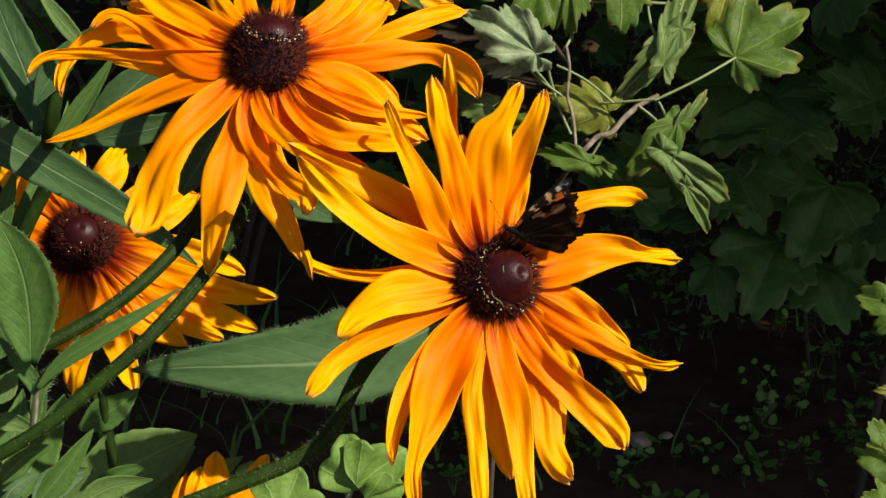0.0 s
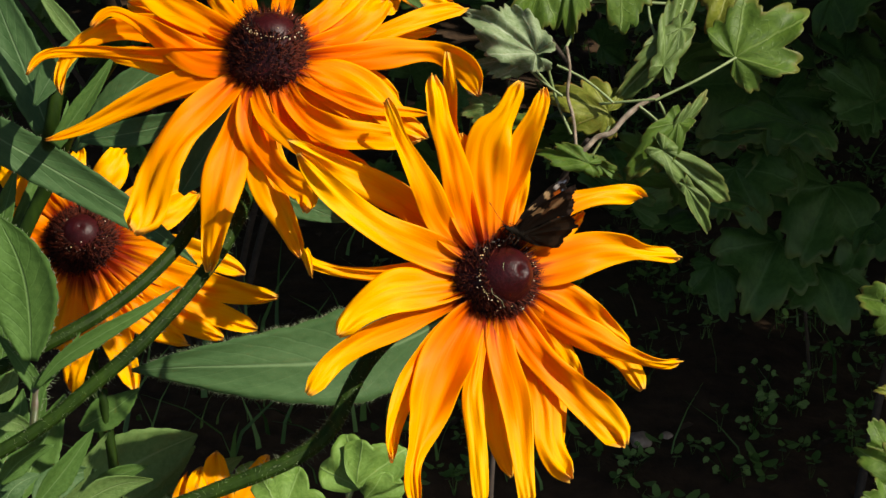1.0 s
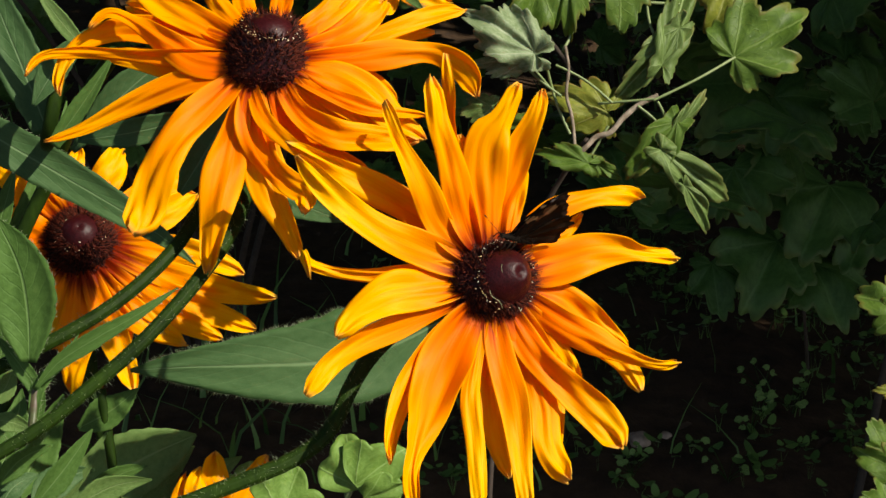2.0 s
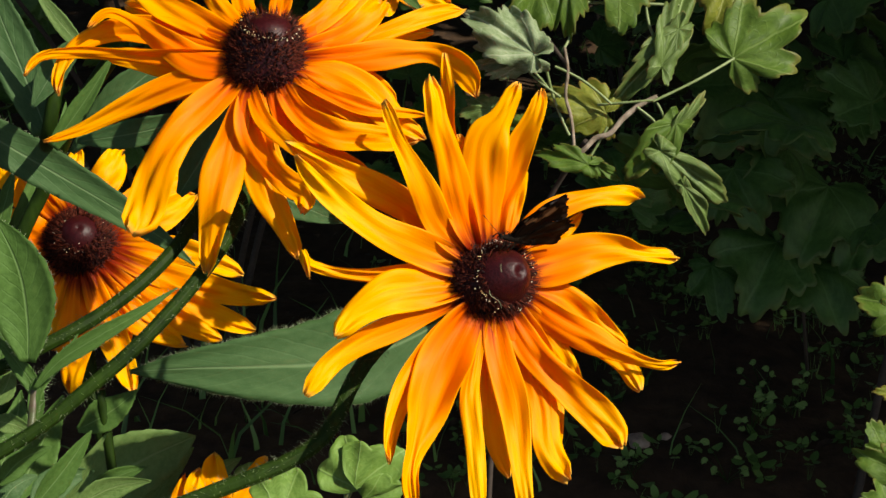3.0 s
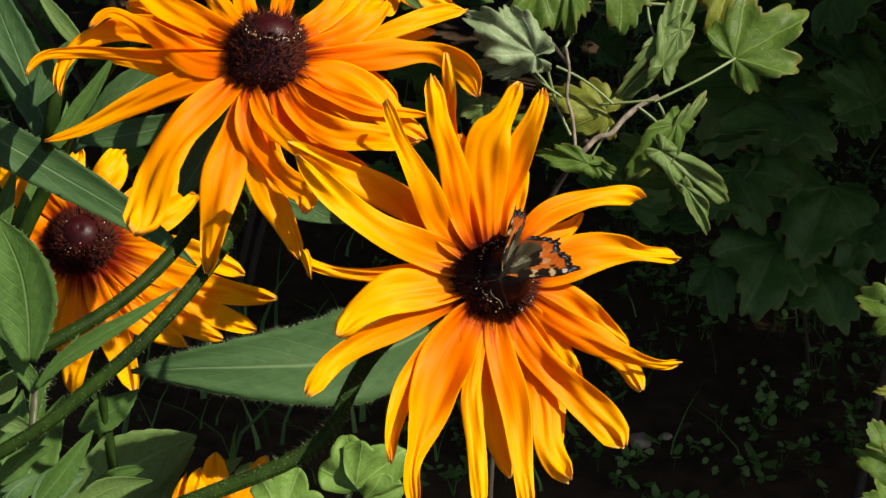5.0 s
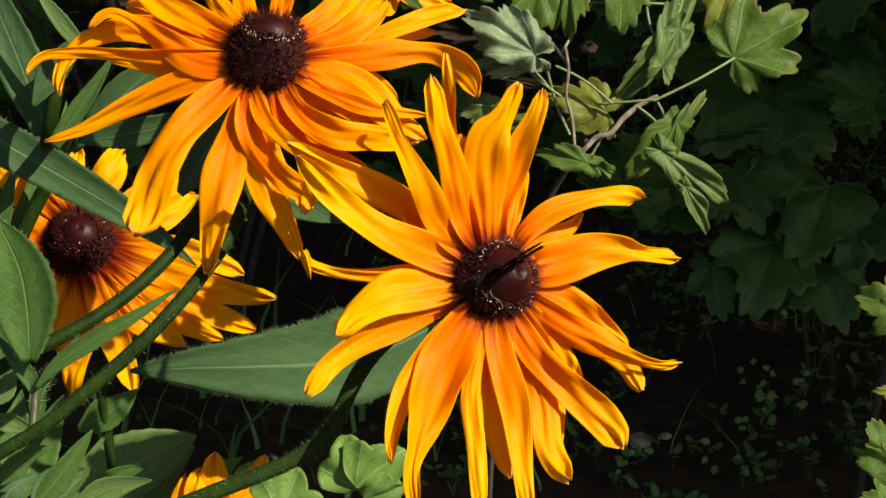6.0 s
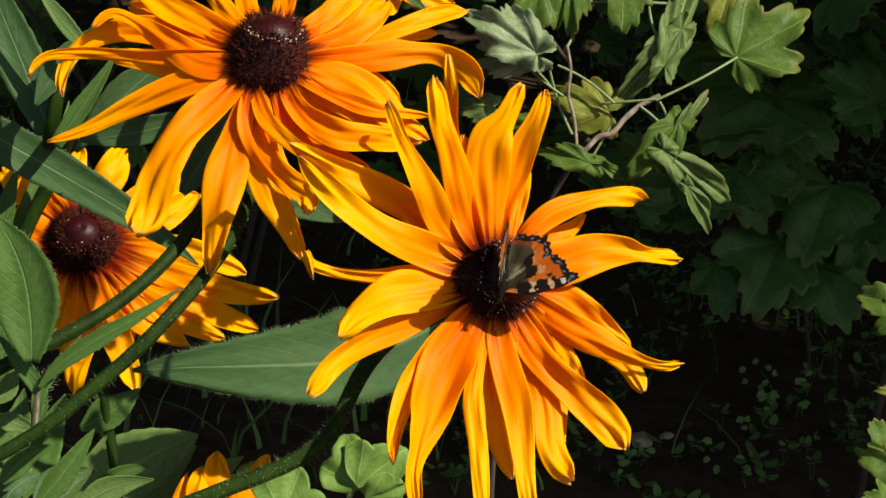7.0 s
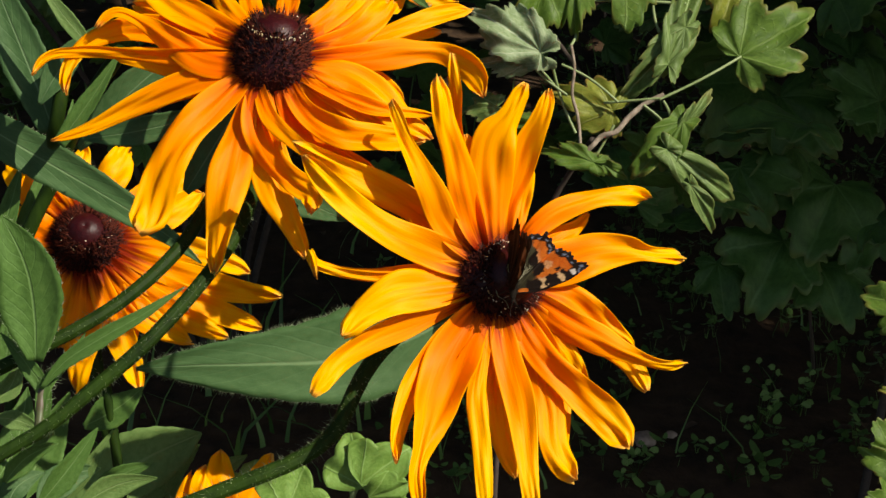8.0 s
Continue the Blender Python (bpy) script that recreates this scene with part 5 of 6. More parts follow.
HEAD[seedling.name] = (-0.5, -1.11, 3.53)
leaf(seedling, [(1.5, 0.49, 1.27), (2.01, 0.47, 1.46), (2.57, 0.49, 1.26)], 0.33, material=LEAF_PALE, name='leaf')
stem(seedling, [(1.5, 0.49, 1.27), (0.82, 0.17, -0.36), (0.5, 1.11, -3.53)], 0.04, material=STEM, name='leaf_stalk')
leaf(seedling, [(1.28, -0.03, 0.05), (1.3, 0.04, 0.42), (1.36, 0.14, 0.4)], 0.28, material=LEAF_PALE, name='leaf')
stem(seedling, [(1.28, -0.03, 0.05), (0.72, -0.07, -0.98), (0.5, 1.11, -3.53)], 0.04, material=STEM, name='leaf_stalk')
leaf(seedling, [(-1.52, -0.09, -1.12), (-1.05, -0.08, -0.86), (-0.54, -0.03, -1)], 0.36, material=LEAF_PALE, name='leaf')
stem(seedling, [(-1.52, -0.09, -1.12), (-0.64, 0.09, -1.68), (0.5, 1.11, -3.53)], 0.04, material=STEM, name='leaf_stalk')
leaf(seedling, [(0.81, 1.48, 0.23), (1.24, 1.52, 0.56), (1.71, 1.59, 0.48)], 0.29, material=LEAF_PALE, name='leaf')
stem(seedling, [(0.81, 1.48, 0.23), (0.61, 1.24, -1.23), (0.5, 1.11, -3.53)], 0.04, material=STEM, name='leaf_stalk')
leaf(seedling, [(-0.4, 0.02, -2.07), (-0.74, 0.02, -1.82), (-1.04, 0.06, -1.96)], 0.30, material=LEAF_PALE, name='leaf')
stem(seedling, [(-0.4, 0.02, -2.07), (-0.03, 0.35, -2.29), (0.5, 1.11, -3.53)], 0.04, material=STEM, name='leaf_stalk')
leaf(seedling, [(-0.64, -0.82, -0.7), (-0.53, -0.72, -0.26), (-0.38, -0.59, -0.22)], 0.35, material=LEAF_PALE, name='leaf')
stem(seedling, [(-0.64, -0.82, -0.7), (-0.28, -0.63, -1.25), (0.5, 1.11, -3.53)], 0.04, material=STEM, name='leaf_stalk')
leaf(seedling, [(0.11, -0.41, 1.87), (0.56, -0.39, 2.16), (1.05, -0.33, 2.06)], 0.32, material=LEAF_PALE, name='leaf')
stem(seedling, [(0.11, -0.41, 1.87), (0.02, -0.74, 0.23), (0.5, 1.11, -3.53)], 0.04, material=STEM, name='leaf_stalk')
seedling = thing("weed_seedling", (0.349, 1.324, -0), "small weed seedling, sun flecks put into its pale leaf colour", "weed", "seedlings")
HEAD[seedling.name] = (-0.57, -1.1, 3.56)
leaf(seedling, [(-1.38, 0.96, -1.21), (-1.82, 0.95, -0.99), (-2.21, 0.98, -1.18)], 0.28, material=LEAF_PALE, name='leaf')
stem(seedling, [(-1.38, 0.96, -1.21), (-0.44, 1.04, -1.99), (0.57, 1.1, -3.56)], 0.04, material=STEM, name='leaf_stalk')
leaf(seedling, [(1.76, 0.26, -1.93), (1.29, 0.23, -1.76), (0.87, 0.23, -2)], 0.35, material=LEAF_PALE, name='leaf')
stem(seedling, [(1.76, 0.26, -1.93), (1.09, 0.54, -2.27), (0.57, 1.1, -3.56)], 0.04, material=STEM, name='leaf_stalk')
leaf(seedling, [(1.2, -1.02, -1.55), (0.68, -0.97, -1.22), (0.21, -0.89, -1.29)], 0.41, material=LEAF_PALE, name='leaf')
stem(seedling, [(1.2, -1.02, -1.55), (0.66, -0.66, -1.74), (0.57, 1.1, -3.56)], 0.04, material=STEM, name='leaf_stalk')
leaf(seedling, [(-1.75, 0, -1.45), (-2.16, -0.05, -1.31), (-2.52, -0.06, -1.58)], 0.34, material=LEAF_PALE, name='leaf')
stem(seedling, [(-1.75, 0, -1.45), (-0.72, 0.22, -1.91), (0.57, 1.1, -3.56)], 0.04, material=STEM, name='leaf_stalk')
leaf(seedling, [(2.06, 1.67, 0.76), (1.69, 1.6, 0.84), (1.38, 1.56, 0.52)], 0.29, material=LEAF_PALE, name='leaf')
stem(seedling, [(2.06, 1.67, 0.76), (1.26, 1.31, -0.96), (0.57, 1.1, -3.56)], 0.04, material=STEM, name='leaf_stalk')
leaf(seedling, [(0.43, 1.4, -0.3), (0.8, 1.46, 0.07), (1.22, 1.56, 0.04)], 0.41, material=LEAF_PALE, name='leaf')
stem(seedling, [(0.43, 1.4, -0.3), (0.46, 1.26, -1.54), (0.57, 1.1, -3.56)], 0.04, material=STEM, name='leaf_stalk')
leaf(seedling, [(1.22, 1.49, -0.18), (1.24, 1.57, 0.25), (1.3, 1.7, 0.27)], 0.29, material=LEAF_PALE, name='leaf')
stem(seedling, [(1.22, 1.49, -0.18), (0.86, 1.32, -1.49), (0.57, 1.1, -3.56)], 0.04, material=STEM, name='leaf_stalk')
seedling = thing("weed_seedling", (0.264, 1.199, -0), "small weed seedling, sun flecks put into its pale leaf colour", "weed", "seedlings")
HEAD[seedling.name] = (-0.46, -1.13, 3.49)
leaf(seedling, [(-0.85, 0.34, -1.47), (-1.08, 0.26, -1.41), (-1.27, 0.22, -1.74)], 0.33, material=LEAF_PALE, name='leaf')
stem(seedling, [(-0.85, 0.34, -1.47), (-0.27, 0.54, -1.98), (0.46, 1.13, -3.49)], 0.04, material=STEM, name='leaf_stalk')
leaf(seedling, [(1.07, -1.04, -0.4), (1.35, -1.09, -0.27), (1.66, -1.1, -0.54)], 0.38, material=LEAF_PALE, name='leaf')
stem(seedling, [(1.07, -1.04, -0.4), (0.54, -0.87, -0.97), (0.46, 1.13, -3.49)], 0.04, material=STEM, name='leaf_stalk')
leaf(seedling, [(-1.12, 0.3, -1.55), (-0.97, 0.39, -1.14), (-0.78, 0.5, -1.12)], 0.40, material=LEAF_PALE, name='leaf')
stem(seedling, [(-1.12, 0.3, -1.55), (-0.4, 0.53, -2.02), (0.46, 1.13, -3.49)], 0.04, material=STEM, name='leaf_stalk')
leaf(seedling, [(-1.82, 0.09, 1.6), (-2.26, 0.13, 1.91), (-2.67, 0.2, 1.83)], 0.36, material=LEAF_PALE, name='leaf')
stem(seedling, [(-1.82, 0.09, 1.6), (-0.89, -0.22, -0.02), (0.46, 1.13, -3.49)], 0.04, material=STEM, name='leaf_stalk')
leaf(seedling, [(1.88, -0.67, -1.25), (1.47, -0.64, -0.94), (1.11, -0.57, -1.02)], 0.29, material=LEAF_PALE, name='leaf')
stem(seedling, [(1.88, -0.67, -1.25), (1.01, -0.39, -1.59), (0.46, 1.13, -3.49)], 0.04, material=STEM, name='leaf_stalk')
leaf(seedling, [(-1.62, 1.01, -0.63), (-1.91, 0.91, -0.6), (-2.16, 0.85, -0.96)], 0.32, material=LEAF_PALE, name='leaf')
stem(seedling, [(-1.62, 1.01, -0.63), (-0.63, 0.98, -1.63), (0.46, 1.13, -3.49)], 0.04, material=STEM, name='leaf_stalk')
leaf(seedling, [(0.68, 0.72, -0.51), (1.06, 0.73, -0.26), (1.48, 0.77, -0.4)], 0.29, material=LEAF_PALE, name='leaf')
stem(seedling, [(0.68, 0.72, -0.51), (0.5, 0.71, -1.48), (0.46, 1.13, -3.49)], 0.04, material=STEM, name='leaf_stalk')
seedling = thing("weed_seedling", (0.176, 1.208, -0), "small weed seedling, sun flecks put into its pale leaf colour", "weed", "seedlings")
HEAD[seedling.name] = (-0.31, -1.13, 3.5)
leaf(seedling, [(0.59, 1.56, -0.16), (0.59, 1.63, 0.23), (0.62, 1.74, 0.23)], 0.33, material=LEAF_PALE, name='leaf')
stem(seedling, [(0.59, 1.56, -0.16), (0.44, 1.39, -1.48), (0.31, 1.13, -3.5)], 0.04, material=STEM, name='leaf_stalk')
leaf(seedling, [(-0.31, -0.37, -0.63), (-0.6, -0.47, -0.61), (-0.86, -0.53, -0.97)], 0.30, material=LEAF_PALE, name='leaf')
stem(seedling, [(-0.31, -0.37, -0.63), (-0.11, -0.23, -1.29), (0.31, 1.13, -3.5)], 0.04, material=STEM, name='leaf_stalk')
leaf(seedling, [(-1.49, -0.8, -0.42), (-1.21, -0.9, -0.41), (-0.91, -0.97, -0.79)], 0.35, material=LEAF_PALE, name='leaf')
stem(seedling, [(-1.49, -0.8, -0.42), (-0.73, -0.65, -1.05), (0.31, 1.13, -3.5)], 0.04, material=STEM, name='leaf_stalk')
leaf(seedling, [(2, 0.39, -0.16), (1.55, 0.41, 0.11), (1.13, 0.46, -0.01)], 0.35, material=LEAF_PALE, name='leaf')
stem(seedling, [(2, 0.39, -0.16), (1.08, 0.36, -1.19), (0.31, 1.13, -3.5)], 0.04, material=STEM, name='leaf_stalk')
leaf(seedling, [(0.45, 0.8, -0.25), (0.17, 0.7, -0.24), (-0.08, 0.63, -0.62)], 0.31, material=LEAF_PALE, name='leaf')
stem(seedling, [(0.45, 0.8, -0.25), (0.33, 0.73, -1.34), (0.31, 1.13, -3.5)], 0.04, material=STEM, name='leaf_stalk')
leaf(seedling, [(-1.16, -1.9, -0.61), (-1.37, -1.99, -0.57), (-1.56, -2.04, -0.91)], 0.26, material=LEAF_PALE, name='leaf')
stem(seedling, [(-1.16, -1.9, -0.61), (-0.62, -1.59, -0.89), (0.31, 1.13, -3.5)], 0.04, material=STEM, name='leaf_stalk')
leaf(seedling, [(-0.77, 0.43, -1.03), (-1.15, 0.47, -0.7), (-1.51, 0.55, -0.77)], 0.28, material=LEAF_PALE, name='leaf')
stem(seedling, [(-0.77, 0.43, -1.03), (-0.29, 0.54, -1.73), (0.31, 1.13, -3.5)], 0.04, material=STEM, name='leaf_stalk')

# ---- shaded background ----
def scatter_leaves(plant, meshes, count, low, high, size, seed, tilt=50):
    """Leaves in a box (m, from the plant's root), sharing a few meshes."""
    rng = random.Random(seed)
    for i in range(count):
        place = [rng.uniform(a, b) for a, b in zip(low, high)]
        me = meshes[i % len(meshes)]
        ob = new("leaf", me)
        ob.parent = plant
        s = rng.uniform(*size)
        ob.matrix_basis = pose(*place, rng.uniform(-10, tilt + 20), rng.uniform(-tilt, tilt), rng.uniform(-180, 180)) @ Matrix.Diagonal((s, s, s, 1))


def bush(base, label, canes, reach, count, low, high, size, seed):
    plant = thing("currant_bush", base, label, "bush")
    HEAD[plant.name] = (0.0, 0.0, 0.0)
    rng = random.Random(seed)
    for _ in range(canes):
        a, r = rng.uniform(0, 6.28), rng.uniform(0.3, 1.0)
        top = (reach[0] * r * math.cos(a), reach[1] * r * math.sin(a), reach[2] * rng.uniform(0.7, 1.0))
        stem(plant, [(top[0] * 0.08, top[1] * 0.08, -1), (top[0] * 0.4, top[1] * 0.4, top[2] * 0.55), top], 0.35, material=CANE_SHADE, name="cane", fall=(1.2, 0.4))
    meshes = []
    for k in range(4):
        me = lobed_mesh("bush_leaf", seed=seed + k)
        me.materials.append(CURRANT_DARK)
        me.polygons.foreach_set("use_smooth", [True] * len(me.polygons))
        meshes.append(me)
    scatter_leaves(plant, meshes, count, low, high, size, seed)
    return plant


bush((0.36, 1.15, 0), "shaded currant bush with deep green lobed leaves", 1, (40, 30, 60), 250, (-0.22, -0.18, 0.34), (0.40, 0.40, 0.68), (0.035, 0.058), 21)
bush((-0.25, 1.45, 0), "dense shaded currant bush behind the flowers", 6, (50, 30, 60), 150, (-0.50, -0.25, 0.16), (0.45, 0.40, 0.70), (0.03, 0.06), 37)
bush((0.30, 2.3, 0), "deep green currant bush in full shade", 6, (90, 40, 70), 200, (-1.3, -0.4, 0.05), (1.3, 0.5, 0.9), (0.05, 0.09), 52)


def build_grass(name, count, low, high, height, wide, seed, label):
    """Single blades, each bent over, in one mesh."""
    rng = np.random.RandomState(seed)
    verts, faces = [], []
    for _ in range(count):
        x, y = rng.uniform(low[0], high[0]), rng.uniform(low[1], high[1])
        h, w, a, bend = rng.uniform(*height), rng.uniform(*wide), rng.uniform(0, 6.28), rng.uniform(0.2, 1.0)
        dx, dy = math.cos(a), math.sin(a)
        k = len(verts)
        for s in (0, 0.35, 0.7, 1.0):
            off = bend * h * s * s
            z = h * s * (1 - 0.3 * bend * s)
            ww = w * (1 - s * 0.95)
            verts += [(x + dx * off - dy * ww, y + dy * off + dx * ww, z - 0.01), (x + dx * off, y + dy * off, z - 0.01 - ww * 0.4), (x + dx * off + dy * ww, y + dy * off - dx * ww, z - 0.01)]
        for s in range(3):
            b = k + 3 * s
            faces += [(b, b + 1, b + 4, b + 3), (b + 1, b + 2, b + 5, b + 4)]
    ob = link_mesh(name, mesh_from(name, verts, faces), GRASS)
    tagged(ob, label, "grass", kind="stuff")


build_grass("grass", 420, (-0.7, 0.75), (0.9, 2.6), (0.03, 0.10), (0.0012, 0.003), 5, "sparse thin grass blades on shaded soil")
build_grass("grass_tuft", 90, (-0.34, 1.22), (0.04, 1.50), (0.05, 0.13), (0.0022, 0.0042), 15, "tuft of broad grass blades on shaded soil")
build_grass("meadow_grass", 9000, (-6, -7), (6, -0.8), (0.05, 0.16), (0.002, 0.004), 6, "short garden grass in the open sun")


def build_weeds(count, seed):
    """Small seedlings with two or three round leaves, in one mesh."""
    rng = np.random.RandomState(seed)
    verts, faces = [], []
    for _ in range(count):
        x, y, h = rng.uniform(-0.7, 0.9), rng.uniform(0.95, 2.5), rng.uniform(0.004, 0.035)
        if noise.noise((x * 6, y * 6, 5)) < -0.22 + 0.3 * rng.rand() or x < -0.08 + 0.1 * rng.rand():
            continue
        for a in rng.uniform(0, 6.28) + np.arange(rng.randint(2, 5)) * rng.uniform(1.5, 2.4):
            s = rng.uniform(0.003, 0.0075)
            c = np.array((x + math.cos(a) * s * 1.2, y + math.sin(a) * s * 1.2, h))
            u = np.array((math.cos(a), math.sin(a), rng.uniform(-0.2, 0.7))) * s
            v = np.array((-math.sin(a), math.cos(a), rng.uniform(-0.3, 0.3))) * s * 0.65
            k = len(verts)
            for t in np.arange(8) * math.pi / 4:
                verts.append(c + u * math.cos(t) + v * math.sin(t) + np.array((0, 0, 0.15 * s * math.cos(2 * t))))
            verts.append(c - np.array((0, 0, 0.12 * s)))
            faces += [(k + i, k + (i + 1) % 8, k + 8) for i in range(8)]
            b = len(verts)
            verts += [(x - 0.0003, y, 0), (x + 0.0003, y, 0), tuple(c)]
            faces.append((b, b + 1, b + 2))
    ob = link_mesh("weeds", mesh_from("weeds", verts, faces), GRASS)
    tagged(ob, "small green seedlings scattered on shaded soil", "weeds", kind="stuff")


build_weeds(4200, 8)


def build_litter(count, seed):
    """Curled dead leaf scraps and crumbs on the soil."""
    rng = np.random.RandomState(seed)
    verts, faces = [], []
    for _ in range(count):
        x, y, s = rng.uniform(-0.7, 0.9), rng.uniform(0.8, 2.5), rng.uniform(0.003, 0.012)
        a, t = rng.uniform(0, 6.28), rng.uniform(-0.5, 0.5)
        u = np.array((math.cos(a), math.sin(a), t)) * s
        v = np.array((-math.sin(a), math.cos(a), -t * 0.6)) * s * 0.5
        c = np.array((x, y, 0.008 + s * 0.3))
        k = len(verts)
        up = np.array((0, 0, s * 0.3))
        verts += [c - u, c - u * 0.3 + v + up, c + u * 0.5 + v * 0.8 + up, c + u, c + u * 0.4 - v + up, c - u * 0.4 - v * 0.9 + up, c]
        faces += [(k + i, k + (i + 1) % 6, k + 6) for i in range(6)]
    ob = link_mesh("leaf_litter", mesh_from("leaf_litter", verts, faces), LITTER)
    tagged(ob, "curled dry brown leaf scraps on the soil", "litter", kind="stuff")


build_litter(260, 9)


def pebble(x, y, size, seed):
    bm = bmesh.new()
    bmesh.ops.create_icosphere(bm, subdivisions=3, radius=size)
    for v in bm.verts:
        v.co *= 1 + 0.22 * noise.noise(v.co * (1.3 / size) + Vector((seed, 0, 0)))
        v.co.z *= 0.62
    me = bpy.data.meshes.new("pebble")
    bm.to_mesh(me)
    bm.free()
    ob = link_mesh("pebble", me, STONE)
    ob.location = (x, y, size * 0.35)
    tagged(ob, "small pale pinkish stone lying on dark soil", "stone", "stones on the soil")


pebble(0.19, 1.27, 0.011, 3)
pebble(0.217, 1.28, 0.006, 11)


def build_shade_tree():
    """An unseen tree, added to keep the ground behind the flowers in shade."""
    tree = thing("tree", (2.6, 2.64, 0), "unseen leafy tree added to shade the bed", "tree")
    HEAD[tree.name] = (0.0, 0.0, 0.0)
    stem(tree, [(0, 0, -5), (5, 3, 80), (-5, 0, 170), (0, 0, 260)], 13, material=BARK, name="trunk", fall=(1.2, 0.5))
    for p in ((-180, -150, 190), (-260, -60, 205), (-60, -190, 195), (90, -60, 215), (-120, 80, 220), (30, 120, 230), (-330, 60, 200)):
        stem(tree, [(-3, 0, 125), (p[0] * 0.5, p[1] * 0.5, 168), p], 4, material=BARK, name="limb", fall=(1.2, 0.3))
    rng = np.random.RandomState(17)
    verts, faces = [], []
    # The crown: a broad uneven dome, densest below.
    made = 0
    while made < 14500:
        x, y = rng.uniform(-4.4, 2.6), rng.uniform(-2.4, 2.6)
        lump = 0.35 * noise.noise((x * 1.1, y * 1.1, 2)) + 0.2 * noise.noise((x * 3, y * 3, 9))
        reach = abs((x + 0.9) / 3.3) ** 4 + abs((y - 0.1) / 2.35) ** 4
        if reach > 1.0 + 0.4 * lump:
            continue
        made += 1
        top = 1.85 + 1.1 * max(0.0, 1 - reach) ** 0.5 + lump
        z = 1.50 + (top - 1.50) * rng.rand() ** 1.6
        s = rng.uniform(0.05, 0.085)
        a = rng.uniform(0, 6.28)
        u = np.array((math.cos(a), math.sin(a), rng.uniform(-0.5, 0.3))) * s
        v = np.array((-math.sin(a), math.cos(a), rng.uniform(-0.4, 0.4))) * s * 0.55
        c = np.array((x, y, z))
        k = len(verts)
        verts += [c - u, c - u * 0.2 + v, c + u * 0.5 + v * 0.8, c + u * 1.1, c + u * 0.5 - v * 0.8, c - u * 0.2 - v]
        faces += [(k, k + 1, k + 2, k + 3), (k, k + 3, k + 4, k + 5)]
    # A low skirt of twigs, added to block more sun at the edge of the crown.
    for _ in range(3600):
        x, y = rng.uniform(-3.5, 0.2), rng.uniform(-2.12, -1.2)
        z = rng.uniform(1.36, 1.56) + 0.06 * noise.noise((x * 2, y * 2, 4))
        s = rng.uniform(0.04, 0.07)
        a = rng.uniform(0, 6.28)
        u = np.array((math.cos(a), math.sin(a), rng.uniform(-0.5, 0.3))) * s
        v = np.array((-math.sin(a), math.cos(a), rng.uniform(-0.4, 0.4))) * s * 0.55
        c = np.array((x, y, z))
        k = len(verts)
        verts += [c - u, c - u * 0.2 + v, c + u * 0.5 + v * 0.8, c + u * 1.1, c + u * 0.5 - v * 0.8, c - u * 0.2 - v]
        faces += [(k, k + 1, k + 2, k + 3), (k, k + 3, k + 4, k + 5)]
    crown = link_mesh("crown", mesh_from("crown", verts, faces), CROWN, tree)
    tagged(crown, kind="stuff")


build_shade_tree()


def hedge(base, length, turn, height, label, seed):
    """An unseen clipped hedge, added to close the bed against light: dense small leaves over a twiggy core."""
    ob = thing("hedge", base, label, "hedge")
    ob.rotation_euler = (0, 0, radians(turn))
    rng = np.random.RandomState(seed)
    n = int(length * height * 2600)
    verts, faces = [], []
    c = np.stack((rng.uniform(-length / 2, length / 2, n), rng.uniform(-0.12, 0.12, n), height * rng.rand(n) ** 0.9 + 0.06 * rng.normal(0, 1, n) * rng.rand(n)), axis=1)
    c[:, 2] = np.maximum(c[:, 2], 0.01)
    u = unit(rng.normal(0, 1, (n, 3)) * (1, 0.5, 1)) * rng.uniform(0.025, 0.04, (n, 1))
    v = unit(np.cross(u, rng.normal(0, 1, (n, 3)))) * 0.018
    verts = np.stack((c - u, c + v, c + u, c - v), axis=1).reshape(-1, 3)
    faces = [(4 * i, 4 * i + 1, 4 * i + 2, 4 * i + 3) for i in range(n)]
    tagged(link_mesh("foliage", mesh_from("foliage", verts, faces), CROWN, ob), kind="stuff")
    HEAD[ob.name] = (0.0, 0.0, 0.0)
    for k in range(int(length * 2)):
        x = (k + 0.5) / int(length * 2) * length * 100 - length * 50
        stem(ob, [(x, 0, -2), (x + 4, 1, height * 50), (x - 2, -1, height * 92)], 1.0, material=CANE_SHADE, name="trunk", fall=(1.2, 0.4))


hedge((0.4, 3.4, 0), 6.0, 0, 1.35, "unseen hedge added behind the bed to block light", 61)
hedge((-2.3, 2.0, 0), 2.8, 90, 1.35, "unseen hedge added beside the bed to block light", 62)
hedge((3.0, 2.0, 0), 2.8, 90, 1.35, "unseen hedge added along the far side to block light", 63)


# ---- butterfly ----
def wing_material():
    n = Nodes("wing_scales")
    c = n.tree.nodes.new("ShaderNodeVertexColor")
    c.layer_name = "scales"
    g = n.noise(n.obj(), 2600, 2)
    col = n.mix(n.ramp(g, (0.3, (0.35,) * 3), (0.7, (0, 0, 0))), c.outputs[0], (0.02, 0.012, 0.008))
    n.bump(g, 0.3, 0.0002)
    return n.finish(col, 0.75, 0.04, 0.06)


WING = wing_material()
FUR = plain_material("butterfly_fur", (0.003, 0.002, 0.0015), (0.011, 0.008, 0.005), 1500, 0.85, 0.08, 0.5, 0.0003, 0, 0.6)
DOWN = plain_material("wing_hair", (0.05, 0.045, 0.028), (0.15, 0.14, 0.09), 1500, 0.8, 0.1, 0.1, 0.0002, 0, 0.8)
FEELER = plain_material("butterfly_feeler", (0.006, 0.004, 0.003), (0.025, 0.018, 0.012), 1500, 0.7, 0.1)


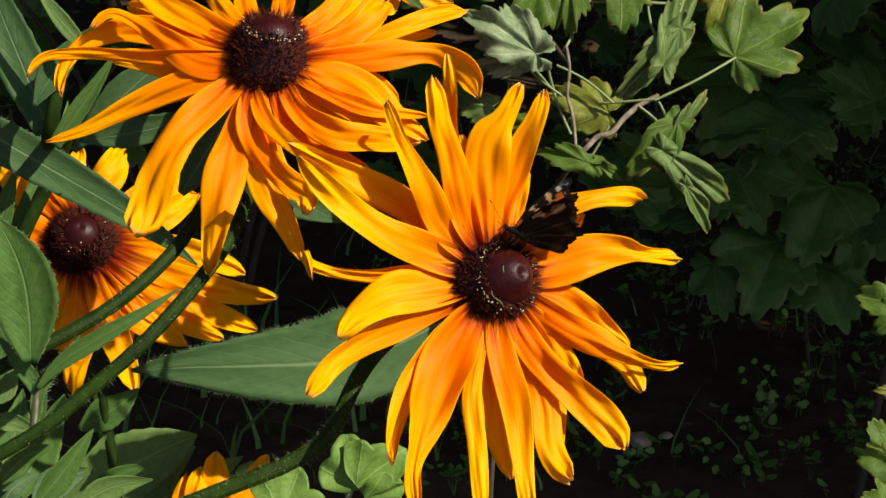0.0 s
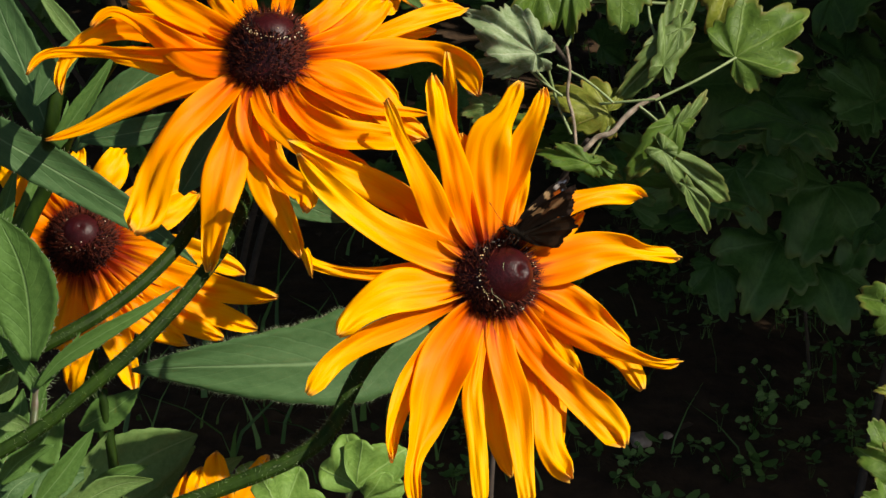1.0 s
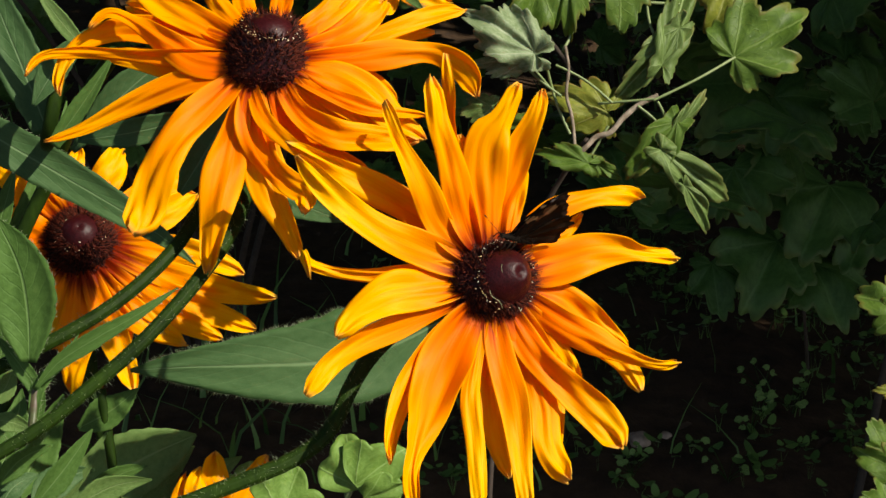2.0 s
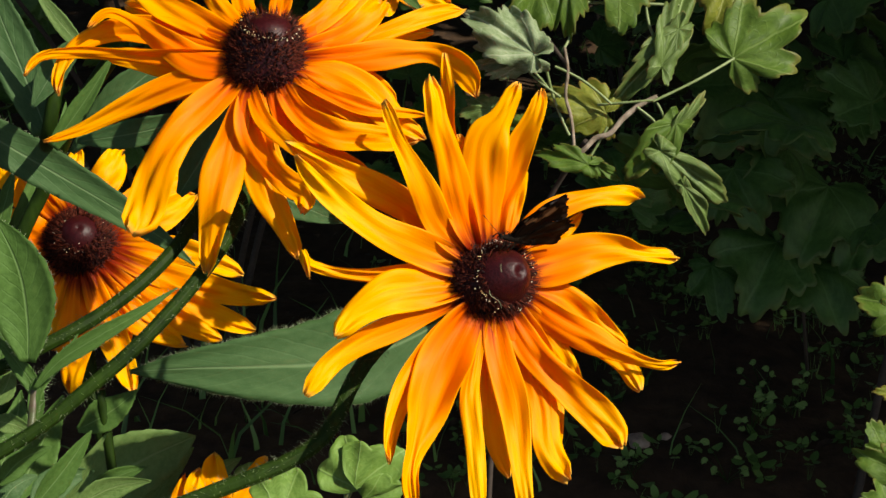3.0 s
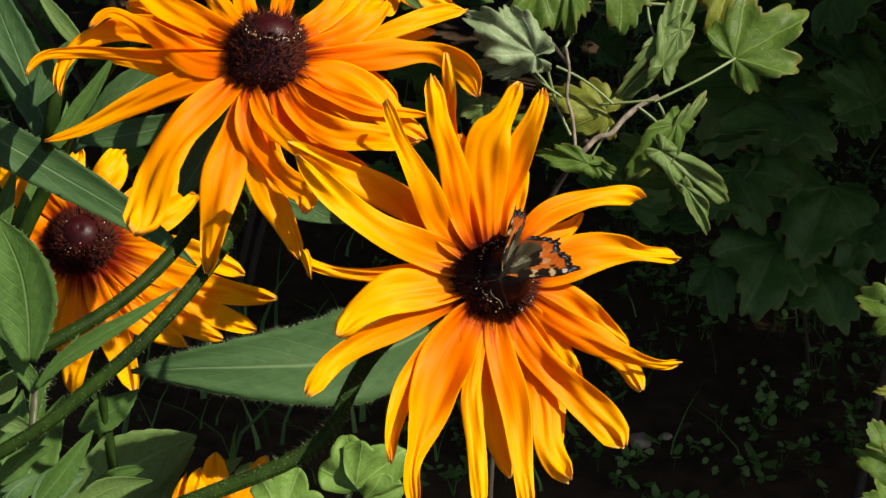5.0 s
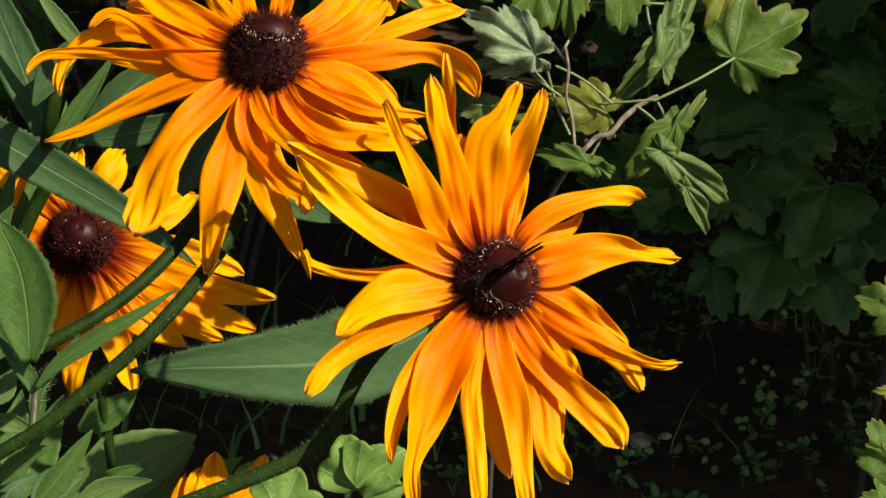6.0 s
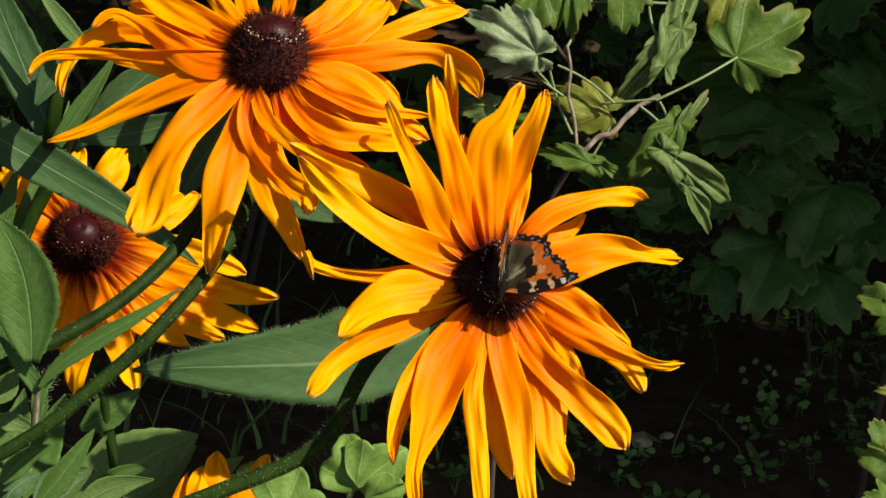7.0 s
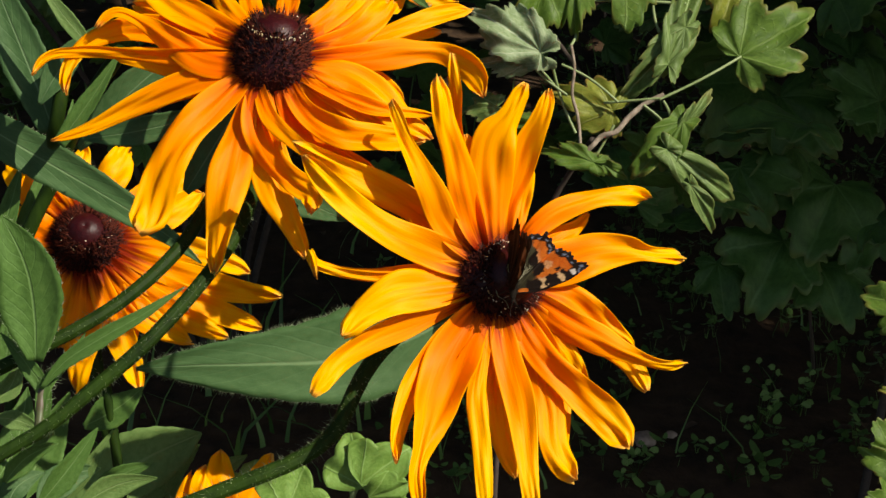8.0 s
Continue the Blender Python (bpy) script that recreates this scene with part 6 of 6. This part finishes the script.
def blend(a, b, f):
    f = max(0.0, min(1.0, f))
    return tuple(x + (y - x) * f for x, y in zip(a, b))


def gap_to(p, line):
    """How far p lies from a polyline, and how far along the line (0 to 1) the nearest place is."""
    best, where = 9.0, 0.0
    for i in range(len(line) - 1):
        a, d = line[i], line[i + 1] - line[i]
        f = max(0.0, min(1.0, float(np.dot(p - a, d) / np.dot(d, d))))
        g = float(np.linalg.norm(p - a - d * f))
        if g < best:
            best, where = g, (i + f) / (len(line) - 1)
    return best, where


BLACK, ORANGE, CREAM, OLIVE, BLUE, GREY, BUFF = (
    (0.010, 0.007, 0.006), (0.44, 0.084, 0.008), (0.56, 0.36, 0.18), (0.032, 0.029, 0.015), (0.13, 0.15, 0.20), (0.048, 0.045, 0.026), (0.50, 0.135, 0.018))


def ragged(p, k=1.0):
    """A small wander that breaks up the edges of the wing's markings."""
    return k * (0.022 * math.sin(p[0] * 21 + p[1] * 13) + 0.016 * math.sin(p[0] * 37 - p[1] * 29 + 1.3))


def margin_colour(m, k, dots, deep):
    """The dark scalloped border with its row of blue half-moons."""
    if 0.46 * deep < m < 0.70 * deep and (k * dots) % 1.0 < 0.34:
        return BLUE
    return blend(BLACK, (0.05, 0.04, 0.035), 1.0 if m < 0.18 * deep and (k * dots * 2) % 1.0 < 0.5 else 0.0)


def fore_colours(p, costa, margin, upper):
    """Scales of the forewing at p (cm), by how far it lies from the leading edge and the outer margin."""
    q, t = gap_to(p, costa)
    m, k = gap_to(p, margin)
    w = ragged(p)
    if not upper:
        dark, tan, rust = (0.006, 0.004, 0.003), (0.30, 0.18, 0.085), (0.10, 0.045, 0.018)
        c = dark
        if 0.50 < t + w < 0.86 and 0.16 + w < q < 0.44 + 0.06 * math.sin(t * 19) and m > 0.22:
            c = blend(tan, rust, 0.5 + 0.9 * math.sin(t * 13 + q * 21))
        if 0.40 < t + w < 0.60 and 0.05 < q < 0.15 + w:
            c = blend(tan, rust, 0.3)
        if 0.56 < t < 0.70 and q + 1.5 * w < 0.27:
            c = dark
        return c if m > 0.16 else blend(dark, (0.06, 0.04, 0.03), 0.5 + 0.5 * math.sin(k * 40))
    c = blend(ORANGE, BUFF, 0.45 + 0.4 * math.sin(t * 9 + q * 6) + 8 * w)
    if t < 0.44 and q > 0.16:
        c = blend(OLIVE, c, (t - 0.28 - 0.10 * q + 2 * w) * 9)
    # dark and cream bars from the leading edge
    if q < 0.38 + w - 0.12 * (t > 0.8):
        if 0.20 < t + w < 0.43 or 0.50 < t + w < 0.68 or 0.75 < t + w:
            c = BLACK
        elif 0.43 <= t + w <= 0.50 or 0.68 <= t + w <= 0.75:
            c = blend(CREAM, c, (q - 0.30) * 8)
        if 0.86 < t < 0.92 and q < 0.20:
            c = (0.55, 0.48, 0.42)
    # the dark blotch at the rear edge with a pale patch beyond it, and two round spots
    if math.hypot((t - 0.43) * 2.1, q - 0.66) + w < 0.20:
        c = BLACK
    elif math.hypot((t - 0.56) * 2.1, q - 0.70) + w < 0.12:
        c = blend(CREAM, c, 0.45)
    for s, d, r in ((0.73, 0.46, 0.055), (0.665, 0.50, 0.060)):
        if math.hypot((t - s) * 2.1, q - d) + 0.5 * w < r:
            c = BLACK
    if q < 0.025:
        c = BLACK
    if m < 0.20 + 0.5 * w:
        c = margin_colour(m, k, 6, 0.20)
    return c


def hind_colours(p, costa, margin, upper):
    """Scales of the hindwing: olive hairy base, a black bar, an orange band and the dark border."""
    m, k = gap_to(p, margin)
    w = ragged(p)
    if not upper:
        dark, mid = (0.006, 0.0045, 0.003), (0.024, 0.015, 0.009)
        return blend(mid, dark, (m - 0.35 + 2 * w) * 8) if m > 0.16 else dark
    if m < 0.19 + 0.5 * w:
        return margin_colour(m, k, 7, 0.19)
    base = blend(OLIVE, GREY, 0.5 + 0.5 * math.sin(k * 17 + 5 * m))
    if k > 0.72:
        return blend(blend(ORANGE, OLIVE, 0.6), base, (m - 0.22) * 6)
    if m < 0.47 + w - 0.10 * k:
        return blend(blend(ORANGE, BUFF, 0.5 + 9 * w), blend(CREAM, ORANGE, 1.6 * k), (m - 0.36) * 5)
    if m < 0.74 + w - 0.45 * k and k < 0.5:
        return BLACK
    return base


def wing(parent, name, root, costa, margin, rear, colours, mirror, lift):
    """A scalloped wing (cm): leading edge, outer margin and rear edge; a thin shell, coloured on both faces by its scales."""
    na, nr = 110, 44
    flat = np.array(costa + margin[1:] + rear[1:], dtype=float)
    line = spline([(*p, 0) for p in flat], na)[:, :2]
    edge, lead = spline([(*p, 0) for p in margin], 24)[:, :2], np.array(costa, dtype=float)
    root = np.array(root)
    verts, faces, cols = [], [], []
    sx = -1 if mirror else 1
    for layer in (0, 1):
        for i in range(nr):
            r = i / (nr - 1)
            for j in range(na):
                p = root + (line[j] - root) * r
                m, k = gap_to(p, edge)
                c = colours(p, lead, edge, layer == 0)
                if r > 0.97 and m < 0.03:
                    p = p + (line[j] - root) * 0.016 * math.sin(k * 52)
                z = lift + 0.05 * math.sin(r * 2.2) + 0.018 * math.sin(j * 0.31) * r - layer * 0.012
                verts.append((sx * p[0], p[1], z))
                cols.append((*c, 1.0))
    m = nr * na
    for i in range(nr - 1):
        for j in range(na - 1):
            a = i * na + j
            f, g = (a, a + na, a + na + 1, a + 1), (m + a, m + a + 1, m + a + na + 1, m + a + na)
            faces += [f[::-1], g[::-1]] if mirror else [f, g]
    me = mesh_from(name, np.array(verts) * CM * 0.97, faces)
    att = me.color_attributes.new("scales", 'FLOAT_COLOR', 'POINT')
    att.data.foreach_set("color", np.array(cols, dtype=np.float32).ravel())
    return link_mesh(name, me, WING, parent)


def build_butterfly():
    fly = thing("butterfly", (0, 0, 0), "orange and black tortoiseshell butterfly feeding on a coneflower", "butterfly")
    HEAD[fly.name] = (0.0, 0.0, 0.0)
    body = link_mesh("body", tube_mesh("body", spline([(0, 0.42, 0.02), (0, 0.30, 0.03), (0, 0.1, 0.05), (0, -0.2, 0.02), (0, -0.55, -0.02), (0, -0.90, -0.06)], 30),
                                       [0.04 + 0.085 * math.sin(min(1, i / 9) * 1.57) - (0.06 if 11 < i < 14 else 0) - (0.075 * (i - 14) / 15 if i > 14 else 0) for i in range(30)], 0, 0, 16), FUR, fly, "furry dark brown body")
    rng = np.random.RandomState(4)
    n = 420
    a, y = rng.uniform(0, 6.28, n), rng.uniform(-0.7, 0.45, n)
    rad = 0.15 - 0.06 * np.abs(y)
    d = np.stack((np.cos(a), -0.5 + 0 * a, np.sin(a)), axis=1)
    fur = link_mesh("fur", spikes_mesh("fur", np.stack((np.cos(a) * rad, y, np.sin(a) * rad + 0.03), axis=1), d, rng.uniform(0.05, 0.14, n), 0.006), FUR, body)
    tagged(fur, kind="stuff")
    head = link_mesh("head", beads_mesh("head", [(0, 0.45, 0.03), (0.06, 0.49, 0.05), (-0.06, 0.49, 0.05)], [0.085, 0.045, 0.045]), FUR, fly)
    for s in (-1, 1):
        link_mesh("antenna", tube_mesh("antenna", spline([(s * 0.05, 0.50, 0.06), (s * 0.22, 0.78, 0.16), (s * 0.40, 1.08, 0.30), (s * 0.43, 1.15, 0.33)], 16),
                                       [0.006] * 13 + [0.010, 0.016, 0.010], 0, 0, 6), FEELER, fly)
        for y in (0.3, 0.12, -0.06):
            link_mesh("leg", tube_mesh("leg", spline([(s * 0.08, y, -0.05), (s * 0.18, y + 0.06, -0.06), (s * 0.22, y + 0.10, -0.30)], 8), [0.016] * 8, 0, 0, 5), FEELER, fly)
    wings = []
    for mirror in (False, True):
        w = new("wing_pair")
        w.parent = fly
        w.empty_display_size = 0.01
        wing(w, "forewing", (0.05, 0.10), [(0.05, 0.22), (0.6, 0.27), (1.35, 0.17), (2.0, -0.10)], [(2.0, -0.10), (2.16, -0.20), (2.08, -0.34), (1.84, -0.42), (1.74, -0.58), (1.68, -0.72), (1.52, -0.80), (1.42, -0.90)],
             [(1.42, -0.90), (0.8, -0.62), (0.05, 0.0)], fore_colours, mirror, 0.045)
        wing(w, "hindwing", (0.03, -0.06), [(0.04, 0.0), (0.8, -0.45), (1.18, -0.84)], [(1.18, -0.84), (1.26, -0.98), (1.18, -1.10), (1.16, -1.26), (1.06, -1.36), (1.02, -1.58), (0.88, -1.46), (0.68, -1.54), (0.46, -1.52), (0.30, -1.60), (0.14, -1.58)],
             [(0.14, -1.58), (-0.02, -1.20), (-0.08, -0.6), (-0.08, -0.2)], hind_colours, mirror, 0.020)
        n = 260
        f, g = rng.uniform(0.05, 0.55, n), rng.uniform(0, 1, n)
        way = np.stack((0.05 + 0.75 * g, -0.95 + 0.35 * g, 0.10 + 0.1 * rng.rand(n)), axis=1) * (-1 if mirror else 1, 1, 1)
        down = spikes_mesh("wing_down", (np.array((0.0, -0.05, 0.07)) + way * (1, 1, 0) * f[:, None]) * 0.97, way, rng.uniform(0.15, 0.35, n), 0.007)
        tagged(link_mesh("wing_down", down, DOWN, w.children[1], "olive-grey hairs"), kind="stuff")
        wings.append(w)
    return fly, wings


butterfly, (wing_right, wing_left) = build_butterfly()


def stand(place, ahead, up):
    """A pose at place whose +Y runs ahead and whose +Z leans to up."""
    y = Vector(ahead).normalized()
    x = y.cross(Vector(up)).normalized()
    return Matrix.Translation(place) @ Matrix((x, y, x.cross(y))).transposed().to_4x4()


def motions():
    """The butterfly turns, opens and shuts its wings; the coneflowers nod in the wind."""
    walk(butterfly, [
        (0.00, stand((0.0201, 0.3759, 0.6289), (-0.761, -0.364, 0.537), (0.602, -0.119, 0.789))),
        (0.50, stand((0.0205, 0.3760, 0.6290), (-0.696, -0.499, 0.516), (0.610, -0.068, 0.789))),
        (1.00, stand((0.0198, 0.3761, 0.6290), (-0.698, -0.505, 0.508), (0.631, -0.026, 0.775))),
        (1.50, stand((0.0192, 0.3758, 0.6276), (-0.718, -0.603, 0.347), (0.632, -0.201, 0.748))),
        (2.25, stand((0.0191, 0.3758, 0.6277), (-0.732, -0.588, 0.344), (0.613, -0.250, 0.750))),
        (3.00, stand((0.0191, 0.3758, 0.6278), (-0.746, -0.572, 0.341), (0.592, -0.298, 0.749))),
        (3.50, stand((0.0182, 0.3758, 0.6276), (-0.729, -0.612, 0.306), (0.596, -0.310, 0.740))),
        (4.00, stand((0.0190, 0.3758, 0.6272), (-0.687, -0.674, 0.272), (0.598, -0.309, 0.740))),
        (4.10, stand((0.0188, 0.3743, 0.6261), (-0.585, -0.760, 0.285), (0.620, -0.183, 0.763))),
        (4.20, stand((0.0188, 0.3729, 0.6260), (-0.300, -0.949, 0.094), (0.680, 0.011, 0.733))),
        (4.30, stand((0.0196, 0.3716, 0.6265), (-0.381, -0.905, -0.187), (0.601, -0.179, 0.779))),
        (4.40, stand((0.0201, 0.3701, 0.6267), (-0.436, -0.849, -0.299), (0.485, -0.454, 0.747))),
        (4.50, stand((0.0193, 0.3692, 0.6234), (-0.498, -0.841, -0.211), (0.476, -0.462, 0.748))),
        (4.60, stand((0.0180, 0.3695, 0.6228), (-0.287, -0.892, -0.350), (0.526, -0.398, 0.752))),
        (4.70, stand((0.0176, 0.3697, 0.6224), (-0.313, -0.876, -0.367), (0.557, -0.430, 0.711))),
        (5.20, stand((0.0153, 0.3682, 0.6217), (-0.472, -0.856, -0.211), (0.594, -0.427, 0.682))),
        (5.80, stand((0.0125, 0.3663, 0.6209), (-0.632, -0.775, -0.009), (0.637, -0.421, 0.645))),
        (6.00, stand((0.0119, 0.3663, 0.6209), (-0.632, -0.775, -0.009), (0.637, -0.421, 0.645))),
        (6.50, stand((0.0117, 0.3664, 0.6210), (-0.638, -0.769, 0.028), (0.670, -0.428, 0.607))),
        (6.60, stand((0.0131, 0.3660, 0.6193), (-0.751, -0.660, 0.040), (0.581, -0.448, 0.679))),
        (6.70, stand((0.0135, 0.3659, 0.6183), (-0.613, -0.516, -0.598), (0.302, -0.787, 0.537))),
        (6.80, stand((0.0139, 0.3654, 0.6201), (-0.436, -0.655, -0.617), (0.477, -0.710, 0.518))),
        (6.90, stand((0.0168, 0.3653, 0.6180), (-0.192, -0.644, -0.740), (0.470, -0.726, 0.502))),
        (7.00, stand((0.0153, 0.3653, 0.6188), (-0.176, -0.748, -0.640), (0.454, -0.681, 0.574))),
        (7.20, stand((0.0177, 0.3649, 0.6189), (0.032, -0.784, -0.619), (0.518, -0.574, 0.634))),
        (7.30, stand((0.0186, 0.3632, 0.6181), (0.025, -0.657, -0.754), (0.488, -0.696, 0.526))),
        (7.40, stand((0.0192, 0.3634, 0.6182), (0.037, -0.663, -0.747), (0.491, -0.701, 0.518))),
        (7.50, stand((0.0180, 0.3652, 0.6186), (0.058, -0.786, -0.616), (0.560, -0.540, 0.629))),
        (7.60, stand((0.0180, 0.3649, 0.6181), (0.014, -0.827, -0.562), (0.536, -0.521, 0.665))),
        (7.80, stand((0.0178, 0.3649, 0.6182), (-0.031, -0.839, -0.543), (0.570, -0.499, 0.653))),
        (8.00, stand((0.0170, 0.3649, 0.6183), (0.005, -0.812, -0.583), (0.678, -0.463, 0.571))),
    ])
    fold = [(0.00, 84, 81), (0.50, 87, 82), (1.00, 86, 85), (1.50, 90, 90), (2.25, 90, 90), (3.00, 90, 90), (3.50, 90, 90), (4.00, 90, 90), (4.10, 90, 90), (4.20, 90, 90), (4.30, 90, 90), (4.40, 81, 83), (4.50, 65, 66), (4.60, 32, 31), (4.70, 42, 41), (5.20, 58, 58), (5.80, 80, 75), (6.00, 90, 90), (6.50, 90, 90), (6.60, 87, 89), (6.70, 71, 78), (6.80, 60, 56), (6.90, 26, 21), (7.00, 59, 53), (7.20, 51, 37), (7.30, 32, 34), (7.40, 32, 32), (7.50, 53, 44), (7.60, 59, 57), (7.80, 63, 66), (8.00, 60, 65)]
    walk(wing_right, [(t, pose(0.0012, 0, -0.0004, 0, -a, 0)) for t, a, b in fold])
    walk(wing_left, [(t, pose(-0.0012, 0, -0.0004, 0, b, 0)) for t, a, b in fold])
    sway = [(0.00, 0.00023, -0.00077), (0.50, 0.00015, 0.00000), (1.00, 0.00015, -0.00015), (1.50, 0.00008, -0.00077), (2.25, 0.00000, -0.00046), (3.00, 0.00000, -0.00015), (3.50, 0.00000, 0.00000), (4.00, 0.00000, -0.00023), (4.50, 0.00000, 0.00000), (5.25, 0.00008, -0.00023), (6.00, 0.00015, -0.00038), (6.50, 0.00023, -0.00077), (7.00, 0.00023, -0.00077), (7.50, 0.00023, -0.00046), (8.00, 0.00023, -0.00084)]
    for plant, share in ((flower_main, 1.0), (flower_tall, 0.9), (flower_low, 0.25)):
        x, y, z = plant.location
        walk(plant, [(t, pose(x + share * a, y, z + share * b)) for t, a, b in sway])


motions()
